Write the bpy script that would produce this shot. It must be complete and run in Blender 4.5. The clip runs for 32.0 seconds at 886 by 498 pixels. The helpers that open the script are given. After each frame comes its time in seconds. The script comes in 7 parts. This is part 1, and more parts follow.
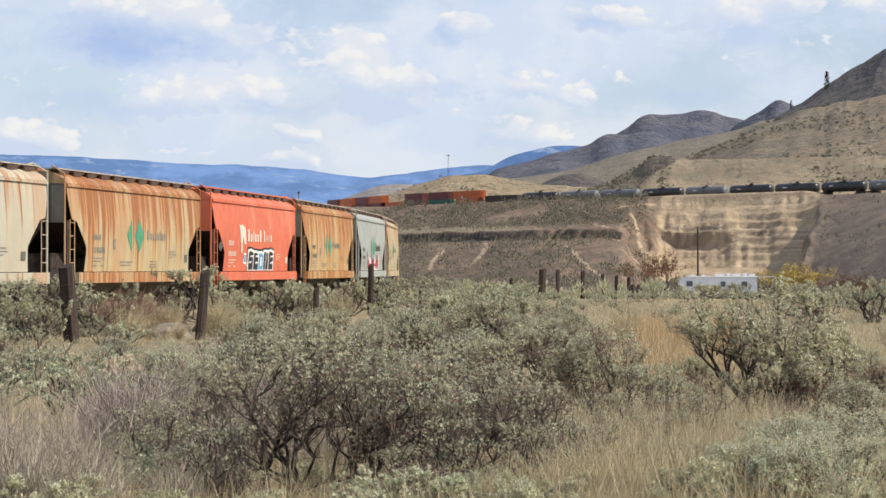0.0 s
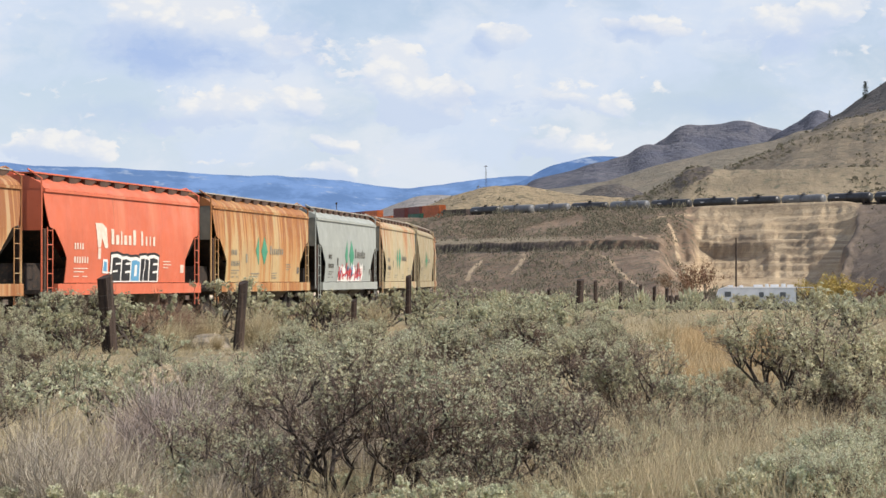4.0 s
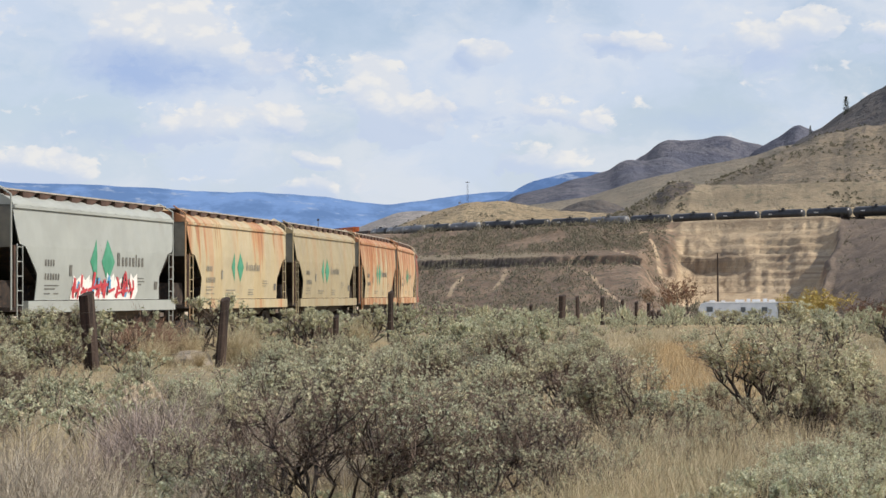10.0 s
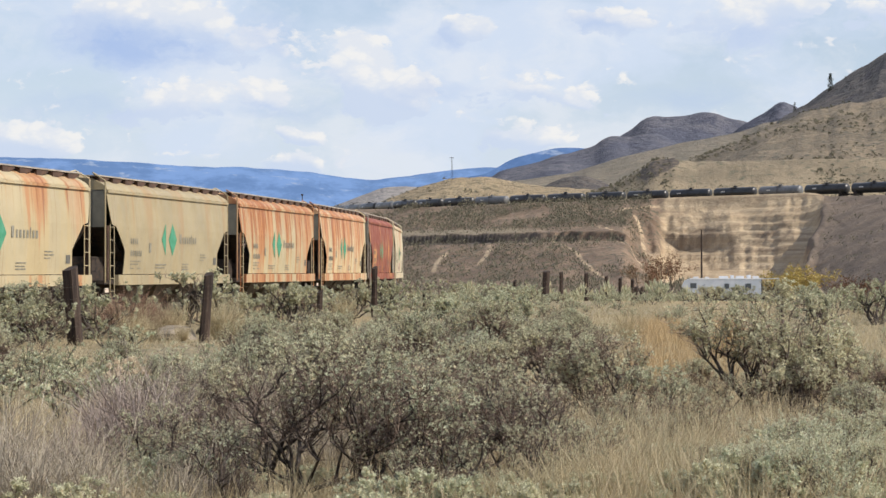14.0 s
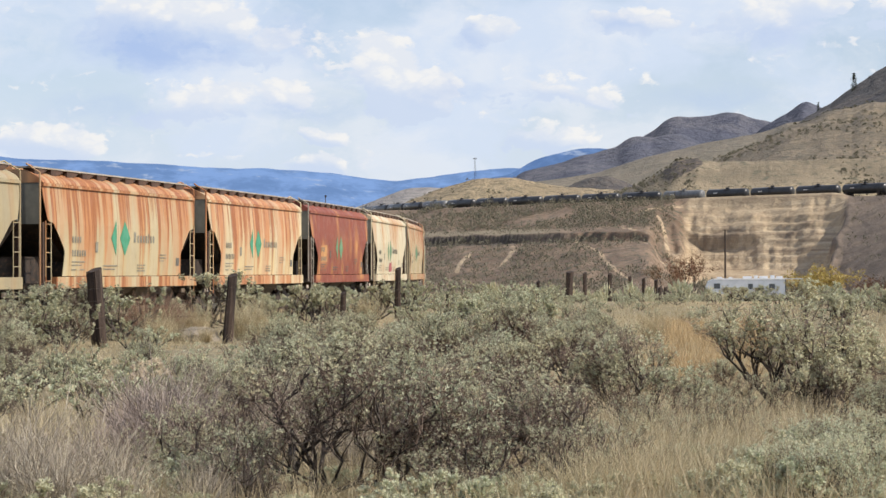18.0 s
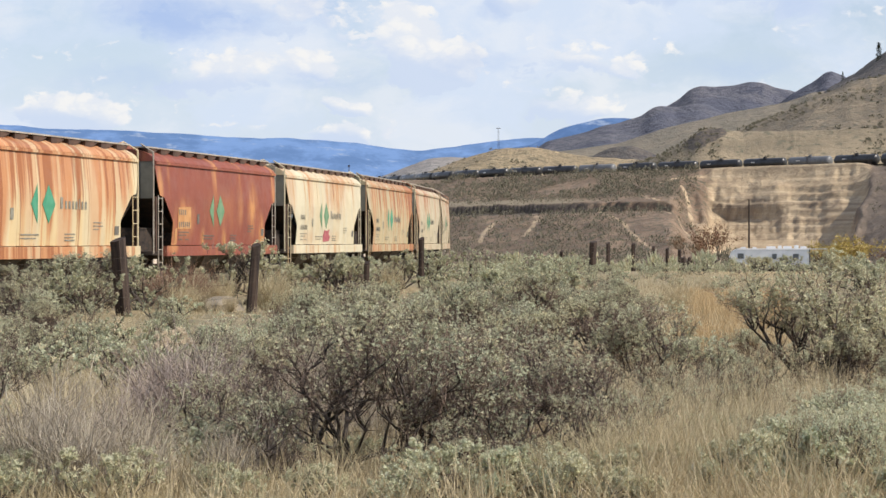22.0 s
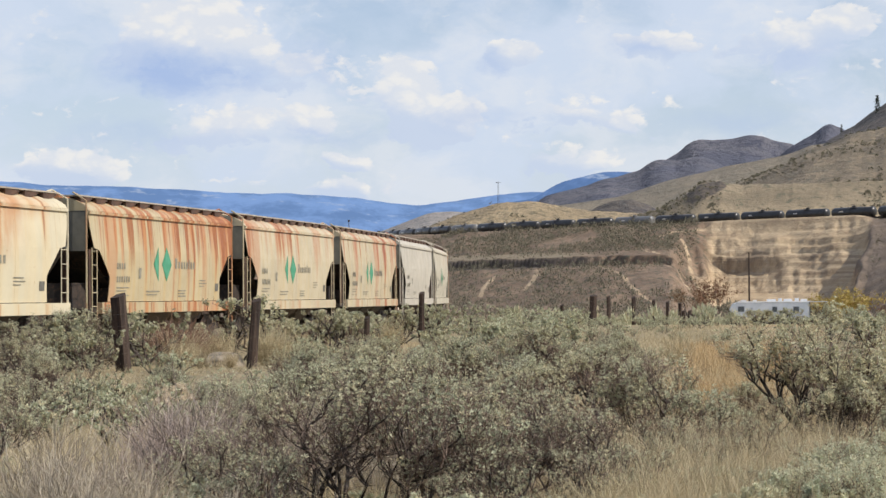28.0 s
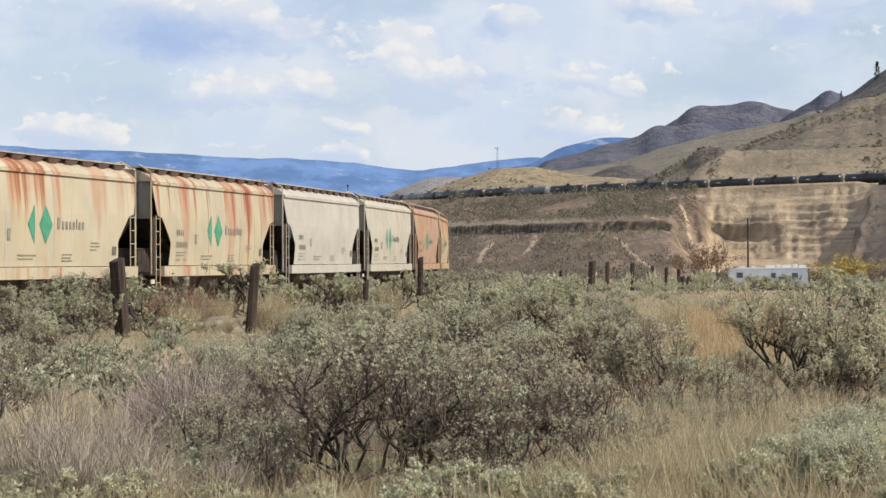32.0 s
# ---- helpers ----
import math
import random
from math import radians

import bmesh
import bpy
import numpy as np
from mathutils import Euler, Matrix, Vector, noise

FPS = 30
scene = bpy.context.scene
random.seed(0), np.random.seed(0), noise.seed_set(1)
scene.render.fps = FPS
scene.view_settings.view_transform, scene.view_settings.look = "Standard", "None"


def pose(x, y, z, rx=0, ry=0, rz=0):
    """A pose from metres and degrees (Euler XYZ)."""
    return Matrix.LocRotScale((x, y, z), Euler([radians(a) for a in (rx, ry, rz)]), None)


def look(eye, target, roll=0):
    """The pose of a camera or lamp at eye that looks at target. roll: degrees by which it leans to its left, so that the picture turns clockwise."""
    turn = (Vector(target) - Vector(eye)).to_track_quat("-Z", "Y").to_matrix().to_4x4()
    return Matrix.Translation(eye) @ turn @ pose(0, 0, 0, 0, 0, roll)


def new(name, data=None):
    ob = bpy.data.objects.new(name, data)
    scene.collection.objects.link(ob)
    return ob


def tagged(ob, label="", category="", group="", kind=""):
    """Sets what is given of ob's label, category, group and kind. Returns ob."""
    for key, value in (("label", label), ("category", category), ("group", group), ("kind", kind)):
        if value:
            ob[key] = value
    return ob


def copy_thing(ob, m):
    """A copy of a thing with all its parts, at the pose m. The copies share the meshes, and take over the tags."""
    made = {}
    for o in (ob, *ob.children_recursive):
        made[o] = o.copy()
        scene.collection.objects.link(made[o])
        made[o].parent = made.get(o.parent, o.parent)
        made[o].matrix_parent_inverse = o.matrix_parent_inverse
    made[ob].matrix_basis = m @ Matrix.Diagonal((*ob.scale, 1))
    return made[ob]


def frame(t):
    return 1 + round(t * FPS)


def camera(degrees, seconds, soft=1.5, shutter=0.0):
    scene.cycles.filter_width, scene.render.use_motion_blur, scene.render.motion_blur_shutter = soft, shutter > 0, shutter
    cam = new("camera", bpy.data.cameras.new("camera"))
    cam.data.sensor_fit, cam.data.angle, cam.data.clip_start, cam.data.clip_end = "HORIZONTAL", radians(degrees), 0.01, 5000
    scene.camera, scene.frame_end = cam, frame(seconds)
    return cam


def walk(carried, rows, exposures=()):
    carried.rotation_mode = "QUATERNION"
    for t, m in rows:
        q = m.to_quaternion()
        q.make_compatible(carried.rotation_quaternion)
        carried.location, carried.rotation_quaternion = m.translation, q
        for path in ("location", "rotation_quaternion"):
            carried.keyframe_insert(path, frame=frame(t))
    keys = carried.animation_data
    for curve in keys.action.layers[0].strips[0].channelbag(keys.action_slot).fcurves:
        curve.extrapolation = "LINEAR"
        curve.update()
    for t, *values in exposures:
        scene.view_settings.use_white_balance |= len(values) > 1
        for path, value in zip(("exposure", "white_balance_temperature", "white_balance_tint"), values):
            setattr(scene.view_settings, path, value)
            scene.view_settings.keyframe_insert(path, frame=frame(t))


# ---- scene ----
EYE = (0.0, 0.0, 1.52)
cam = camera(22.03, 32.0, soft=1.5)
# seconds, turn to the left, tilt up, lean, in degrees
AIMS = (
    (0, 0.000, 0.492, 0.00), (0.5, 0.496, 0.348, 0.34), (1, 0.613, 0.197, 0.44), (1.5, 0.668, 0.330, 0.00),
    (2, 0.527, 0.366, 0.17), (2.5, 0.732, 0.434, 0.35), (3, 0.746, 0.472, 0.00), (3.5, 0.984, 0.660, -0.07),
    (5.5, 0.502, 0.837, 0.30), (6, 0.153, 0.816, 0.26), (6.5, -0.277, 0.537, 0.09), (7, -0.892, 1.123, -0.18),
    (7.5, -0.325, 1.566, -0.26), (8, -0.252, 1.804, -0.46), (8.5, 0.071, 1.954, -0.13), (9, 0.116, 1.887, -0.32),
    (9.5, -0.218, 1.481, 0.31), (10, 0.491, 1.164, -0.22), (10.5, 0.342, 1.210, -0.46), (11, 0.407, 0.506, -0.30),
    (11.5, 0.502, 0.724, -0.53), (12, 0.483, 0.820, -0.26), (12.5, 0.395, 0.925, -0.14), (13, 0.304, 0.802, 0.04),
    (13.5, 0.064, 0.476, 0.06), (14, 0.092, 0.549, -0.05), (14.5, 0.213, 0.542, -0.16), (16.5, 0.468, 0.414, -0.17),
    (17, 0.498, 0.480, -0.38), (17.5, 0.365, 0.707, -0.40), (18, 0.678, 0.572, -0.17), (18.5, 0.823, 0.504, -0.01),
    (19, 0.735, 0.497, -0.06), (19.5, 1.138, 0.332, -0.04), (20, 1.543, 0.056, -0.28), (20.5, 1.403, 0.088, -0.34),
    (21, 1.084, -0.017, -0.29), (21.5, 1.156, -0.229, -0.28), (22, 1.269, -0.187, -0.13), (22.5, 1.436, -0.097, -0.28),
    (23, 1.253, -0.017, -0.32), (23.5, 1.285, 0.352, -0.25), (24, 1.518, 0.504, -0.34), (24.5, 1.521, 0.687, -0.39),
    (26.5, 1.375, 0.940, -0.41), (27, 1.353, 0.918, -0.41), (27.5, 1.373, 1.220, -0.66), (28, 1.266, 1.184, -0.41),
    (28.5, 1.345, 1.193, -0.45), (29, 1.439, 1.490, -0.80), (29.5, 1.321, 1.313, -0.27), (30, 1.478, 1.234, -0.23),
    (30.5, 1.440, 0.984, -0.41), (31, 1.373, 0.548, -0.25), (31.5, 1.338, 0.474, -0.17), (32, 1.243, 0.309, -0.25),
)


def aim(turn, tilt, lean):
    a, b = radians(turn), radians(tilt)
    way = (-math.sin(a) * math.cos(b), math.cos(a) * math.cos(b), math.sin(b))
    return look(EYE, tuple(e + 100 * w for e, w in zip(EYE, way)), lean)


# the clip's camera opens and closes its iris a little on the way
STOPS = ((0, 0.05), (3.5, 0.05), (6, 0.02), (8, -0.03), (10, -0.05), (12, -0.02), (14, 0.05), (17, 0.07), (21, 0.10), (24, 0.07), (27, 0.0), (30, -0.05), (32, 0.0))
walk(cam, [(t, aim(a, b, c)) for t, a, b, c in AIMS], STOPS)

# ---------------------------------------------------------------- light
SUN_FROM = Vector((0.70, -0.26, 0.66)).normalized()
sun = new("sun", bpy.data.lights.new("sun", "SUN"))
sun.data.energy, sun.data.angle, sun.data.color = 5.0, radians(0.53), (1.0, 0.93, 0.83)
sun.matrix_world = look(SUN_FROM * 100, (0, 0, 0))

world = bpy.data.worlds.new("sky")
scene.world = world
world.use_nodes = True


class Graph:
    """Short words for node graphs."""

    def __init__(self, tree):
        self.tree = tree

    def put(self, sort, ins=None, op=None):
        n = self.tree.nodes.new(sort)
        if op:
            n.operation = op
        for key, value in (ins or {}).items():
            self.feed(n.inputs[key], value)
        return n

    def feed(self, socket, value):
        if isinstance(value, bpy.types.NodeSocket):
            self.tree.links.new(value, socket)
        elif isinstance(value, (tuple, list)) and socket.type == "RGBA":
            socket.default_value = (*value[:3], 1)
        else:
            socket.default_value = value

    def math(self, op, a, b=0.0):
        return self.put("ShaderNodeMath", {0: a, 1: b}, op).outputs[0]

    def vmath(self, op, a, b=(0, 0, 0)):
        n = self.put("ShaderNodeVectorMath", {0: a, 1: b}, op)
        return n.outputs["Value" if op in ("LENGTH", "DISTANCE", "DOT_PRODUCT") else "Vector"]

    def noise(self, where, scale, detail=4.0, rough=0.55, warp=0.0):
        return self.put("ShaderNodeTexNoise", {"Vector": where, "Scale": scale, "Detail": detail, "Roughness": rough, "Distortion": warp}).outputs[0]

    def ramp(self, x, a, b, low=0.0, high=1.0):
        n = self.put("ShaderNodeMapRange", {"Value": x, "From Min": a, "From Max": b, "To Min": low, "To Max": high})
        n.interpolation_type = "SMOOTHSTEP"
        return n.outputs[0]

    def mix(self, t, a, b, how="MIX"):
        n = self.put("ShaderNodeMix")
        n.data_type, n.blend_type = "RGBA", how
        self.feed(n.inputs[0], t), self.feed(n.inputs[6], a), self.feed(n.inputs[7], b)
        return n.outputs[2]

    def scaled(self, where, x, y, z):
        return self.vmath("MULTIPLY", where, (x, y, z))


def make_sky():
    g = Graph(world.node_tree)
    g.tree.nodes.clear()
    sky = g.put("ShaderNodeTexSky")
    sky.sky_type, sky.sun_disc, sky.sun_elevation = "NISHITA", False, math.asin(SUN_FROM.z)
    sky.sun_rotation, sky.air_density, sky.dust_density = math.atan2(SUN_FROM.x, SUN_FROM.y), 1.0, 0.6
    way = g.put("ShaderNodeTexCoord").outputs["Generated"]
    flat = g.scaled(way, 1, 1, 1.7)
    warp = g.put("ShaderNodeTexNoise", {"Vector": flat, "Scale": 30.0, "Detail": 4.0, "Roughness": 0.55}).outputs["Color"]
    bent = g.vmath("ADD", flat, g.vmath("MULTIPLY", g.vmath("SUBTRACT", warp, (0.5, 0.5, 0.5)), (0.030, 0.030, 0.030)))
    # thin veils
    veil = g.ramp(g.noise(g.vmath("ADD", bent, (0.31, 0, 0.12)), 9.0, 6.0, 0.55), 0.36, 0.60, 0.25, 0.95)
    up = g.put("ShaderNodeSeparateXYZ", {0: way}).outputs["Z"]
    veil = g.math("MAXIMUM", veil, g.ramp(up, 0.02, 0.13, 0.85, 0.2))
    veil = g.math("MULTIPLY", veil, g.ramp(up, 0.16, 0.45, 1.0, 0.30))
    puff = g.math("MULTIPLY", g.ramp(g.noise(g.vmath("ADD", bent, (0.7, 0, 0.4)), 17.0, 6.0, 0.6), 0.44, 0.64), 0.60)
    # heaped clouds gather where the sky has them; each is white above and grey-blue below
    gather = shade = total = None
    for x, z, w, h, k in CLOUDS:
        spot = g.scaled(g.vmath("SUBTRACT", bent, (x, 1.0, 1.7 * z)), 1 / w, 0.3, 1 / (1.7 * h))
        near = g.ramp(g.vmath("LENGTH", spot), 1.6, 0.15, 0.0, k)
        parts = g.put("ShaderNodeSeparateXYZ", {0: spot}).outputs
        side = g.math("ADD", parts["Z"], g.math("MULTIPLY", parts["X"], 0.45))
        toned = g.math("MULTIPLY", near, side)
        gather = near if gather is None else g.math("MAXIMUM", gather, near)
        shade = toned if shade is None else g.math("ADD", shade, toned)
        total = near if total is None else g.math("ADD", total, near)
    curl = g.put("ShaderNodeTexNoise", {"Vector": flat, "Scale": 95.0, "Detail": 5.0, "Roughness": 0.6}).outputs["Color"]
    bent = g.vmath("ADD", bent, g.vmath("MULTIPLY", g.vmath("SUBTRACT", curl, (0.5, 0.5, 0.5)), (0.014, 0.014, 0.014)))
    bulk = g.noise(bent, 30.0, 7.0, 0.62)
    cell = g.put("ShaderNodeTexVoronoi", {"Vector": bent, "Scale": 105.0})
    lobe = g.math("SUBTRACT", 0.45, cell.outputs["Distance"])
    dense = g.math("ADD", g.math("ADD", bulk, g.math("MULTIPLY", gather, 0.58)), g.math("MULTIPLY", lobe, 0.18))
    heap = g.math("MULTIPLY", g.ramp(dense, 0.60, 0.71), 0.92)
    lean = g.math("DIVIDE", shade, g.math("ADD", total, 0.05))
    lit = g.ramp(g.math("ADD", lean, g.math("MULTIPLY", g.math("SUBTRACT", g.noise(bent, 48.0, 5.0, 0.55), 0.5), 0.9)), -0.50, 0.30)
    lit = g.math("MULTIPLY", lit, g.ramp(lobe, -0.25, 0.25, 0.55, 1.0))
    white = g.mix(lit, (0.68, 0.78, 0.96), (1.0, 0.99, 0.975))
    blue = g.mix(1.0, sky.outputs[0], (SKY_GAIN * 0.98, SKY_GAIN * 0.97, SKY_GAIN * 1.08), "MULTIPLY")
    thin = g.mix(1.0, (0.735, 0.835, 1.0), (CLOUD_GAIN,) * 3, "MULTIPLY")
    colour = g.mix(veil, blue, thin)
    colour = g.mix(puff, colour, g.mix(1.0, (0.885, 0.925, 0.99), (CLOUD_GAIN,) * 3, "MULTIPLY"))
    colour = g.mix(heap, colour, g.mix(1.0, white, (CLOUD_GAIN,) * 3, "MULTIPLY"))
    # flat grey-blue bases
    ragged = g.ramp(g.noise(bent, 42.0, 5.0, 0.6), 0.32, 0.62, 0.45, 1.0)
    for x, z, w, h, k in BASES:
        spot = g.scaled(g.vmath("SUBTRACT", bent, (x, 1.0, 1.7 * z)), 1 / w, 0.3, 1 / (1.7 * h))
        near = g.math("MULTIPLY", g.ramp(g.vmath("LENGTH", spot), 1.5, 0.2, 0.0, k), ragged)
        colour = g.mix(near, colour, g.mix(1.0, (0.47, 0.615, 0.92), (CLOUD_GAIN,) * 3, "MULTIPLY"))
    back = g.put("ShaderNodeBackground", {"Color": colour, "Strength": 0.10})
    g.put("ShaderNodeOutputWorld", {"Surface": back.outputs[0]})


SKY_GAIN, CLOUD_GAIN = 1.15, 8.7
# across, up, half width, half height, strength of each heap
CLOUDS = ((-0.128, 0.1150, 0.028, 0.016, 1.0), (-0.150, 0.110, 0.016, 0.008, 0.9), (-0.136, 0.109, 0.024, 0.011, 1.0), (-0.106, 0.109, 0.014, 0.010, 0.8), (-0.086, 0.099, 0.022, 0.010, 0.45), (-0.036, 0.0830, 0.014, 0.018, 1.0), (-0.018, 0.0790, 0.013, 0.012, 0.95), (0.0077, 0.105, 0.011, 0.006, 0.8), (0.152, 0.116, 0.014, 0.008, 0.8),
          (-0.181, 0.0565, 0.022, 0.008, 0.9), (-0.066, 0.0465, 0.012, 0.006, 0.8), (-0.112, 0.0740, 0.034, 0.009, 0.40), (-0.079, 0.0766, 0.014, 0.006, 0.6), (0.043, 0.079, 0.030, 0.010, 0.45), (0.040, 0.059, 0.018, 0.009, 0.5),
          (0.130, 0.109, 0.030, 0.010, 0.5), (0.073, 0.108, 0.022, 0.007, 0.45), (0.182, 0.111, 0.012, 0.007, 0.6), (0.107, 0.138, 0.020, 0.006, 0.5), (-0.062, 0.059, 0.010, 0.005, 0.6))
BASES = ((-0.146, 0.1010, 0.024, 0.010, 1.0), (-0.122, 0.0965, 0.026, 0.009, 0.85), (-0.074, 0.104, 0.016, 0.012, 0.35), (0.001, 0.101, 0.008, 0.004, 0.45), (0.068, 0.107, 0.022, 0.005, 0.5), (0.109, 0.138, 0.018, 0.005, 0.6),
         (0.135, 0.103, 0.020, 0.006, 0.4), (-0.072, 0.071, 0.026, 0.005, 0.35), (-0.005, 0.079, 0.020, 0.006, 0.35), (-0.160, 0.070, 0.030, 0.006, 0.3), (0.105, 0.075, 0.030, 0.006, 0.3))
make_sky()

# ---------------------------------------------------------------- materials


def material(name, colour, rough=0.8, metal=0.0, bump=0.0, bump_scale=20.0):
    """colour: a function of the graph that gives a colour socket, or three numbers."""
    m = bpy.data.materials.new(name)
    m.use_nodes = True
    g = Graph(m.node_tree)
    shader = m.node_tree.nodes["Principled BSDF"]
    where = g.put("ShaderNodeTexCoord").outputs["Object"]
    c = colour(g, where) if callable(colour) else colour
    g.feed(shader.inputs["Base Color"], c)
    g.feed(shader.inputs["Roughness"], rough(g, where) if callable(rough) else rough)
    g.feed(shader.inputs["Metallic"], metal)
    if bump:
        h = g.noise(where, bump_scale, 6.0, 0.6)
        b = g.put("ShaderNodeBump", {"Height": h, "Strength": bump, "Distance": 0.6 / bump_scale})
        g.feed(shader.inputs["Normal"], b.outputs[0])
    return m


def blotchy(a, b, scale, c=None, scale2=None, low=0.35, high=0.65):
    def colour(g, where):
        x = g.mix(g.ramp(g.noise(where, scale, 5.0, 0.6), low, high), a, b)
        if c:
            x = g.mix(g.ramp(g.noise(where, scale2 or scale * 7, 4.0, 0.6), 0.5, 0.72), x, c)
        return x
    return colour


def per_island(m_colours, rough=0.7, translucent=0.0, name="leaf"):
    """Leaves and blades: every piece takes its own tone, every bush its own lean."""
    m = bpy.data.materials.new(name)
    m.use_nodes = True
    g = Graph(m.node_tree)
    shader = m.node_tree.nodes["Principled BSDF"]
    isle = g.put("ShaderNodeNewGeometry").outputs["Random Per Island"]
    whole = g.put("ShaderNodeObjectInfo").outputs["Random"]
    a, b, c = m_colours
    x = g.mix(g.math("POWER", isle, 1.5), a, b)
    x = g.mix(g.ramp(isle, 0.82, 0.9), x, c)
    x = g.mix(g.math("MULTIPLY", whole, 0.45), x, c)
    g.feed(shader.inputs["Base Color"], x)
    g.feed(shader.inputs["Roughness"], rough)
    if translucent:
        t = g.put("ShaderNodeBsdfTranslucent", {"Color": x})
        s = g.put("ShaderNodeMixShader", {0: translucent, 1: shader.outputs[0], 2: t.outputs[0]})
        g.feed(m.node_tree.nodes["Material Output"].inputs[0], s.outputs[0])
    return m


def mask(g, key):
    n = g.put("ShaderNodeAttribute")
    n.attribute_name = key
    return n.outputs["Fac"]

# ---------------------------------------------------------------- the two lines


def lay_line(start, heading, bend, first, last, step=0.5):
    """A line from its bend along the way: arc length, x, y, heading (from the x axis)."""
    s = np.arange(first, last + step / 2, step)
    k = np.array([bend(v) for v in s])
    i0 = int(np.argmin(abs(s)))
    th = np.cumsum(k) * step
    th = th - th[i0] + heading
    x, y = np.cumsum(np.cos(th)) * step, np.cumsum(np.sin(th)) * step
    return s, x - x[i0] + start[0], y - y[i0] + start[1], th


def on_line(line, s):
    return [float(np.interp(s, line[0], line[i])) for i in (1, 2, 3)]


# the near line: straight past the camera, then swinging away to the left
NEAR = lay_line((-12.63, 73.753), math.pi / 2 - 0.190324, lambda s: 0.0015108 + 2.6844e-5 * max(-25.0, min(s, 112.0)) - (0.0016 if s > 112 else 0), -330, 520)


def far_bend(s):
    if s > 160:
        return -0.0009
    if s > -132:
        return 4.87e-5 - 2.995e-5 * s + 1.5e-7 * s * s
    return 0.0


# the far line on its bench
FAR = lay_line((56.23, 716.7), -0.815612, far_bend, -520, 760)


def far_height(s):
    return 22.25


def smooth(a, b, x):
    t = np.clip((x - a) / (b - a), 0, 1)
    return t * t * (3 - 2 * t)


def fbm(x, y, scale, octaves=4, seed=0.0):
    """Summed value noise on arrays, about -1 to 1."""
    total, amp = 0, 1.0
    rng = np.random.RandomState(int(seed * 10) + 7)
    table = rng.rand(256, 256)
    u, v = np.asarray(x) / scale, np.asarray(y) / scale
    for _ in range(octaves):
        iu, iv = np.floor(u).astype(int), np.floor(v).astype(int)
        fu, fv = u - iu, v - iv
        fu, fv = fu * fu * (3 - 2 * fu), fv * fv * (3 - 2 * fv)
        a, b = table[iu % 256, iv % 256], table[(iu + 1) % 256, iv % 256]
        c, d = table[iu % 256, (iv + 1) % 256], table[(iu + 1) % 256, (iv + 1) % 256]
        total = total + amp * ((a * (1 - fu) + b * fu) * (1 - fv) + (c * (1 - fu) + d * fu) * fv - 0.5)
        amp *= 0.5
        u, v = u * 2.03 + 17.3, v * 2.03 + 5.1
    return total * 1.1


def bluff_rim(a):
    """Distance of the far line from the flat's middle, by bearing in degrees."""
    keep = (FAR[0] > -132) & (FAR[0] < 300)
    b = np.degrees(np.arctan2(FAR[1][keep], FAR[2][keep]))
    order = np.argsort(b)
    return np.interp(a, b[order], np.hypot(FAR[1][keep], FAR[2][keep])[order])


def steps(d, marks):
    return np.interp(d, [m[0] for m in marks], [m[1] for m in marks])


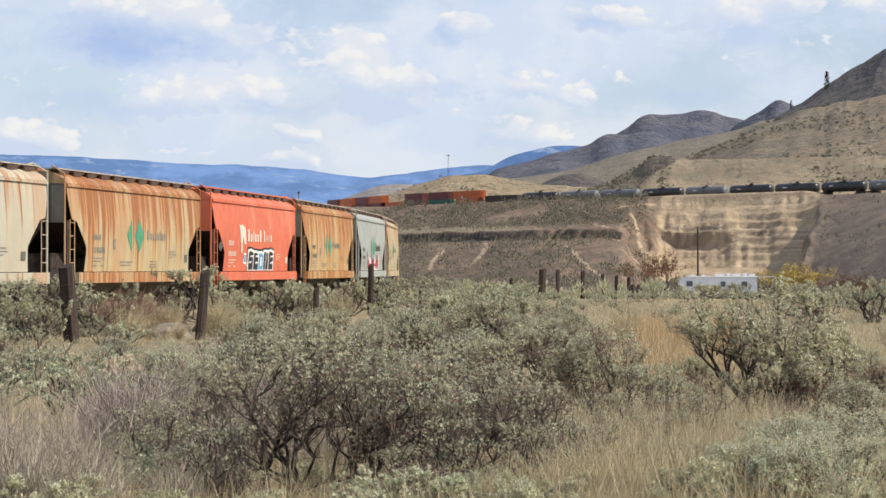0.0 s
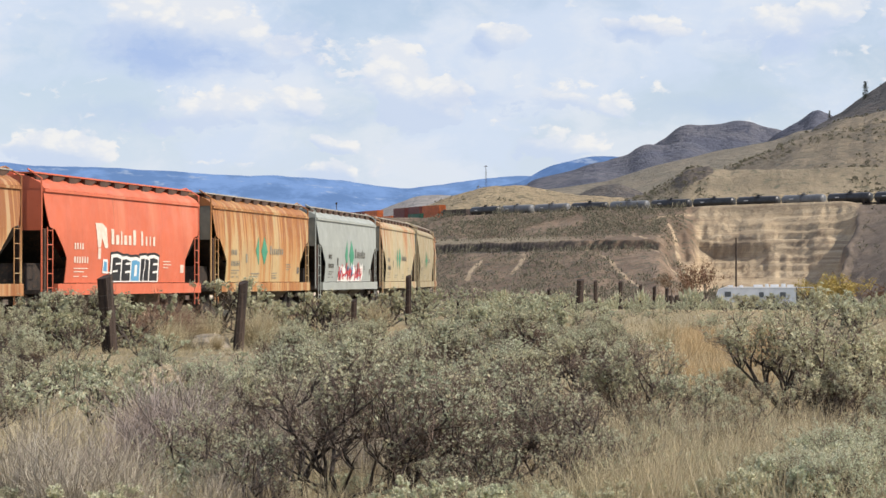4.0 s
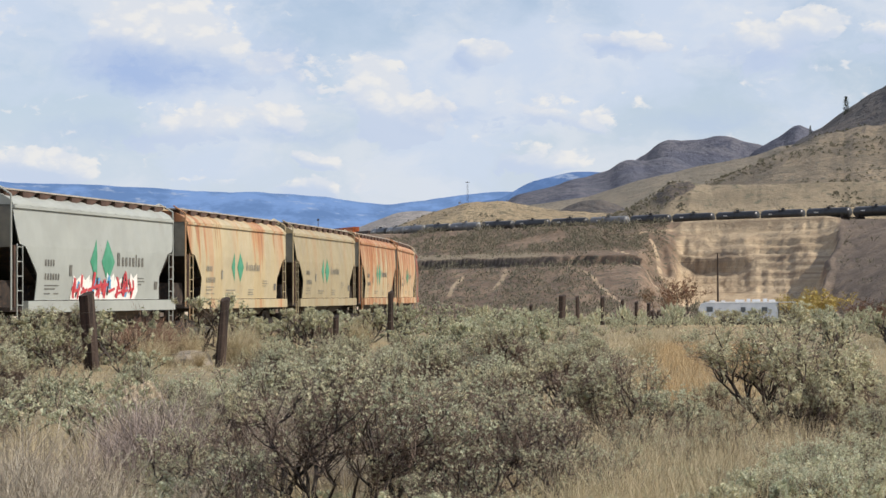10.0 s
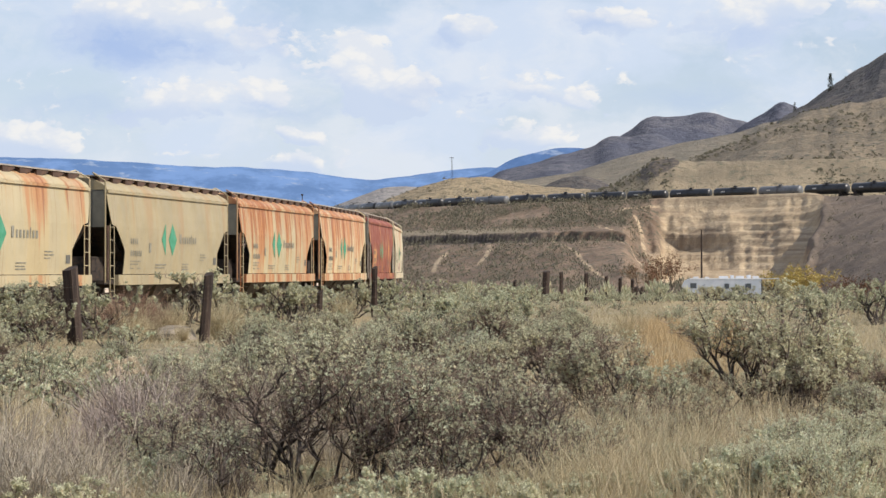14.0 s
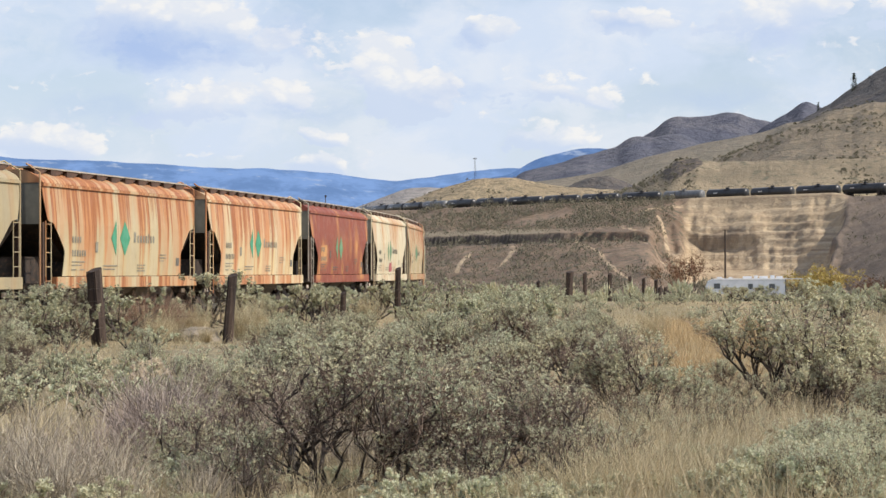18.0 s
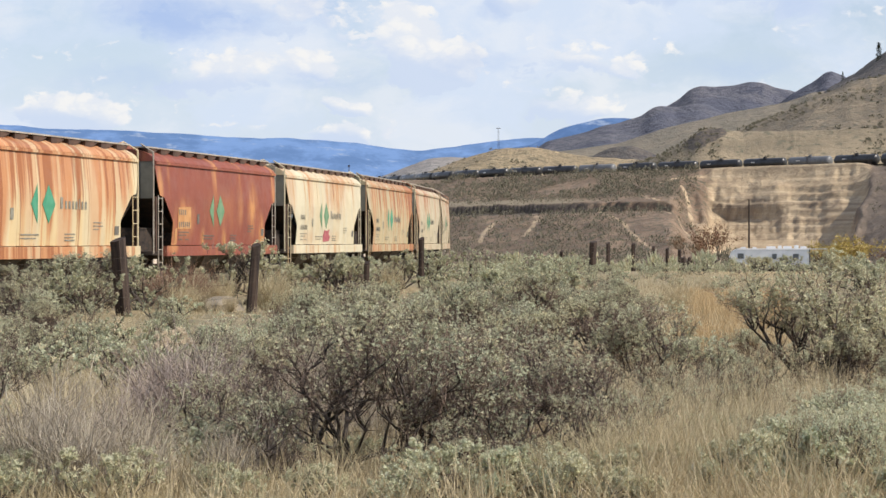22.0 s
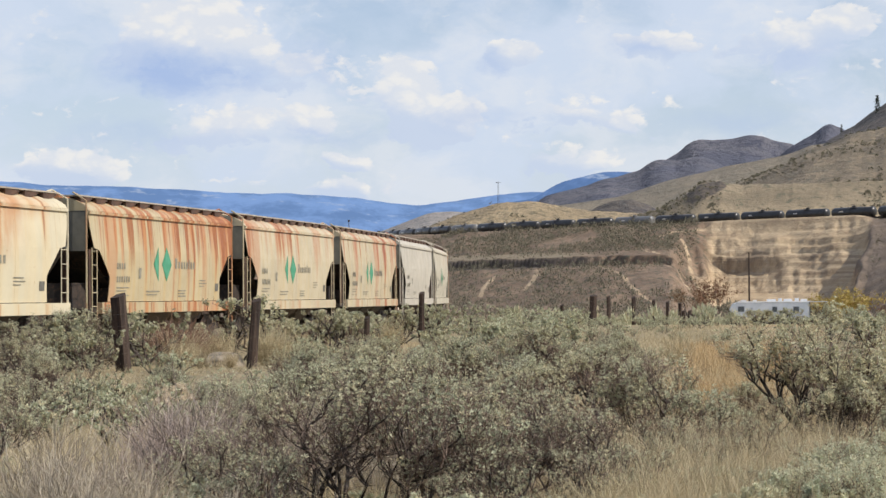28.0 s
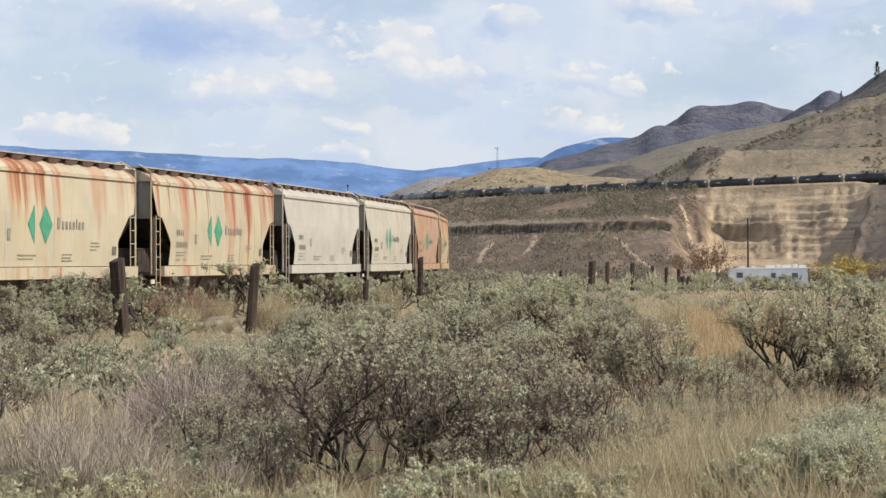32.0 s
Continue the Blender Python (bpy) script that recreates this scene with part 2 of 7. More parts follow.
def ground_form(x, y):
    """Height and soil masks of the ground sheet."""
    r = np.hypot(x, y)
    a = np.degrees(np.arctan2(x, y))
    flat = -0.08 + 0.10 * fbm(x, y, 9, 4, 1) * smooth(4, 14, r) - 2.5 * smooth(105, 250, y) - 1.2 * smooth(260, 480, y)
    flat = flat + 0.25 * fbm(x, y, 45, 3, 2) * smooth(60, 140, r)
    # the bluff, an amphitheatre round the low ground: q is the way in front of the line on its rim
    q = bluff_rim(a) - r
    s = a * 11.5
    coarse, fine = fbm(s, q * 0.35, 24, 4, 3), fbm(s, q * 0.10, 3.2, 4, 4)
    ql = q + (9.0 * coarse + 2.5 * fine) * smooth(9, 40, q)
    slope = steps(ql, ((-600, 20.9), (6, 20.9), (7, 22.45), (12, 22.0), (74, 13.7), (79, 13.2), (124, 11.3), (125.5, 8.9), (140, 8.0), (215, -0.8), (260, -3.2), (340, -3.8)))
    qc = q + (1.5 * fine + 7.0 * coarse + 2.4 * fbm(s, q * 0.5, 7, 3, 19) + 1.5 * fbm(s, q * 0.12, 4.5, 5, 29)) * smooth(9, 15, q)
    cliff = steps(qc, ((-600, 20.9), (6, 20.9), (7, 22.6), (10, 22.6), (13, 20.6), (18, 18.4), (24, 16.6), (26, 15.2), (31, 13.6), (33, 11.9), (37, 11.3), (38.5, 7.2), (44, 6.0), (47, 4.2),
                       (58, 1.3), (80, -1.5), (200, -3.5), (340, -3.8)))
    # the undercut bed runs out to the right into a slope of rubble
    rubble = steps(qc, ((-600, 20.9), (6, 20.9), (7, 22.6), (10, 22.6), (13, 20.6), (18, 18.4), (24, 16.6), (26, 15.2), (31, 13.6), (32, 12.4), (36, 11.6), (42, 8.6), (50, 5.4), (58, 1.8), (80, -1.5), (200, -3.5), (340, -3.8)))
    out = smooth(6.7, 7.4, a + 0.5 * fine + 0.5 * coarse)
    cliff = cliff * (1 - out) + rubble * out
    # ledges: the silt breaks off in beds about two metres thick
    lev = cliff / 2.1 + 0.9 * coarse + 0.15 * fine
    beds = (np.floor(lev) + smooth(0.12, 0.88, lev - np.floor(lev)) - 0.9 * coarse - 0.15 * fine) * 2.1
    cliff = cliff + (beds - cliff) * 0.75 * smooth(11, 15, q) * (1 - smooth(48, 60, q)) * smooth(6.4, 7.6, a + 1.4 * fbm(s, q * 0.2, 9, 3, 23))
    qb = q + (3.0 * coarse + 1.0 * fine) * smooth(9, 30, q)
    bank = np.maximum(21.4 - np.maximum(qb - 8, 0) * (0.235 - 0.028 * np.clip(a - 9, 0, 4)), -3.6)
    bank = np.where(q < 6, 20.9, bank)
    edge = 0.55 * coarse + 0.22 * fine
    is_cliff = smooth(4.7, 6.0, a + edge + 0.006 * np.clip(q - 40, 0, 60)) * (1 - smooth(9.0, 9.6, a + 0.0010 * q + edge))
    is_bank = smooth(9.0, 9.6, a + 0.0010 * q + edge)
    high = slope * (1 - is_cliff) + cliff * is_cliff
    high = high * (1 - is_bank) + bank * is_bank
    high = high + 0.45 * fbm(x, y, 5, 4, 8) * smooth(9, 20, q)
    high = high * 1.055
    w = smooth(330, 230, q) * smooth(330, 420, r) * smooth(55, 40, abs(a))
    z = flat * (1 - w) + high * w
    terrace = smooth(75, 80, ql) * (1 - smooth(122, 126, ql)) * (1 - is_cliff) * (1 - is_bank) * w * smooth(3.2, 0.8, a + 0.5 * coarse)
    runs = smooth(0.08, 0.30, fbm(s + 0.10 * q, q * 0.05, 3.4, 3, 11)) * smooth(1.5, 4.6, a) * smooth(30, 60, q) * 0.42
    pale = np.maximum(is_cliff, runs * (1 - is_bank)) * w * smooth(6, 9, q) * (1 - smooth(90, 130, q))
    # foot trails worn down the slope
    for a0, q0, k, q1 in ((2.69, 126, 0.015, 216), (3.85, 76, 0.0065, 132), (4.2, 126, 0.030, 158), (5.45, 12, -0.0386, 54), (0.05, 150, -0.0086, 205), (1.1, 140, -0.006, 190), (4.75, 40, 0.006, 110)):
        mid = a0 + k * (q - q0) + 0.05 * np.sin(q * 0.13)
        pale = np.maximum(pale, 0.95 * np.exp(-(((a - mid) / 0.09) ** 2)) * smooth(q0 - 3, q0 + 3, q) * (1 - smooth(q1 - 12, q1, q)) * w * (1 - is_bank))
    cut = smooth(122, 124.5, ql) * (1 - smooth(129, 137, ql)) * (1 - is_cliff) * (1 - is_bank) * w * smooth(3.0, 1.0, a + 0.5 * coarse) * (0.95 + 0.3 * fine)
    return z, pale, w * smooth(5, 8, q), terrace, np.maximum(is_bank * w, 2.0 * cut)


def grid_mesh(name, x, y, z, masks=None):
    """A mesh on a grid of points."""
    rows, cols = x.shape
    me = bpy.data.meshes.new(name)
    n = rows * cols
    idx = np.arange(n).reshape(rows, cols)
    quads = np.stack([idx[:-1, :-1], idx[:-1, 1:], idx[1:, 1:], idx[1:, :-1]], -1).reshape(-1, 4)
    me.vertices.add(n), me.loops.add(quads.size), me.polygons.add(len(quads))
    me.vertices.foreach_set("co", np.stack([x, y, z], -1).astype(np.float32).ravel())
    me.loops.foreach_set("vertex_index", quads.ravel().astype(np.int32))
    me.polygons.foreach_set("loop_start", np.arange(0, quads.size, 4, dtype=np.int32))
    me.polygons.foreach_set("use_smooth", np.ones(len(quads), dtype=bool))
    me.update(calc_edges=True)
    for key, values in (masks or {}).items():
        a = me.attributes.new(key, "FLOAT", "POINT")
        a.data.foreach_set("value", values.astype(np.float32).ravel())
    return me


def soil_colour(g, where):
    """Dry grass, bare earth and sage on the flats; pale silt on the cliff; brown scree on the banks."""
    big, mid, small = g.noise(where, 0.05, 4.0), g.noise(where, 0.6, 5.0, 0.65), g.noise(where, 6.0, 5.0, 0.7)
    flat = g.mix(g.ramp(mid, 0.38, 0.62), (0.20, 0.165, 0.092), (0.30, 0.24, 0.135))
    flat = g.mix(g.ramp(small, 0.45, 0.70), flat, (0.15, 0.14, 0.085))
    flat = g.mix(g.ramp(big, 0.45, 0.62), flat, (0.33, 0.25, 0.13))
    high = g.mix(g.ramp(g.noise(where, 0.09, 5.0, 0.6), 0.40, 0.62), (0.152, 0.103, 0.068), (0.235, 0.163, 0.108))
    high = g.mix(g.math("MULTIPLY", g.ramp(g.noise(where, 0.45, 5.0, 0.7), 0.50, 0.60), 0.8), high, (0.065, 0.064, 0.042))
    high = g.mix(g.ramp(mask(g, "terrace"), 0.2, 0.8), high, (0.205, 0.165, 0.108))
    z = g.put("ShaderNodeSeparateXYZ", {0: where}).outputs["Z"]
    wob = g.math("MULTIPLY", g.math("SUBTRACT", g.noise(where, 0.06, 5.0), 0.5), 14.0)
    level = g.math("ADD", z, wob)
    band = g.noise(g.scaled(where, 0.010, 0.010, 0.75), 1.0, 5.0, 0.65)
    stain = g.noise(g.scaled(where, 0.30, 0.30, 0.035), 1.0, 4.0, 0.6)
    silt = g.mix(g.ramp(band, 0.42, 0.60), (0.405, 0.305, 0.19), (0.49, 0.38, 0.248))
    silt = g.mix(g.ramp(g.noise(g.scaled(where, 0.012, 0.012, 1.5), 1.0, 5.0, 0.65), 0.57, 0.63), silt, (0.30, 0.22, 0.14))
    silt = g.mix(g.math("MULTIPLY", g.ramp(stain, 0.48, 0.64), 0.7), silt, (0.31, 0.225, 0.14))
    xyz = g.put("ShaderNodeSeparateXYZ", {0: where}).outputs
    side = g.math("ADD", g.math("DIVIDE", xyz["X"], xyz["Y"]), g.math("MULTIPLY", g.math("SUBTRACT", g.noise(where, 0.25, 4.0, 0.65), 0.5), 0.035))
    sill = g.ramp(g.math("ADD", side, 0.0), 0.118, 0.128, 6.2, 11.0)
    # dark silt bed that also carries the ledge's shadow in its colour
    shaded_layer = g.math("MULTIPLY", g.ramp(g.math("SUBTRACT", level, sill), 0.0, 0.8), g.ramp(level, 13.2, 12.4))
    shaded_layer = g.math("MULTIPLY", shaded_layer, g.ramp(g.noise(g.scaled(where, 0.10, 0.10, 0.015), 1.0, 5.0, 0.65), 0.58, 0.44))
    silt = g.mix(g.math("MULTIPLY", shaded_layer, 0.75), silt, (0.19, 0.138, 0.09))
    silt = g.mix(g.ramp(g.noise(where, 0.7, 5.0, 0.7), 0.62, 0.74), silt, (0.17, 0.125, 0.08))
    high = g.mix(g.ramp(mask(g, "dark_bank"), 0.2, 0.8), high, g.mix(g.ramp(g.noise(where, 0.15, 5.0, 0.65), 0.4, 0.65), (0.115, 0.088, 0.066), (0.175, 0.132, 0.097)))
    high = g.mix(g.ramp(mask(g, "dark_bank"), 1.15, 1.8), high, (0.062, 0.048, 0.036))
    high = g.mix(g.ramp(g.math("ADD", mask(g, "cliff"), g.math("MULTIPLY", g.math("SUBTRACT", g.noise(where, 0.12, 5.0, 0.65), 0.5), 0.9)), 0.42, 0.85), high, silt)
    return g.mix(mask(g, "high"), flat, high)


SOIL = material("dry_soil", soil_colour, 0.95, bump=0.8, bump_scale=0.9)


def build_ground():
    front = np.concatenate([np.arange(-13.5, 2.2, 0.10), np.arange(2.2, 10.0, 0.05), np.arange(10.0, 13.51, 0.10)])
    az = np.radians(np.concatenate([np.arange(-180, -13.6, 6.0), front, np.arange(15, 179, 6.0), [180.0]]))
    r = np.concatenate([[0.0, 2, 5], np.geomspace(9, 120, 70), np.linspace(123, 470, 44), np.linspace(472, 594, 70), np.linspace(594.7, 692, 142), np.linspace(693, 750, 46), np.linspace(754, 960, 56), np.geomspace(1000, 4950, 24)])
    a, d = np.meshgrid(az, r)
    x, y = np.sin(a) * d, np.cos(a) * d
    z, cliff, high, terrace, dark = ground_form(x, y)
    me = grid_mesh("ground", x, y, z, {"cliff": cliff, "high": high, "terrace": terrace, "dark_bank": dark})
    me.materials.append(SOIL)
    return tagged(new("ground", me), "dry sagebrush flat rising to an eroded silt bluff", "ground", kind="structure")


build_ground()


def ground_z(x, y):
    return float(ground_form(np.array([[float(x)]]), np.array([[float(y)]]))[0][0, 0])


# ---------------------------------------------------------------- hills
def hill(name, crest, near, depth, foot, mat, label, rough=0.06, grain=40.0, seed=0.0, back=0.6, cols=160, rows=60, power=1.0, spots=0, crisp=False):
    """A ridge: crest as (x, height) at the distance 'near', falling towards the camera over 'depth' to 'foot'."""
    cx = np.linspace(crest[0][0], crest[-1][0], cols)
    cz = np.interp(cx, [c[0] for c in crest], [c[1] for c in crest])
    k = np.ones(7) / 7.0
    pad = np.concatenate([np.full(3, cz[0]), cz, np.full(3, cz[-1])])
    cz = np.convolve(pad, k, "valid")
    v = np.linspace(-1, back, rows)
    u, t = np.meshgrid(cx, v)
    h = np.broadcast_to(cz * (1 + 0.025 * rough / 0.1 * fbm(cx, cx * 0, grain * 0.35, 4, seed + 9)), u.shape)
    y = near + t * depth * (1 + 0.25 * fbm(u, t * depth, depth * 0.8, 2, seed + 3))
    fall = np.where(t < 0, (1 + t) ** power, 1 - (t / back) ** 2 * 0.8)
    z = foot + (h - foot) * fall
    n = fbm(u, y * 0.5, grain, 5, seed)
    ridges = 1 - 2 * abs(fbm(u, y * 0.25, grain * 1.7, 4, seed + 5))
    away = 1 - 0.7 * np.exp(-((t / 0.06) ** 2))
    lumps = n + 0.8 * (ridges - 0.5)
    if crisp:
        lumps = np.where(t > -0.02, np.minimum(lumps, 0), lumps)
    z = z + (h - foot) * rough * lumps * away * np.clip(1 + t + 0.05, 0, 1)
    x = u * y / near
    me = grid_mesh(name, x, y, z)
    me.materials.append(mat)
    if spots:
        r = np.random.RandomState(int(seed) + 50)
        row, col = r.randint(0, int(rows * 0.7), spots * 2), r.randint(0, cols, spots * 2)
        ok = fbm(x[row, col], y[row, col] * 0.6, 22, 3, seed + 2) > -0.05
        SPOTS.append(np.stack([x[row, col], y[row, col], z[row, col]], 1)[ok][:spots])
    return tagged(new(name, me), label, "hill", kind="structure")


def hill_soil(name, a, b, scrub, scale=0.02, rock=None):
    def colour(g, where):
        c = g.mix(g.ramp(g.noise(where, scale, 5.0, 0.6), 0.40, 0.62), a, b)
        c = g.mix(g.math("MULTIPLY", g.ramp(g.noise(where, scale * 9, 5.0, 0.7), 0.49, 0.62), 0.85), c, scrub)
        c = g.mix(g.math("MULTIPLY", g.ramp(g.noise(where, scale * 32, 5.0, 0.75), 0.50, 0.60), 0.65), c, scrub)
        if rock:
            c = g.mix(g.ramp(g.noise(g.scaled(where, 1, 1, 2.5), scale * 3, 5.0, 0.65, 0.6), 0.55, 0.65), c, rock)
        return c
    return material(name, colour, 0.95, bump=1.0, bump_scale=scale * 12)


GRASS_HILL = hill_soil("dry_grass_hill", (0.295, 0.225, 0.135), (0.375, 0.29, 0.175), (0.115, 0.10, 0.062), 0.03)
BROWN_HILL = hill_soil("brown_hill", (0.19, 0.16, 0.115), (0.25, 0.205, 0.145), (0.10, 0.094, 0.072), 0.02)
SCRUB_HILL = hill_soil("scrub_hill", (0.172, 0.134, 0.088), (0.25, 0.195, 0.128), (0.09, 0.084, 0.063), 0.035)
# distance haze is mixed into this tan
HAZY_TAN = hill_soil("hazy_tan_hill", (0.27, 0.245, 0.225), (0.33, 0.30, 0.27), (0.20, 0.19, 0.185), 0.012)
# rock colour darkened for cloud shadow and tinted blue for haze
MESA = hill_soil("hazy_shaded_mesa", (0.078, 0.082, 0.113), (0.128, 0.122, 0.138), (0.055, 0.062, 0.085), 0.012, (0.050, 0.054, 0.080))
DARK_HILL = hill_soil("dark_hill", (0.085, 0.075, 0.07), (0.12, 0.10, 0.085), (0.05, 0.05, 0.05), 0.012, (0.06, 0.055, 0.06))


def talus_colour(g, where):
    """Dry scrubby soil with a spill of dark broken rock at its crest."""
    c = g.mix(g.ramp(g.noise(where, 0.05, 5.0, 0.6), 0.40, 0.62), (0.175, 0.140, 0.092), (0.25, 0.20, 0.13))
    c = g.mix(g.ramp(g.noise(where, 0.3, 5.0, 0.7), 0.52, 0.64), c, (0.105, 0.098, 0.064))
    off = g.vmath("SUBTRACT", where, (65.5, 0, 33.3))
    across = g.math("ABSOLUTE", g.vmath("DOT_PRODUCT", off, (-0.46, 0, 0.887)))
    along = g.vmath("DOT_PRODUCT", off, (0.887, 0, 0.46))
    spill = g.math("MULTIPLY", g.ramp(across, 4.2, 0.6), g.math("MULTIPLY", g.ramp(along, -4.0, 2.0), g.ramp(along, 17.0, 12.5)))
    broken = g.math("ADD", spill, g.math("MULTIPLY", g.math("SUBTRACT", g.noise(where, 0.35, 6.0, 0.75), 0.5), 1.3))
    rock = g.mix(g.ramp(g.noise(where, 0.8, 5.0, 0.7), 0.4, 0.6), (0.04, 0.036, 0.034), (0.125, 0.098, 0.072))
    return g.mix(g.ramp(broken, 0.45, 0.62), c, rock)


TALUS = material("talus_slope", talus_colour, 0.95, bump=0.8, bump_scale=0.7)


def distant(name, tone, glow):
    """Far forested mountains: a glowing backdrop with kilometres of haze in its colour."""
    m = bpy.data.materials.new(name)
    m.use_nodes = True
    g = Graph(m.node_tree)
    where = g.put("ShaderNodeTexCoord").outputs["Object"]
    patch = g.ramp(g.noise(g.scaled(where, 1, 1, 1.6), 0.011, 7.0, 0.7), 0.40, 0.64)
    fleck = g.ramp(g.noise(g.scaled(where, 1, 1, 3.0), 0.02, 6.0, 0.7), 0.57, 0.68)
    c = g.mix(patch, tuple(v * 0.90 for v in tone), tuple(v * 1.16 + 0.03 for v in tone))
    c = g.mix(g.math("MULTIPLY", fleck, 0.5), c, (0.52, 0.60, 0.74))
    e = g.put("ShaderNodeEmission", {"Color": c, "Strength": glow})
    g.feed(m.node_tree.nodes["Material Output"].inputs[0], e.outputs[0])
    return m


FAR_BLUE = distant("painted_haze_blue", (0.175, 0.30, 0.575), 1.0)
MID_BLUE = distant("haze_blue_ridge", (0.125, 0.225, 0.46), 1.0)


def crest_at(near, *pairs):
    """Crest points given in degrees right of straight ahead and above eye level."""
    return [(math.tan(radians(a)) * near, EYE[2] + math.tan(radians(e)) * near) for a, e in pairs]


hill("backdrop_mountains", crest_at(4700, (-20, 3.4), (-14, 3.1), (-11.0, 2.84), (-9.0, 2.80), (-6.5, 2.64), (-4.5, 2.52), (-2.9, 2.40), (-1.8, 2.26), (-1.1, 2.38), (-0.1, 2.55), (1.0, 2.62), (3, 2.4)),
     4700, 500, 20, FAR_BLUE, "forested mountains far across the valley, painted haze blue", 0.055, 200, 1, cols=420)
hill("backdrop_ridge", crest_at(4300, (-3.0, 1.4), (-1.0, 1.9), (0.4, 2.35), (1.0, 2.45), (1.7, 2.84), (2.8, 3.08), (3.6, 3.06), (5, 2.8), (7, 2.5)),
     4300, 500, 10, MID_BLUE, "forested ridge behind the brown hills, painted haze blue", 0.05, 160, 2, cols=240)
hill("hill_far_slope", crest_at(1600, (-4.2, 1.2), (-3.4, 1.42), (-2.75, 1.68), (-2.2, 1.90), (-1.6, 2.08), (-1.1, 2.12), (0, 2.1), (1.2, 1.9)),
     1600, 300, 20, HAZY_TAN, "tan hillside across the valley, paled for haze", 0.05, 60, 21, cols=120, rows=40)
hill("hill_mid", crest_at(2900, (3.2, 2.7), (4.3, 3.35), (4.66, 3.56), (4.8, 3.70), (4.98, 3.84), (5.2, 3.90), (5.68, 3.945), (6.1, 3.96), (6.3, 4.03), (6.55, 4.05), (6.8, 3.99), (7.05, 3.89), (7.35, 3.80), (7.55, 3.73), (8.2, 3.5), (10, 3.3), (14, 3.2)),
     2900, 420, 30, MESA, "flat-topped rocky hills with cloud shadow and haze in their colour", 0.07, 120, 3, cols=420, rows=90, crisp=True)
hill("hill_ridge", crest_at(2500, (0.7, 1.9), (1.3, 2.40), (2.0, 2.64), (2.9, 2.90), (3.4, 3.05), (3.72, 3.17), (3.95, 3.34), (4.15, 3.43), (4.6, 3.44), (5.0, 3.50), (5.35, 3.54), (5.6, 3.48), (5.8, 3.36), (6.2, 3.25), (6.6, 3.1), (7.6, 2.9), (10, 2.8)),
     2500, 600, 30, MESA, "rounded brown ridges with cloud shadow and haze in their colour", 0.15, 150, 13, cols=300, rows=90, crisp=True)
hill("hill_slope", crest_at(1900, (0.6, 2.0), (1.8, 2.28), (3.2, 2.50), (4.0, 2.72), (5.0, 3.02), (5.8, 3.22), (6.6, 3.36), (7.4, 3.52), (8.2, 3.75), (9.0, 3.85), (14, 4.0)),
     1900, 500, 30, BROWN_HILL, "brown dry hillside", 0.06, 70, 4, cols=240, rows=80)
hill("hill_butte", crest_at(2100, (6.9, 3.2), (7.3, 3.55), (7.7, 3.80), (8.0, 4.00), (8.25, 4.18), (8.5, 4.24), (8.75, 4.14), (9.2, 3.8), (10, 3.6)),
     2100, 260, 40, MESA, "dark rocky butte behind the grassy hill, tinted for haze", 0.08, 60, 17, cols=120, rows=50, crisp=True)
hill("hill_hump", crest_at(1500, (2.0, 1.9), (2.6, 2.22), (3.1, 2.38), (3.5, 2.40), (3.9, 2.28), (4.5, 1.9)),
     1500, 90, 30, DARK_HILL, "small dark rounded hump", 0.05, 30, 14, cols=80, rows=40)
hill("hill_right", crest_at(1250, (7.8, 3.3), (8.4, 3.85), (9.0, 4.22), (9.6, 4.62), (10.2, 4.98), (11.0, 5.45), (12.5, 6.2), (16, 7.2)),
     1250, 300, 40, DARK_HILL, "steep dark hill rising behind the bluff", 0.08, 45, 5, cols=240, rows=90)
SPOTS = []
hill("hill_grass", crest_at(930, (2.6, 1.6), (3.8, 2.0), (4.8, 2.28), (5.8, 2.62), (6.6, 2.95), (7.4, 3.35), (8.2, 3.72), (9.0, 3.95), (10, 4.15), (11, 4.35), (13, 4.7), (17, 5.2)),
     930, 200, 21, SCRUB_HILL, "dry grassy hillside with scattered scrub", 0.085, 26, 6, power=0.8, cols=300, rows=110, spots=2600)
hill("hill_bare", crest_at(850, (8.8, 2.4), (9.4, 2.85), (10.0, 3.25), (10.6, 3.55), (11.4, 3.85), (13, 4.2), (17, 4.8)),
     850, 100, 22, GRASS_HILL, "bare tan slope", 0.05, 20, 16, cols=160, spots=120)
hill("hill_shoulder", crest_at(800, (3.6, 1.5), (4.6, 1.85), (5.4, 2.25), (5.9, 2.42), (6.6, 2.52), (8.0, 2.58), (10, 2.62), (13, 2.7), (17, 2.7)),
     800, 100, 21.5, GRASS_HILL, "pale grassy shoulder above the line", 0.06, 12, 7, cols=300, rows=80, spots=420)
hill("hill_knoll", crest_at(935, (-3.2, 1.15), (-2.2, 1.45), (-1.4, 1.85), (-0.6, 2.15), (0.2, 2.34), (0.9, 2.38), (1.6, 2.26), (2.4, 2.12), (3.4, 2.06), (4.6, 1.98), (6.5, 1.9)),
     935, 80, 20.5, GRASS_HILL, "rounded knoll of dry yellow grass", 0.045, 14, 8, cols=260, rows=80, spots=170)
hill("rock_outcrop", crest_at(775, (3.2, 1.7), (3.84, 1.98), (4.26, 2.17), (4.55, 2.32), (4.83, 2.50), (5.05, 2.70), (5.25, 2.79), (5.5, 2.80), (5.7, 2.84), (5.9, 2.78), (6.2, 2.74), (6.8, 2.74), (7.6, 2.76), (9, 2.80), (11, 2.84), (14, 2.88)),
     775, 52, 21.5, TALUS, "scrubby shoulder of the hill with dark broken rock", 0.03, 9, 9, rows=90, cols=420, spots=700)

# ---------------------------------------------------------------- building helpers


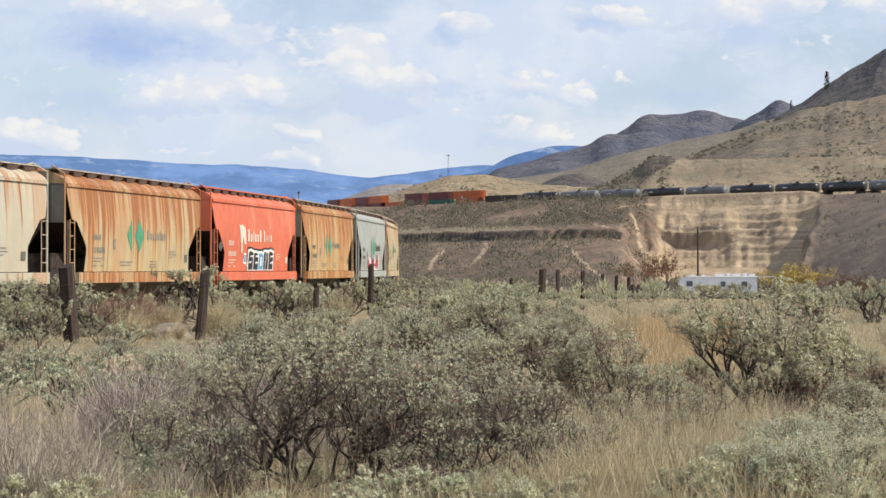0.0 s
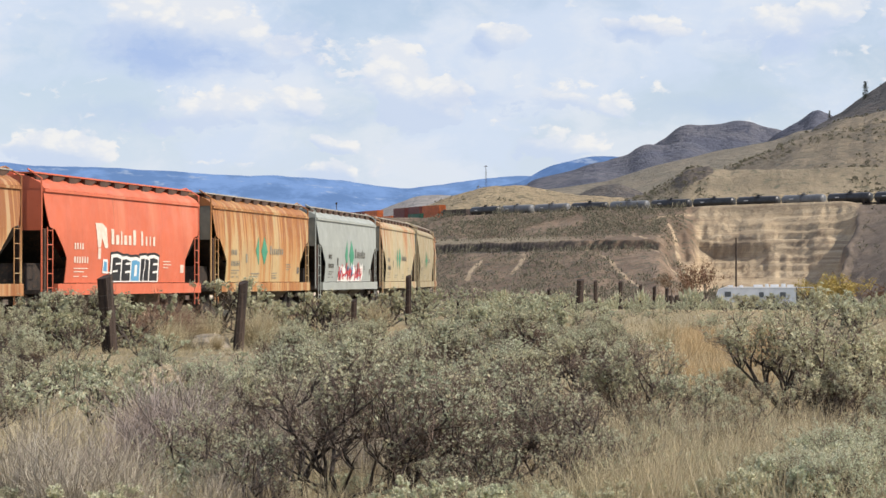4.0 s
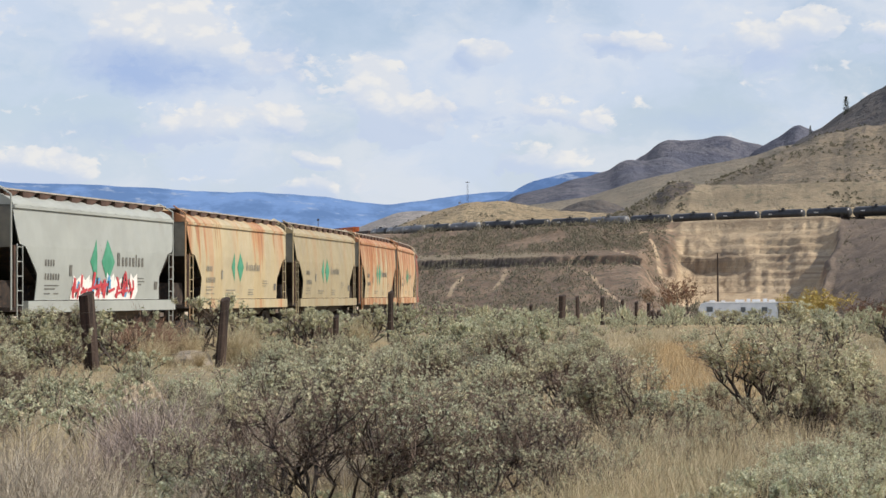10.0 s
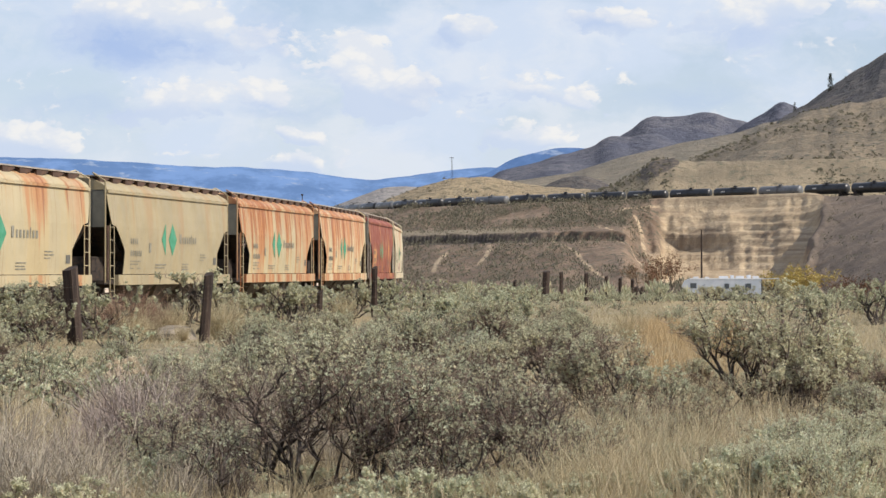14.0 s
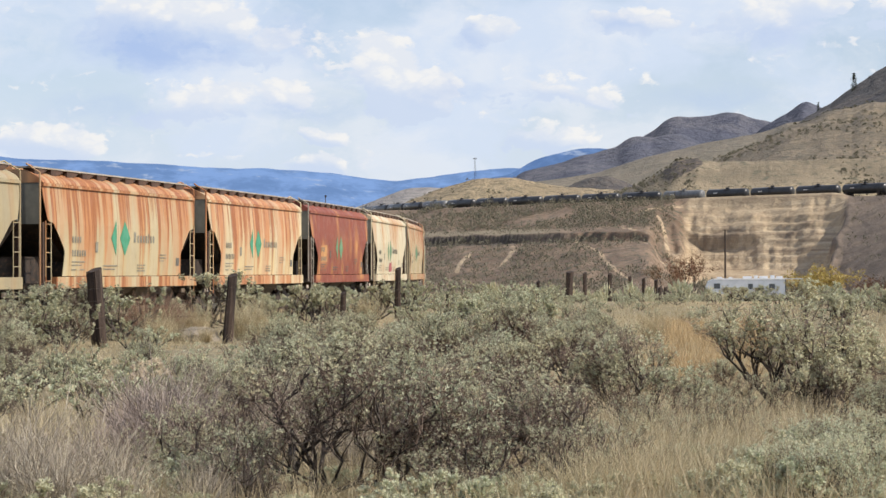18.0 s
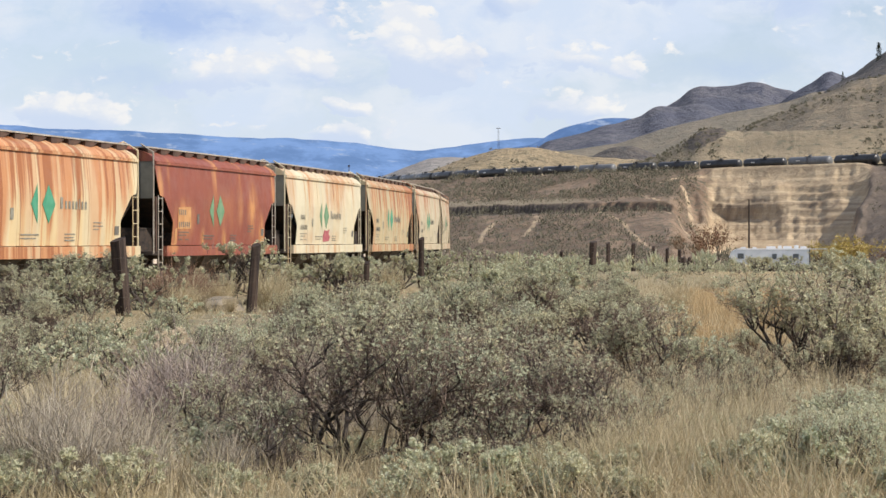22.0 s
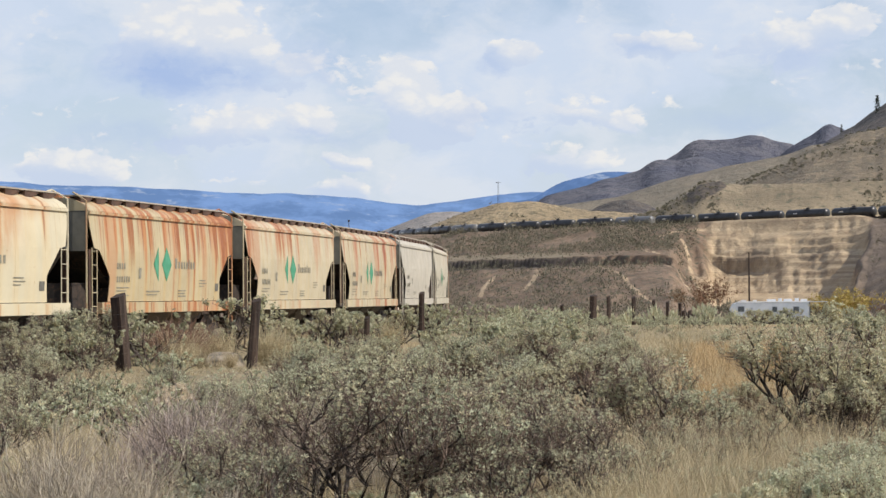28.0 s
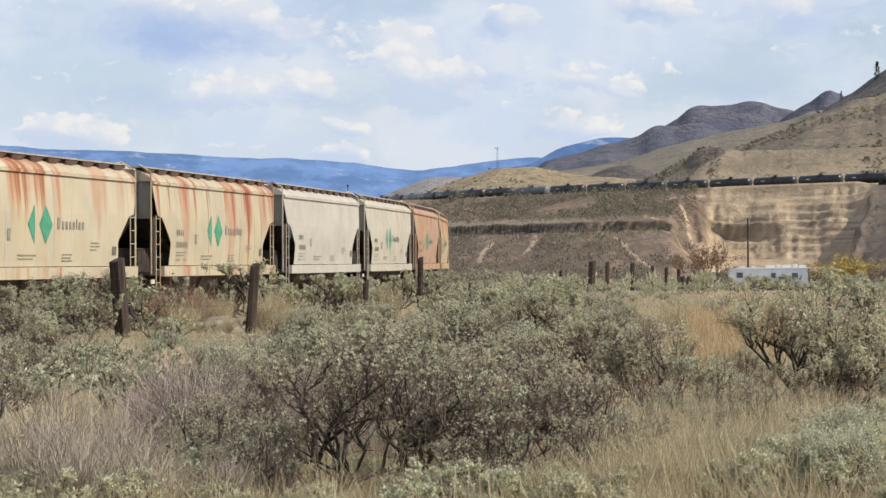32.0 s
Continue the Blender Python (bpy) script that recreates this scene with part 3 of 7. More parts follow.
def part(name, bm, mat, parent, label="", smooth_faces=False):
    """Links a bmesh as one mesh under a thing or a part."""
    me = bpy.data.meshes.new(name)
    if smooth_faces:
        for f in bm.faces:
            f.smooth = True
    bm.to_mesh(me)
    bm.free()
    me.materials.append(mat)
    ob = new(name, me)
    ob.parent = parent
    if label:
        ob["label"] = label
    return ob


def thing(name, label, category, group=""):
    return tagged(new(name), label, category, group)


def box(bm, x0, x1, y0, y1, z0, z1):
    vs = [bm.verts.new((x, y, z)) for x in (x0, x1) for y in (y0, y1) for z in (z0, z1)]
    for q in ((0, 1, 3, 2), (4, 6, 7, 5), (0, 4, 5, 1), (2, 3, 7, 6), (0, 2, 6, 4), (1, 5, 7, 3)):
        bm.faces.new([vs[i] for i in q])
    return vs


def boxes(*each):
    bm = bmesh.new()
    for b in each:
        box(bm, *b)
    return bm


def rod(bm, a, b, r0, r1=None, sides=6):
    """A tapered rod from a to b."""
    a, b = Vector(a), Vector(b)
    r1 = r0 if r1 is None else r1
    d = b - a
    if d.length < 1e-6:
        return
    u = d.orthogonal().normalized()
    w = d.normalized().cross(u)
    rings = []
    for p, r in ((a, r0), (b, r1)):
        rings.append([bm.verts.new(p + (u * math.cos(2 * math.pi * i / sides) + w * math.sin(2 * math.pi * i / sides)) * r) for i in range(sides)])
    for i in range(sides):
        j = (i + 1) % sides
        bm.faces.new((rings[0][i], rings[0][j], rings[1][j], rings[1][i]))
    bm.faces.new(rings[0][::-1]), bm.faces.new(rings[1])


def strip(bm, rows):
    """Skins rows of points of equal length; returns the vertex rows."""
    made = [[bm.verts.new(p) for p in row] for row in rows]
    for a, b in zip(made, made[1:]):
        for i in range(len(a) - 1):
            bm.faces.new((a[i], a[i + 1], b[i + 1], b[i]))
    return made


def slab(outline, y0, y1):
    """A plate with an outline in x and z, between two planes of y."""
    bm = bmesh.new()
    a = [bm.verts.new((x, y0, z)) for x, z in outline]
    b = [bm.verts.new((x, y1, z)) for x, z in outline]
    bm.faces.new(a), bm.faces.new(b[::-1])
    for i in range(len(a)):
        j = (i + 1) % len(a)
        bm.faces.new((a[j], a[i], b[i], b[j]))
    bmesh.ops.recalc_face_normals(bm, faces=bm.faces)
    return bm


# grimy running gear; on the hopper ends its darkness stands for shade
STEEL_DARK = material("grimy_and_shade_dark_steel", blotchy((0.018, 0.015, 0.013), (0.045, 0.033, 0.025), 3.0, (0.10, 0.055, 0.03), 11.0), 0.75, bump=0.3, bump_scale=25)
WHEEL_STEEL = material("worn_wheel_steel", blotchy((0.05, 0.042, 0.036), (0.09, 0.07, 0.055), 6.0), 0.6, 0.6)
WALKWAY = material("weathered_walkway", blotchy((0.30, 0.26, 0.21), (0.42, 0.38, 0.32), 2.5, (0.17, 0.11, 0.07)), 0.8)
GREEN_MARK = material("faded_green_paint", blotchy((0.045, 0.235, 0.13), (0.075, 0.285, 0.175), 4.0), 0.6)
DULL_GREEN = material("dull_green_paint", blotchy((0.10, 0.215, 0.115), (0.16, 0.265, 0.155), 3.0), 0.7)
BLACK_MARK = material("faded_black_stencil", blotchy((0.085, 0.082, 0.072), (0.15, 0.14, 0.115), 5.0), 0.7)
FADED_INK = material("faded_grey_stencil", blotchy((0.17, 0.16, 0.125), (0.27, 0.25, 0.195), 5.0), 0.7)
FADED_WHITE = material("chalky_cream_lettering", blotchy((0.62, 0.50, 0.40), (0.72, 0.62, 0.52), 6.0), 0.7)
OCHRE_PANEL = material("ochre_stained_panel", blotchy((0.42, 0.20, 0.075), (0.50, 0.27, 0.11), 4.0), 0.7)
WHITE_MARK = material("white_stencil", blotchy((0.70, 0.66, 0.60), (0.78, 0.75, 0.70), 8.0), 0.6)
RED_MARK = material("red_spray_paint", blotchy((0.45, 0.03, 0.05), (0.52, 0.07, 0.07), 8.0), 0.5)
DULL_RED = material("dull_red_paint", blotchy((0.30, 0.06, 0.075), (0.42, 0.14, 0.14), 5.0), 0.6)
BLUE_MARK = material("blue_spray_paint", (0.10, 0.30, 0.48), 0.5)


def car_paint(name, base, rust, amount, seed, blooms=()):
    """Old paint with rust that weeps down from the roof seam, worn more towards the sill; blooms are broad stains."""
    def colour(g, where):
        p = g.vmath("ADD", where, (seed * 13.7, 0, seed * 3.1))
        z = g.put("ShaderNodeSeparateXYZ", {0: where}).outputs["Z"]
        sway = g.math("MULTIPLY", g.math("SUBTRACT", g.noise(p, 1.3, 2.0), 0.5), 0.10)
        run = g.vmath("ADD", p, g.put("ShaderNodeCombineXYZ", {0: sway}).outputs[0])
        wide = g.noise(g.scaled(run, 0.9, 0.3, 0.06), 1.0, 3.0, 0.45)
        mid = g.noise(g.scaled(run, 2.2, 0.4, 0.08), 1.0, 3.0, 0.45)
        thin = g.noise(g.scaled(run, 6.0, 0.5, 0.14), 1.0, 3.0, 0.5)
        high = g.ramp(z, 1.3, 4.1, -0.075, 0.055)
        sill = g.ramp(z, 1.47, 1.36, 0.0, 0.095)
        lift = g.math("ADD", g.math("ADD", high, sill), amount - 0.5)
        film = g.ramp(g.math("ADD", wide, lift), 0.50, 0.62)
        streak = g.ramp(g.math("ADD", g.math("ADD", g.math("MULTIPLY", mid, 0.7), g.math("MULTIPLY", wide, 0.3)), lift), 0.545, 0.625)
        core = g.ramp(g.math("ADD", g.math("ADD", g.math("MULTIPLY", thin, 0.6), g.math("MULTIPLY", mid, 0.4)), lift), 0.575, 0.655)
        pale = tuple(0.45 * a + 0.55 * b for a, b in zip(base, rust))
        deep = tuple(v * k for v, k in zip(rust, (0.58, 0.46, 0.42)))
        c = g.mix(g.ramp(g.noise(p, 0.8, 4.0), 0.3, 0.7), base, tuple(v * 0.86 for v in base))
        aged = min(1.0, max(0.0, 5.0 * (amount - 0.33)))
        c = g.mix(g.math("MULTIPLY", g.ramp(mid, 0.44, 0.62), 0.5 * aged), c, tuple(v * k for v, k in zip(base, (1.02, 0.88, 0.64))))
        c = g.mix(g.math("MULTIPLY", film, 0.85), c, pale)
        ragged = g.ramp(g.noise(g.scaled(run, 1.6, 0.5, 0.7), 1.0, 5.0, 0.6), 0.30, 0.62, 0.15, 1.0)
        for x, h, w, tall, k in blooms:
            spot = g.scaled(g.vmath("SUBTRACT", where, (x, 0, h)), 1 / w, 0.0, 1 / tall)
            c = g.mix(g.math("MULTIPLY", g.ramp(g.vmath("LENGTH", spot), 1.25, 0.1, 0.0, k), ragged), c, rust)
        c = g.mix(g.math("MULTIPLY", streak, 0.75), c, rust)
        c = g.mix(g.math("MULTIPLY", core, 0.75), c, deep)
        hair = g.noise(g.scaled(run, 9.0, 0.5, 0.10), 1.0, 2.0, 0.5)
        c = g.mix(g.math("MULTIPLY", g.ramp(hair, 0.63, 0.69), 0.55 * aged), c, deep)
        return g.mix(g.ramp(g.noise(p, 7.0, 5.0, 0.7), 0.66, 0.74), c, deep)
    return material(name, colour, lambda g, w: g.ramp(g.noise(w, 1.5, 4.0), 0.3, 0.7, 0.45, 0.75), bump=0.15, bump_scale=30)


# half section of the body: lateral, height
SHOULDER = ((1.525, 4.16), (1.515, 4.20), (1.47, 4.27), (1.38, 4.34), (1.20, 4.44), (0.98, 4.54), (0.45, 4.575), (0.0, 4.585))
HALF = 7.18                     # half length of the body


def belly(z):
    """How far the side stands out of its plane: fullest below the middle, drawn in under the roof."""
    return 0.055 * math.sin((z - 1.42) / 2.74 * math.pi) - 0.05 * max(0.0, z - 2.95) / 1.21


def hopper_side(y0, y1):
    """Side sheet with the hexagonal cut at both ends, slightly bowed."""
    bm = bmesh.new()
    edge = ((1.42, -1.56), (1.75, -1.62), (2.10, -1.66), (2.22, -1.62), (2.45, -1.36), (2.75, -1.00), (2.98, -0.72), (3.05, -0.30), (3.35, -0.17), (3.75, -0.05), (4.16, 0.0))
    n = 24
    outer, inner = [], []
    for z, cut in edge:
        bow = belly(z)
        ends = HALF + cut
        xs = [-ends + 2 * ends * i / n for i in range(n + 1)]
        s = 1 if y1 > y0 else -1
        outer.append([(x, y1 + s * bow + s * 0.003 * (i % 2), z) for i, x in enumerate(xs)])
        inner.append([(x, y0 + s * bow, z) for x in xs])
    o, i_ = strip(bm, outer), strip(bm, inner)
    for r in range(len(edge) - 1):
        bm.faces.new((o[r][0], i_[r][0], i_[r + 1][0], o[r + 1][0]))
        bm.faces.new((o[r][-1], o[r + 1][-1], i_[r + 1][-1], i_[r][-1]))
    bmesh.ops.recalc_face_normals(bm, faces=bm.faces)
    return bm


def hopper_roof():
    """Rounded shoulders and roof with cross ribs."""
    bm = bmesh.new()
    prof = [(-y, z) for y, z in SHOULDER] + [(y, z) for y, z in SHOULDER[-2::-1]]
    n = 54
    rows = []
    for i in range(n + 1):
        x = -HALF + 2 * HALF * i / n
        rib = 0.006 if i % 4 in (0, 1) else 0.0
        rows.append([(x, y * (1 + rib * 0.3), z + rib * (z > 4.0)) for y, z in prof])
    made = strip(bm, rows)
    bm.faces.new(made[0][::-1]), bm.faces.new(made[-1])
    bmesh.ops.recalc_face_normals(bm, faces=bm.faces)
    return bm


def wheel(bm, x, y, r=0.46, t=0.13):
    sides = 18
    for rad, half in ((r, t / 2), (r + 0.028, 0.018)):
        off = y + (0.0 if half > 0.03 else (-0.05 if y > 0 else 0.05))
        rod(bm, (x, off - half, 0), (x, off + half, 0), rad, rad, sides)
    rod(bm, (x, y - 0.1, 0), (x, y + 0.1, 0), 0.12, 0.12, 8)


WHEELSETS = []


def add_truck(parent, x, roll=True):
    truck = part("truck", boxes((x - 0.18, x + 0.18, -1.1, 1.1, 0.42, 0.78)), STEEL_DARK, parent, "black cast steel truck with two axles")
    for s in (-1, 1):
        y = s * 1.0
        bm = slab(((x - 1.22, 0.40), (x - 1.22, 0.62), (x - 0.75, 0.66), (x - 0.42, 0.92), (x + 0.42, 0.92), (x + 0.75, 0.66), (x + 1.22, 0.62), (x + 1.22, 0.40),
                   (x + 0.8, 0.40), (x + 0.45, 0.20), (x - 0.45, 0.20), (x - 0.8, 0.40)), y - 0.06, y + 0.06)
        part("side_frame", bm, STEEL_DARK, truck)
    for a in (-0.87, 0.87):
        bm = bmesh.new()
        rod(bm, (0, -0.8, 0), (0, 0.8, 0), 0.075, 0.075, 8)
        wheel(bm, 0, -0.75), wheel(bm, 0, 0.75)
        w = part("wheelset", bm, WHEEL_STEEL, truck)
        w.location = (x + a, 0, 0.46)
        if roll:
            WHEELSETS.append(w)
    return truck


def add_ladder(parent, x, y, z0, z1, mat, width=0.42):
    bm = bmesh.new()
    for a in (-width / 2, width / 2):
        rod(bm, (x + a, y, z0), (x + a, y, z1), 0.017, 0.017, 6)
    n = int((z1 - z0) / 0.36)
    for i in range(n):
        z = z0 + 0.2 + i * (z1 - z0 - 0.3) / max(1, n - 1)
        rod(bm, (x - width / 2, y, z), (x + width / 2, y, z), 0.015, 0.015, 5)
    return part("ladder", bm, mat, parent, "steel end ladder")


# brown rust, darkened for shade under the walkway and at the ends
RUST_AND_SHADE = material("brown_rust_and_shade", blotchy((0.046, 0.027, 0.019), (0.095, 0.052, 0.034), 2.0, (0.028, 0.020, 0.016), 9), 0.9)
# olive end paint, its colour darkened for the shade between cars
END_STEEL = material("shaded_olive_end_paint", blotchy((0.13, 0.127, 0.105), (0.19, 0.18, 0.145), 1.5), 0.8)


def hopper_car(label, paint, marks, group="covered hoppers in the train", walk_mat=None, end_mat=None, rail_mat=None):
    """A covered hopper: its frame, hoppers, roof, ladders, trucks and stencils."""
    car = thing("hopper_car", label, "freight car", group)
    walk_mat, end_mat, rail_mat = walk_mat or WALKWAY, end_mat or END_STEEL, rail_mat or paint
    for s in (-1, 1):
        part("side_sheet", hopper_side(s * 1.53, s * 1.55), paint, car)
        part("side_sill", boxes((-HALF + 0.9, HALF, *sorted((s * 1.48, s * 1.625)), 1.06, 1.40)), paint, car)
        part("top_chord", boxes((-HALF, HALF, *sorted((s * 1.46, s * 1.575)), 4.07, 4.155)), paint, car)
        bm = boxes((-HALF - 0.05, HALF + 0.05, *sorted((s * 0.72, s * 1.26)), 4.605, 4.650))
        part("running_board", bm, walk_mat, car, "weathered roof walkway")
        part("hatch_coaming", boxes((-HALF + 0.1, HALF - 0.1, *sorted((s * 0.90, s * 0.96)), 4.50, 4.60)), RUST_AND_SHADE, car, "rusty coaming with shade under the walkway in its colour")
        # dark bracket wedges also stand in for the walkway's shadow on the roof
        wedge = slab(((0, 4.34), (0.10, 4.34), (0.95, 4.54), (0.95, 4.60), (0, 4.60)), *sorted((s * 0.97, s * 1.235)))
        me = bpy.data.meshes.new("walkway_bracket")
        wedge.to_mesh(me), wedge.free()
        me.materials.append(RUST_AND_SHADE)
        for i in range(11):
            x = -HALF + 0.15 + i * (2 * HALF - 1.2) / 10
            ob = new("walkway_bracket", me)
            ob.parent, ob.location = car, (x, 0, 0)
    part("roof", hopper_roof(), paint, car)
    lid = bpy.data.meshes.new("roof_hatch")
    bm = boxes((-0.95, 0.95, -0.40, 0.40, 4.56, 4.70))
    bm.to_mesh(lid), bm.free()
    lid.materials.append(paint)
    for i in range(6):
        ob = new("roof_hatch", lid)
        ob.parent, ob.location = car, (-5.75 + i * 2.3, 0, 0)
    for e in (-1, 1):
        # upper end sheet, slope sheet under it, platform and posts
        part("end_sheet", boxes((*sorted((e * (HALF - 0.05), e * (HALF - 0.01))), -1.47, 1.47, 2.95, 4.25)), end_mat, car, "olive end sheet with shade put into its colour")
        # dark slope sheet and added shear plate stand in for the recess's shade
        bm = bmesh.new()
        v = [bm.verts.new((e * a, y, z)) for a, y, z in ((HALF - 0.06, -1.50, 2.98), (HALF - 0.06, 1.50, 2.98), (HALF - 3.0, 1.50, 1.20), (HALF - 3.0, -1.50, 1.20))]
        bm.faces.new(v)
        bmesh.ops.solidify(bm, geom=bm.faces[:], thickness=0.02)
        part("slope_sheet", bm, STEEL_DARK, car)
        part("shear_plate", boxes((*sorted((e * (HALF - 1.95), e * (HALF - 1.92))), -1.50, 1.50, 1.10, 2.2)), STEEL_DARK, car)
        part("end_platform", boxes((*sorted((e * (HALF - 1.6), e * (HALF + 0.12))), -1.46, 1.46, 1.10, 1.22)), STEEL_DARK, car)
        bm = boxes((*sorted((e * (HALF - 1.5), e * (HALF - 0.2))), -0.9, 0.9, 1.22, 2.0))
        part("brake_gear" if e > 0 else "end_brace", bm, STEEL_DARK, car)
        for s in (-1, 1):
            bm = boxes((*sorted((e * (HALF - 0.14), e * (HALF - 0.02))), *sorted((s * 1.42, s * 1.545)), 1.22, 3.0))
            part("corner_post", bm, RUST_AND_SHADE, car)
            bm = bmesh.new()
            a, b, c = (e * (HALF + 0.10), s * 1.50, 1.15), (e * (HALF + 0.10), s * 1.50, 4.45), (e * (HALF + 0.02), s * 1.05, 4.72)
            rod(bm, a, b, 0.028), rod(bm, b, c, 0.028), rod(bm, c, (e * (HALF - 0.4), s * 1.05, 4.66), 0.028)
            part("grab_rail", bm, rail_mat, car)
            add_ladder(car, e * (HALF - 0.36), s * 1.58, 0.66, 3.05, rail_mat)
            part("car_plate", boxes((*sorted((e * (HALF - 0.75), e * (HALF - 0.40))), *sorted((s * 1.30, s * 1.33)), 0.82, 0.96)), FADED_WHITE, car, "small white plate under the sill")
        bm = boxes((*sorted((e * HALF, e * 8.0)), -0.16, 0.16, 0.70, 1.0))
        box(bm, *sorted((e * 7.8, e * 8.02)), -0.20, 0.20, 0.66, 1.04)
        part("coupler", bm, STEEL_DARK, car)
    part("centre_sill", boxes((-HALF, HALF, -0.3, 0.3, 0.80, 1.09)), STEEL_DARK, car)
    for i in (-1, 0, 1):
        x = i * 2.95
        bm = bmesh.new()
        top = [bm.verts.new((x + a, b, 1.07)) for a, b in ((-1.4, -1.4), (1.4, -1.4), (1.4, 1.4), (-1.4, 1.4))]
        low = [bm.verts.new((x + a, b, 0.36)) for a, b in ((-0.35, -0.75), (0.35, -0.75), (0.35, 0.75), (-0.35, 0.75))]
        for k in range(4):
            bm.faces.new((top[k], top[(k + 1) % 4], low[(k + 1) % 4], low[k]))
        bm.faces.new(low[::-1]), bm.faces.new(top)
        part("hopper_chute", bm, STEEL_DARK, car)
    for x in (-5.75, 5.75):
        add_truck(car, x)
    stencils(car, marks)
    return car


def bowed(z):
    return -1.561 - belly(z)


def mark_box(parent, name, x0, x1, z0, z1, mat, label=""):
    """A mark that follows the sheet's bow, in one small plate."""
    bm = bmesh.new()
    rows = []
    n = 4
    for i in range(n + 1):
        z = z0 + (z1 - z0) * i / n
        rows.append([(x0, bowed(z) - 0.006, z), (x1, bowed(z) - 0.006, z)])
    strip(bm, rows)
    bmesh.ops.recalc_face_normals(bm, faces=bm.faces)
    bmesh.ops.solidify(bm, geom=bm.faces[:], thickness=0.003)
    return part(name, bm, mat, parent, label)


def thicken(bm, depth):
    """Gives a flat mark its thin edge, away from the sheet."""
    made = bmesh.ops.extrude_face_region(bm, geom=bm.faces[:])["geom"]
    for v in made:
        if isinstance(v, bmesh.types.BMVert):
            v.co.y -= depth
    bmesh.ops.recalc_face_normals(bm, faces=bm.faces)


def mark_shape(parent, name, outline, mat, label=""):
    """A flat-sided painted shape that follows the bow of the sheet."""
    bm = bmesh.new()
    vs = [bm.verts.new((x, bowed(z) - 0.003, z)) for x, z in outline]
    f = bm.faces.new(vs)
    bmesh.ops.triangulate(bm, faces=[f])
    bmesh.ops.subdivide_edges(bm, edges=bm.edges[:], cuts=2, use_grid_fill=True)
    for v in bm.verts:
        v.co.y = bowed(v.co.z) - 0.003
    thicken(bm, 0.002)
    return part(name, bm, mat, parent, label)


def stencils(car, marks):
    """The green twin diamonds, the bars that stand for lettering and the small data panels."""
    dark = marks.get("ink", FADED_INK)
    if marks.get("diamonds", True):
        c, k = marks.get("at", -0.24), marks.get("scale", 1.0)
        z, w, h = 2.62, 0.48 * k, 0.56 * k
        mark_shape(car, "diamond_mark", ((c - 0.80 * k, z + h), (c - 0.80 * k, z - h), (c - 1.30 * k, z)), marks.get("green", GREEN_MARK), "faded green half-diamond emblem")
        mark_shape(car, "diamond_mark", ((c, z + h), (c + w, z), (c, z - h), (c - w, z)), marks.get("green", GREEN_MARK), "faded green diamond emblem")
        if marks.get("word", True):
            for w0, w1, tall in ((0.0, 0.26, 0.34), (0.36, 0.54, 0.23), (0.62, 0.82, 0.23), (0.90, 1.08, 0.23), (1.17, 1.36, 0.23), (1.43, 1.53, 0.31), (1.62, 1.80, 0.23), (1.88, 2.08, 0.23)):
                mark_box(car, "lettering_bar", c + 0.85 + k * w0, c + 0.85 + k * (0.25 * w0 + 0.75 * w1), 2.50, 2.50 + k * tall, dark)
    x = -4.95
    for z, wide in ((2.43, 4), (2.02, 6)):
        for i in range(wide):
            mark_box(car, "stencil_bar", x + i * 0.21, x + i * 0.21 + 0.11, z, z + 0.19, dark)
    for z0, z1, x0, x1 in ((1.84, 1.87, -4.95, -3.8), (1.74, 1.77, -4.95, -4.1), (1.60, 1.63, -4.95, -4.5), (1.60, 1.63, -4.2, -3.8),
                           (1.72, 1.76, -2.2, -0.9), (1.62, 1.65, -2.2, -1.1), (2.10, 2.13, 3.2, 3.9), (2.00, 2.03, 3.2, 4.0), (1.90, 1.93, 3.2, 3.7),
                           (1.75, 1.78, 1.0, 1.8), (1.65, 1.68, 1.0, 1.7), (1.56, 1.60, 1.0, 1.8)):
        mark_box(car, "data_bar", x0, x1, z0, z1, dark)
    mark_box(car, "data_panel", 5.0, 5.35, 1.75, 2.02, marks.get("ink", BLACK_MARK))
    mark_box(car, "data_panel", -2.95, -2.72, 2.15, 2.48, dark)


CREAM = (0.46, 0.385, 0.24)
RUST, RUST_RED = (0.42, 0.185, 0.065), (0.25, 0.065, 0.035)
# along, height, half width, half height, strength of the rust round the ochre panels and along the cut ends
BROWN_BLOOMS = ((3.9, 2.75, 0.75, 1.15, 1.0), (4.9, 1.9, 0.6, 0.8, 1.0), (-4.3, 2.3, 1.25, 0.75, 0.9), (-5.5, 1.7, 0.45, 0.6, 1.0), (-6.8, 3.35, 0.35, 0.8, 0.9), (6.8, 3.3, 0.35, 0.7, 0.9),
                (2.3, 2.9, 0.4, 0.9, 0.5), (-2.2, 1.6, 0.35, 0.5, 0.7), (0.3, 1.6, 0.35, 0.5, 0.7), (-5.8, 1.3, 0.8, 0.2, 0.8), (5.0, 1.3, 1.4, 0.2, 0.7), (0.0, 2.6, 2.4, 1.0, 0.25))
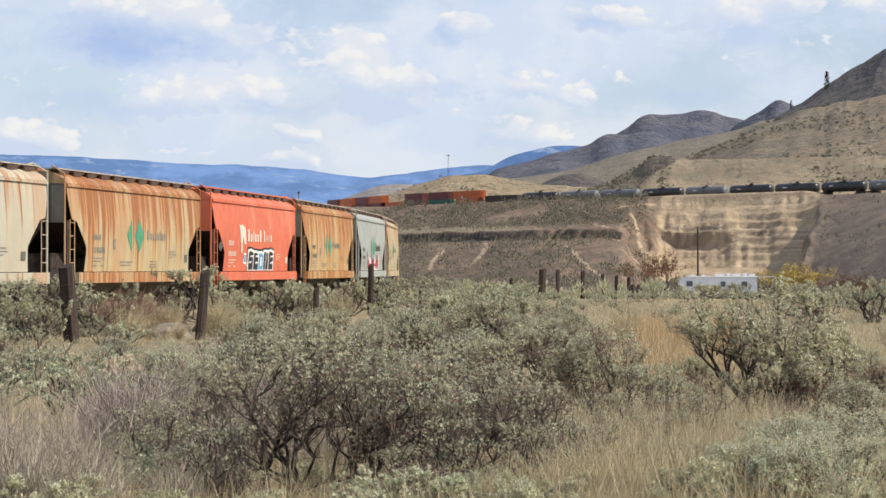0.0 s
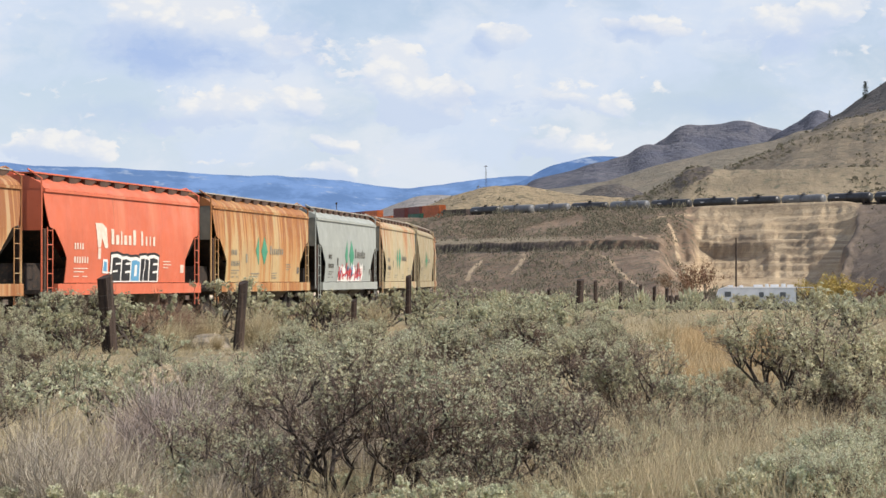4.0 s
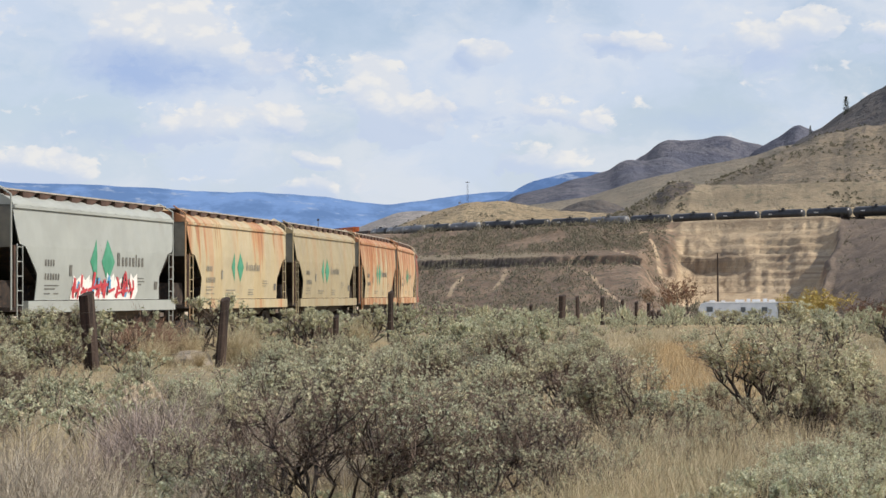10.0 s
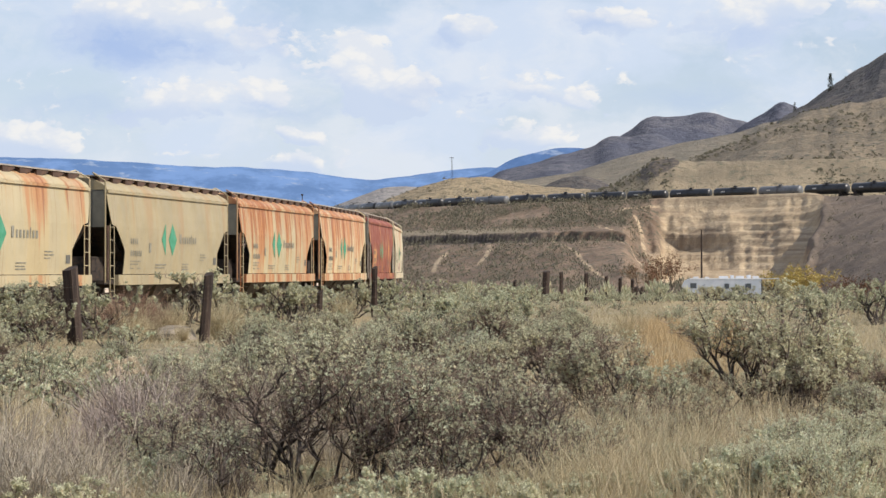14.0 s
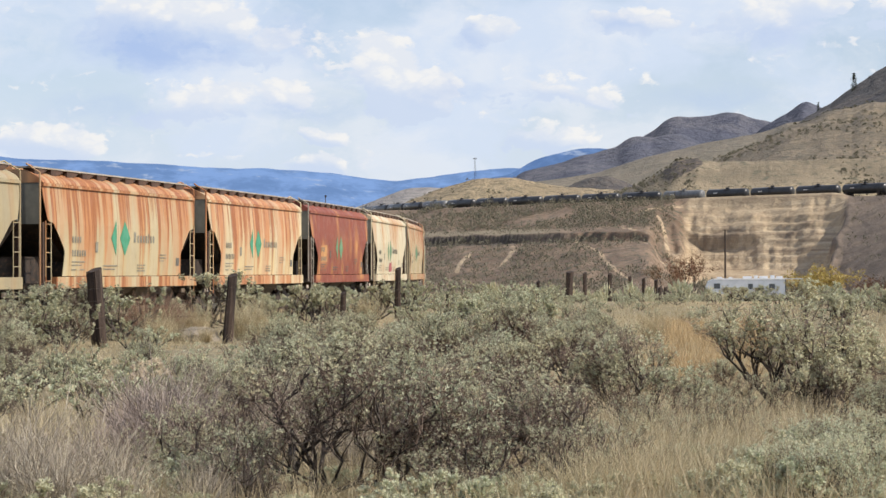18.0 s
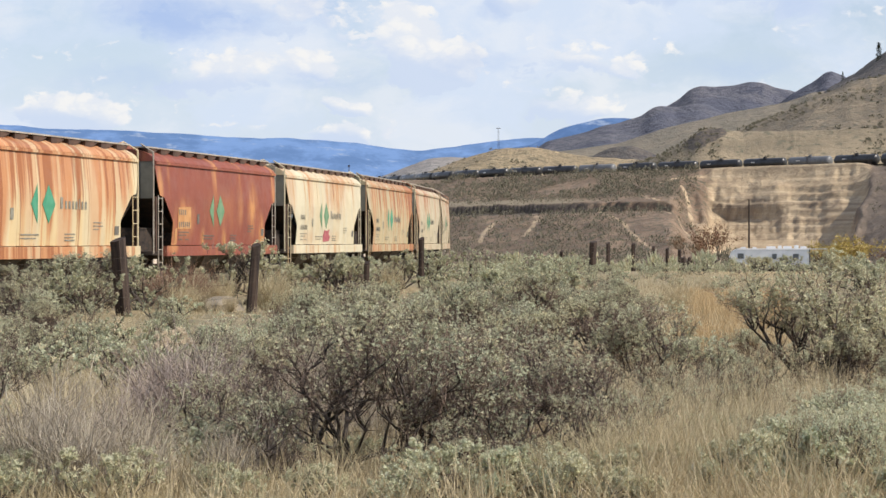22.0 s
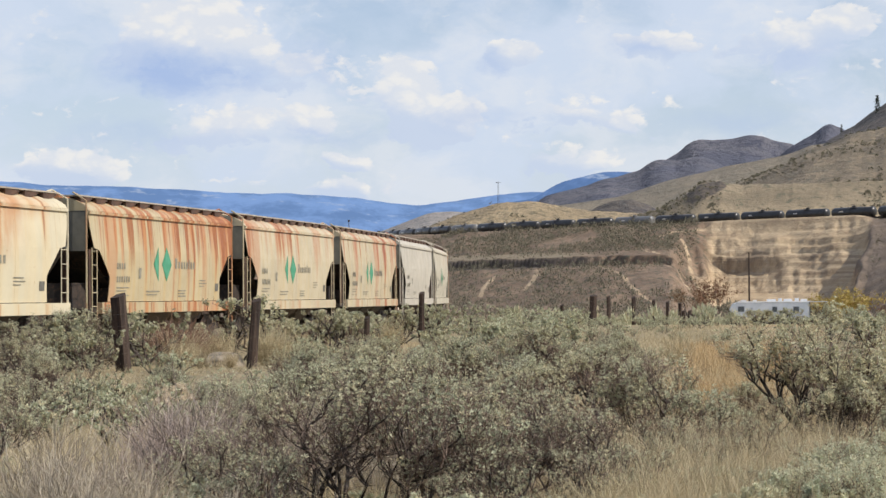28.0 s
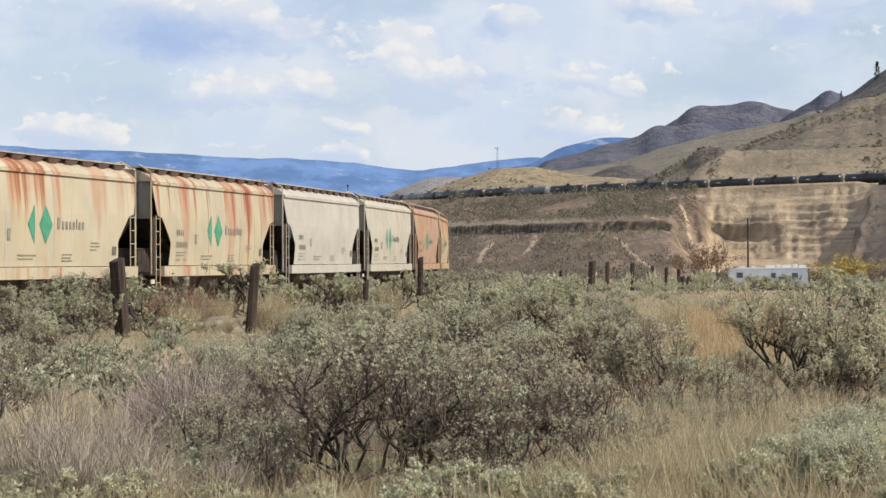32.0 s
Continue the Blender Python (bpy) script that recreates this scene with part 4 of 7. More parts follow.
# the cars from the head of what is seen: label, paint, rust, how much, marks
CARS = (
    ("cream covered hopper with light rust streaks", (0.47, 0.44, 0.34), RUST, 0.47, {"diamonds": False}),
    ("cream covered hopper streaked all over with orange rust", (0.47, 0.385, 0.225), (0.42, 0.175, 0.055), 0.575, {}),
    ("red covered hopper with white lettering and a black and white graffito", (0.60, 0.145, 0.072), (0.58, 0.20, 0.11), 0.41, {"diamonds": False, "ink": FADED_WHITE, "red": True}),
    ("orange-rusted cream covered hopper with green diamonds", (0.50, 0.36, 0.18), (0.44, 0.19, 0.055), 0.585, {}),
    ("grey-green covered hopper with a red and white graffito", (0.345, 0.36, 0.325), (0.24, 0.20, 0.15), 0.30, {"tag": True, "at": 0.45, "scale": 1.25, "ink": BLACK_MARK}),
    ("cream covered hopper with a few brown rust runs", CREAM, (0.42, 0.185, 0.075), 0.47, {}),
    ("dusty tan covered hopper with green diamonds", (0.36, 0.30, 0.185), (0.32, 0.19, 0.09), 0.42, {}),
    ("cream covered hopper thickly streaked with rust", CREAM, (0.42, 0.17, 0.06), 0.545, {}),
    ("cream covered hopper heavily stained by orange rust", (0.58, 0.48, 0.30), (0.44, 0.175, 0.065), 0.56, {}),
    ("red-brown covered hopper with faded green diamonds", (0.24, 0.068, 0.042), (0.50, 0.235, 0.085), 0.415, {"word": False, "panel": True, "ink": BLACK_MARK, "green": DULL_GREEN, "blooms": BROWN_BLOOMS}),
    ("pale cream covered hopper with a red shape near the sill", (0.57, 0.51, 0.365), RUST, 0.44, {"patch": True, "green": DULL_GREEN, "blooms": ((1.8, 3.5, 2.4, 1.1, 0.75), (3.2, 4.2, 3.0, 0.5, 0.7), (-3.5, 1.7, 1.8, 0.3, 0.35), (1.4, 1.75, 1.0, 0.4, 0.5))}),
    ("cream covered hopper with heavy rust runs from the roof", CREAM, (0.40, 0.15, 0.05), 0.545, {}),
    ("cream covered hopper with fine rust streaks", (0.48, 0.42, 0.295), (0.36, 0.12, 0.04), 0.455, {}),
    ("cream covered hopper with dark rust streaks", (0.47, 0.41, 0.285), (0.34, 0.10, 0.035), 0.47, {}),
    ("plain pale grey covered hopper without emblem", (0.46, 0.425, 0.355), (0.36, 0.28, 0.18), 0.28, {"diamonds": False}),
    ("pale covered hopper with green diamonds", (0.46, 0.42, 0.33), (0.40, 0.22, 0.10), 0.34, {}),
    ("dusty red-tan covered hopper with small green diamonds", (0.40, 0.26, 0.17), (0.34, 0.16, 0.08), 0.45, {}),
    ("rust-streaked cream covered hopper near the rear", CREAM, RUST, 0.52, {}),
    ("cream covered hopper near the rear of the train", CREAM, RUST, 0.45, {}),
    ("grey covered hopper near the rear of the train", (0.40, 0.40, 0.35), RUST, 0.40, {}),
)
PITCH = 16.0


def near_travel(t):
    return -3.8176 - 5.1465 * t - 0.023458 * t * t


def near_pose(s):
    x, y, th = on_line(NEAR, s)
    return pose(x, y, 0, 0, 0, math.degrees(th))


HOPPERS = []


def graffiti(car):
    """Five blocky dark letters in a thick white outline, the middle one blue, with a black rim above."""
    tops = (2.36, 2.30, 2.28, 2.34, 2.36)
    for i, top in enumerate(tops):
        x = -1.75 + i * 0.88
        mark_shape(car, "graffito_rim", ((x - 0.16, 1.10 + 0.36), (x + 0.98, 1.46), (x + 1.02, top - 0.02), (x + 0.52, top + 0.05), (x - 0.10, top + 0.02)), INK)
    for i, top in enumerate(tops):
        x = -1.75 + i * 0.88
        spray(car, "graffito_letter", ((x - 0.10, 1.44), (x + 0.93, 1.44), (x + 0.96, top - 0.10), (x + 0.50, top - 0.03), (x - 0.05, top - 0.06)), WHITE_MARK, 0.008, "dark spray-painted letter with a white outline")
        body = BLUE_MARK if i == 2 else INK
        spray(car, "spray_stroke", ((x + 0.04, 1.48), (x + 0.82, 1.48), (x + 0.84, top - 0.20), (x + 0.46, top - 0.13), (x + 0.08, top - 0.16)), body, 0.013)
        # white gaps between the strokes of the letter
        for a, b, z0, z1 in ((((0.34, 0.78, 1.98, 2.04), (0.10, 0.54, 1.74, 1.80)), ((0.36, 0.80, 1.98, 2.05), (0.36, 0.80, 1.72, 1.79)), ((0.34, 0.56, 1.62, 1.98),),
                              ((0.40, 0.46, 1.80, 2.20), (0.30, 0.36, 1.46, 1.82)), ((0.36, 0.80, 1.98, 2.05), (0.36, 0.80, 1.72, 1.79)))[i]):
            spray(car, "spray_stroke", ((x + a, z0), (x + b, z0 + 0.02), (x + b + 0.02, z1 + 0.02), (x + a + 0.02, z1)), WHITE_MARK, 0.018)
    spray(car, "spray_stroke", ((-2.55, 1.72), (-2.05, 1.70), (-2.12, 2.14), (-2.5, 2.16)), WHITE_MARK, 0.008)
    spray(car, "spray_stroke", ((-2.47, 1.78), (-2.15, 1.77), (-2.20, 2.07), (-2.44, 2.08)), BLUE_MARK, 0.013)


def spray(car, name, outline, mat, off, label=""):
    """A patch of spray paint on the bowed sheet, off metres in front of it."""
    bm = bmesh.new()
    f = bm.faces.new([bm.verts.new((x, 0, z)) for x, z in outline])
    bmesh.ops.triangulate(bm, faces=[f])
    bmesh.ops.subdivide_edges(bm, edges=bm.edges[:], cuts=1, use_grid_fill=True)
    for v in bm.verts:
        v.co.y = bowed(v.co.z) - off
    thicken(bm, 0.002)
    return part(name, bm, mat, car, label)


INK = material("black_spray_paint", (0.02, 0.02, 0.022), 0.5)


def red_graffiti(car):
    """A ragged tangle of white and red strokes, with touches of pale blue and black."""
    rnd = random.Random(9)
    for i in range(8):
        x = -2.75 + i * 0.74
        top = 2.05 + 0.22 * math.sin(i * 1.9 + 0.6) + (0.22 if i in (2, 5) else 0.0)
        spray(car, "graffito_letter", ((x - 0.10, 1.43), (x + 0.62, 1.43), (x + 0.90, 1.70), (x + 0.70, top - 0.12), (x + 0.78, top), (x + 0.40, top - 0.16), (x + 0.14, top + 0.03), (x + 0.06, 1.80)), WHITE_MARK, 0.008, "red and white spray-painted letter")
    for i in range(46):
        x = rnd.uniform(-2.75, 2.9)
        z = rnd.uniform(1.46, 1.85)
        reach, slant, wide = rnd.uniform(0.22, 0.50), rnd.uniform(-0.28, 0.28), rnd.uniform(0.11, 0.20)
        mat = rnd.choice((RED_MARK, RED_MARK, RED_MARK, RED_MARK, BLUE_MARK, INK))
        spray(car, "spray_stroke", ((x, z), (x + wide, z - 0.02), (x + slant + wide, z + reach), (x + slant, z + reach + 0.03)), mat, 0.011 + 0.0004 * i)
    for i in range(9):
        x = -2.6 + i * 0.62
        z = 1.50 + 0.3 * rnd.random()
        spray(car, "spray_stroke", ((x, z), (x + 0.55, z + 0.10), (x + 0.55, z + 0.19), (x, z + 0.10)), RED_MARK, 0.032 + 0.0004 * i)


for number, (label, base, rust, amount, marks) in enumerate(CARS):
    paint = car_paint("hopper_paint", base, rust, amount, number + 1.0, marks.get("blooms", ()))
    car = hopper_car(label, paint, marks, walk_mat=paint if marks.get("red") else WALKWAY, end_mat=paint if marks.get("red") else None, rail_mat=WALKWAY if marks.get("panel") else None)
    if marks.get("red"):
        mark_shape(car, "emblem", ((-3.15, 3.26), (-2.55, 3.26), (-2.20, 3.12), (-2.18, 2.92), (-2.42, 2.84), (-2.10, 2.50), (-2.36, 2.50), (-2.66, 2.84), (-2.72, 2.52), (-2.98, 2.50)), FADED_WHITE, "cream slanted emblem")
        for w0, w1, tall in ((-1.20, -0.98, 0.48), (-0.88, -0.62, 0.30), (-0.52, -0.38, 0.42), (-0.28, -0.04, 0.30), (0.06, 0.28, 0.30), (0.40, 0.64, 0.48), (1.00, 1.18, 0.46), (1.35, 1.50, 0.30), (1.66, 1.78, 0.30), (1.94, 2.12, 0.30)):
            mark_box(car, "lettering_bar", w0 * 1.25 - 0.30, w1 * 1.25 - 0.34, 2.62, 2.62 + tall, FADED_WHITE)
        graffiti(car)
    if marks.get("tag"):
        red_graffiti(car)
    if marks.get("patch"):
        mark_shape(car, "red_patch", ((-0.75, 1.52), (0.35, 1.55), (0.55, 1.74), (0.28, 1.86), (0.42, 2.06), (-0.1, 1.98), (-0.55, 2.02), (-0.8, 1.78)), DULL_RED, "dull red painted shape")
    if marks.get("panel"):
        for x0, x1, z0, z1 in ((-5.06, -3.62, 1.96, 2.72), (-2.30, -2.18, 1.46, 1.86), (0.28, 0.38, 1.46, 1.86), (4.92, 5.42, 1.44, 2.06), (-5.35, -5.10, 1.44, 2.0)):
            mark_shape(car, "stained_panel", ((x0, z0), (x1, z0 + 0.02), (x1 - 0.02, z1), (x0 + 0.03, z1 - 0.04)), OCHRE_PANEL)
    HOPPERS.append((number - 1, car))


def build_near_line():
    """Ballast, sleepers and rails of the near line."""
    s = np.arange(-60, 330, 1.5)
    rows = []
    for v in s:
        x, y, th = on_line(NEAR, v)
        nx, ny = math.sin(th), -math.cos(th)
        rows.append([(x + nx * o, y + ny * o, z + 0.02 * random.random()) for o, z in ((-4.6, -1.2), (-2.0, -0.22), (-1.2, -0.19), (0, -0.19), (1.2, -0.19), (2.0, -0.22), (4.2, -0.9))])
    bm = bmesh.new()
    strip(bm, rows)
    me = bpy.data.meshes.new("ballast")
    bm.to_mesh(me), bm.free()
    me.materials.append(material("grey_ballast", blotchy((0.10, 0.09, 0.075), (0.17, 0.15, 0.125), 9.0, (0.05, 0.045, 0.04), 22), 0.95, bump=0.9, bump_scale=14))
    tagged(new("ballast", me), "grey-brown crushed stone ballast under the track", "ballast", kind="structure")
    steel = material("rail_steel", blotchy((0.14, 0.09, 0.06), (0.22, 0.16, 0.11), 3.0), 0.5, 0.7)
    for side in (-0.7175, 0.7175):
        bm = bmesh.new()
        rows = []
        for v in np.arange(-60, 330, 3.0):
            x, y, th = on_line(NEAR, v)
            nx, ny = math.sin(th), -math.cos(th)
            prof = ((-0.07, -0.17), (-0.07, -0.155), (-0.012, -0.14), (-0.012, -0.04), (-0.035, -0.03), (-0.035, 0), (0.035, 0), (0.035, -0.03), (0.012, -0.04), (0.012, -0.14), (0.07, -0.155), (0.07, -0.17))
            rows.append([(x + nx * (side + o), y + ny * (side + o), z) for o, z in prof])
        strip(bm, rows)
        me = bpy.data.meshes.new("rail")
        bm.to_mesh(me), bm.free()
        me.materials.append(steel)
        tagged(new("rail", me), "rusty steel rail with a worn head", "rail", "rails of the near line", kind="structure")
    tie_mat = material("dark_sleeper", blotchy((0.035, 0.028, 0.022), (0.07, 0.055, 0.042), 5.0), 0.9)
    bm = boxes((-0.115, 0.115, -1.28, 1.28, -0.30, -0.168))
    me = bpy.data.meshes.new("sleeper")
    bm.to_mesh(me), bm.free()
    me.materials.append(tie_mat)
    for i in range(180):
        x, y, th = on_line(NEAR, -20 + i * 0.6)
        ob = new("sleeper", me)
        ob.matrix_world = pose(x, y, 0, 0, 0, math.degrees(th))
        tagged(ob, "dark timber sleeper under the rails", "sleeper", "sleepers of the near line", "structure")


build_near_line()

# ---------------------------------------------------------------- the far train
TANK_BLACK = material("black_tank_paint", blotchy((0.016, 0.017, 0.019), (0.032, 0.032, 0.034), 0.7, (0.07, 0.065, 0.06), 3.0), 0.32)
TANK_GREY = material("grey_tank_paint", blotchy((0.13, 0.135, 0.14), (0.19, 0.19, 0.19), 0.7, (0.08, 0.08, 0.08), 3.0), 0.4)


def lathe(profile, sides=20):
    """A body of revolution about x: profile of (x, radius)."""
    bm = bmesh.new()
    rows = []
    for x, r in profile:
        rows.append([(x, r * math.cos(2 * math.pi * i / sides), r * math.sin(2 * math.pi * i / sides)) for i in range(sides + 1)])
    strip(bm, rows)
    bmesh.ops.remove_doubles(bm, verts=bm.verts, dist=0.004)
    bmesh.ops.recalc_face_normals(bm, faces=bm.faces)
    return bm


def tank_car(mat, label):
    car = thing("tank_car", label, "freight car", "tank cars in the far train")
    ends = [(7.95 - 0.75 * (1 - math.cos(a)), 1.50 * math.sin(a)) for a in (0.0, 0.35, 0.7, 1.05, 1.35, 1.57)]
    prof = [(-x, r) for x, r in ends] + [(x, r) for x, r in ends[::-1]]
    tank = part("tank", lathe(prof), mat, car, smooth_faces=True)
    tank.location.z = 2.72
    bm = bmesh.new()
    rod(bm, (0, 0, 4.15), (0, 0, 4.62), 0.55, 0.55, 14)
    rod(bm, (0, 0, 4.62), (0, 0, 4.70), 0.62, 0.5, 14)
    part("manway", bm, mat, car)
    for s in (-1, 1):
        part("platform", boxes((-1.3, 1.3, *sorted((s * 1.15, s * 0.62)), 4.18, 4.23)), STEEL_DARK, car)
        bm = bmesh.new()
        for x in (-1.3, 0, 1.3):
            rod(bm, (x, s * 1.15, 4.2), (x, s * 1.15, 4.95), 0.03, 0.03, 4)
        rod(bm, (-1.3, s * 1.15, 4.95), (1.3, s * 1.15, 4.95), 0.03, 0.03, 4)
        part("handrail", bm, STEEL_DARK, car)
    for s in (-1, 1):
        part("stub_sill", boxes((*sorted((s * 4.6, s * 8.5)), -0.35, 0.35, 0.85, 1.3)), STEEL_DARK, car)
        part("saddle", boxes((s * 6.0 - 0.5, s * 6.0 + 0.5, -1.35, 1.35, 1.15, 2.1)), STEEL_DARK, car)
        part("coupler", boxes((*sorted((s * 8.4, s * 8.84)), -0.15, 0.15, 0.75, 1.0)), STEEL_DARK, car)
        add_truck(car, s * 6.0, roll=False)
    bm = bmesh.new()
    for a in (-0.22, 0.22):
        rod(bm, (a, -1.60, 1.0), (a, -1.45, 4.2), 0.025, 0.025, 4)
    for i in range(9):
        rod(bm, (-0.22, -1.59, 1.2 + i * 0.34), (0.22, -1.59, 1.2 + i * 0.34), 0.018, 0.018, 4)
    part("ladder", bm, STEEL_DARK, car)
    mark = part("data_bar", boxes((-4.4, -2.9, -1.525, -1.50, 2.85, 3.1)), WHITE_MARK, car, "row of white stencils")
    return car


def container(parent, length, z, colour, name="container"):
    bm = bmesh.new()
    n = 26
    h = length / 2
    rows = []
    for zz in (0.02, 2.50):
        rows.append([(-h + length * i / n, -1.22 + (0.03 if i % 2 else 0), z + zz) for i in range(n + 1)])
    a = strip(bm, rows)
    rows = [[(p[0], -p[1], p[2]) for p in r] for r in rows]
    b = strip(bm, rows)
    bm.faces.new(a[1] + b[1][::-1])
    bm.faces.new((a[0][0], a[1][0], b[1][0], b[0][0])), bm.faces.new((a[0][-1], a[1][-1], b[1][-1], b[0][-1]))
    bmesh.ops.recalc_face_normals(bm, faces=bm.faces)
    box_part = part(name, bm, colour, parent)
    for e in (-1, 1):
        part("end_frame", boxes((*sorted((e * h, e * (h - 0.16))), -1.25, 1.25, z, z + 2.54)), colour, box_part)
    return box_part


def paint_of(name, c):
    return material(name, blotchy(c, tuple(v * 0.75 for v in c), 0.8, tuple(v * 0.5 + 0.02 for v in c), 4.0), 0.6)


ORANGE = paint_of("orange_container_paint", (0.62, 0.14, 0.03))
MAROON = paint_of("maroon_container_paint", (0.17, 0.035, 0.032))
BROWN_STEEL = paint_of("dark_brown_paint", (0.050, 0.030, 0.026))
FOREST = paint_of("green_container_paint", (0.03, 0.15, 0.095))
PALE = paint_of("pale_container_paint", (0.42, 0.38, 0.33))


def well_car(low, high, label):
    """An articulated well with a box in it and another on top."""
    car = thing("container_car", label, "freight car", "container cars in the far train")
    for s in (-1, 1):
        part("side_girder", slab(((-7.6, 0.9), (-7.0, 1.1), (-6.3, 1.0), (6.3, 1.0), (7.0, 1.1), (7.6, 0.9), (7.0, 0.6), (6.3, 0.35), (-6.3, 0.35), (-7.0, 0.6)), *sorted((s * 1.28, s * 1.38))), BROWN_STEEL, car)
        part("coupler", boxes((*sorted((s * 7.4, s * 8.1)), -0.15, 0.15, 0.75, 1.0)), STEEL_DARK, car)
        add_truck(car, s * 6.75, roll=False)
    part("well_floor", boxes((-6.3, 6.3, -1.27, 1.27, 0.36, 0.44)), BROWN_STEEL, car)
    if low:
        container(car, 12.2, 0.45, low)
    if high:
        container(car, 14.6 if high is ORANGE else 12.2, 3.02, high)
    return car


def gondola(label):
    car = thing("gondola_car", label, "freight car", "gondola at the end of the containers")
    bm = boxes((-7.9, 7.9, -1.5, 1.5, 1.0, 1.15), (-7.9, 7.9, -1.5, -1.44, 1.15, 3.6), (-7.9, 7.9, 1.44, 1.5, 1.15, 3.6), (-7.9, -7.84, -1.44, 1.44, 1.15, 3.6), (7.84, 7.9, -1.44, 1.44, 1.15, 3.6))
    part("body", bm, BROWN_STEEL, car)
    for s in (-1, 1):
        for i in range(9):
            x = -7.2 + i * 1.8
            part("side_post", boxes((x - 0.07, x + 0.07, *sorted((s * 1.50, s * 1.62)), 1.0, 3.6)), BROWN_STEEL, car)
        part("coupler", boxes((*sorted((s * 7.9, s * 8.84)), -0.15, 0.15, 0.75, 1.0)), STEEL_DARK, car)
        add_truck(car, s * 6.0, roll=False)
    part("centre_sill", boxes((-7.9, 7.9, -0.3, 0.3, 0.8, 0.998)), STEEL_DARK, car)
    return car


def far_pose(s):
    x, y, th = on_line(FAR, s)
    return pose(x, y, far_height(s), 0, 0, math.degrees(th))


FAR_SPEED = 11.94
FAR_CARS = []          # place along the line at the start, thing


def build_far_train():
    FAR_CARS.append((-62.2 + 8.85, gondola("dark brown high-sided gondola behind the container cars")))
    black = tank_car(TANK_BLACK, "black tank car with a central manway and platform")
    grey = tank_car(TANK_GREY, "weathered grey tank car with a central manway")
    for k in range(1, 33):
        ob = {1: black, 2: grey}.get(k)
        if ob is None:
            ob = copy_thing(grey if k in (3, 5, 9, 16, 21) else black, pose(0, 0, 0))
        FAR_CARS.append((-62.27 + 17.7 * k + 8.85, ob))
    loads = ((ORANGE, ORANGE, "stacked orange containers on a well car"), (FOREST, MAROON, "green container under a maroon one on a well car"),
             (MAROON, MAROON, "stacked maroon containers on a well car"), (ORANGE, None, "single orange container on a well car"),
             (MAROON, ORANGE, "orange container over a maroon one on a well car"), (MAROON, MAROON, "two maroon containers on a well car"),
             (ORANGE, ORANGE, "two orange containers on a well car"), (PALE, MAROON, "pale container under a maroon one on a well car"))
    for j, (low, high, label) in enumerate(loads):
        FAR_CARS.append((-63.2 - 8.1 - 16.2 * j, well_car(low, high, label)))


build_far_train()


def build_far_line():
    rows, rails = [], ([], [])
    for v in np.arange(-300, 420, 4.0):
        x, y, th = on_line(FAR, v)
        z = far_height(v)
        nx, ny = math.sin(th), -math.cos(th)
        rows.append([(x + nx * o, y + ny * o, z + h) for o, h in ((-4.5, -1.0), (-2.2, -0.2), (2.2, -0.2), (4.5, -1.0))])
        for side, r in zip((-0.72, 0.72), rails):
            r.append([(x + nx * (side + o), y + ny * (side + o), z + h) for o, h in ((-0.06, -0.19), (-0.03, 0.0), (0.03, 0.0), (0.06, -0.19))])
    bm = bmesh.new()
    strip(bm, rows)
    me = bpy.data.meshes.new("far_ballast")
    bm.to_mesh(me), bm.free()
    me.materials.append(bpy.data.materials["grey_ballast"])
    tagged(new("far_ballast", me), "ballast bed of the line on the bluff", "ballast", kind="structure")
    for r in rails:
        bm = bmesh.new()
        strip(bm, r)
        me = bpy.data.meshes.new("rail")
        bm.to_mesh(me), bm.free()
        me.materials.append(bpy.data.materials["rail_steel"])
        tagged(new("rail", me), "steel rail on the bluff line", "rail", "rails of the far line", kind="structure")


build_far_line()

# ---------------------------------------------------------------- fence, trailer, poles
POST_WOOD = material("weathered_post_wood", lambda g, w: g.mix(g.ramp(g.noise(g.scaled(w, 14, 14, 1.2), 1.0, 5.0, 0.65), 0.35, 0.7), (0.020, 0.012, 0.009), (0.070, 0.045, 0.032)), 0.9, bump=0.6, bump_scale=18)
WIRE = material("rusty_wire", (0.10, 0.085, 0.07), 0.6, 0.6)


def fence_post(x, y, height, r, lean, tilt, square, seed):
    rnd = random.Random(seed)
    z0 = ground_z(x, y)
    bm = bmesh.new()
    n = 9
    rows = []
    for k in range(8):
        z = -0.25 + (height + 0.25) * k / 7
        row = []
        for i in range(n + 1):
            a = 2 * math.pi * i / n
            rr = r * (1.0 + 0.10 * math.sin(3 * a + seed) + 0.05 * math.sin(7 * a + k)) * (1.06 - 0.10 * k / 7)
            if square:
                rr = r / max(abs(math.cos(a + 0.4)), abs(math.sin(a + 0.4))) * (0.97 + 0.05 * rnd.random())
            top = 0.05 * math.cos(a - 1.0) if k == 7 else 0.0
            row.append((rr * math.cos(a), rr * math.sin(a), z + top))
        row[-1] = row[0]
        rows.append(row)
    made = strip(bm, rows)
    bmesh.ops.remove_doubles(bm, verts=bm.verts, dist=0.002)
    top = [v for v in bm.verts if v.co.z > height - 0.08]
    top.sort(key=lambda v: math.atan2(v.co.y, v.co.x))
    if len(top) > 2:
        bm.faces.new(top)
    bmesh.ops.recalc_face_normals(bm, faces=bm.faces)
    me = bpy.data.meshes.new("fence_post")
    bm.to_mesh(me), bm.free()
    me.materials.append(POST_WOOD)
    ob = new("fence_post", me)
    ob.matrix_world = pose(x, y, z0, tilt, lean, 0)
    return tagged(ob, "dark weathered round timber fence post" if not square else "dark weathered split timber fence post", "fence post", "posts of the wire fence")


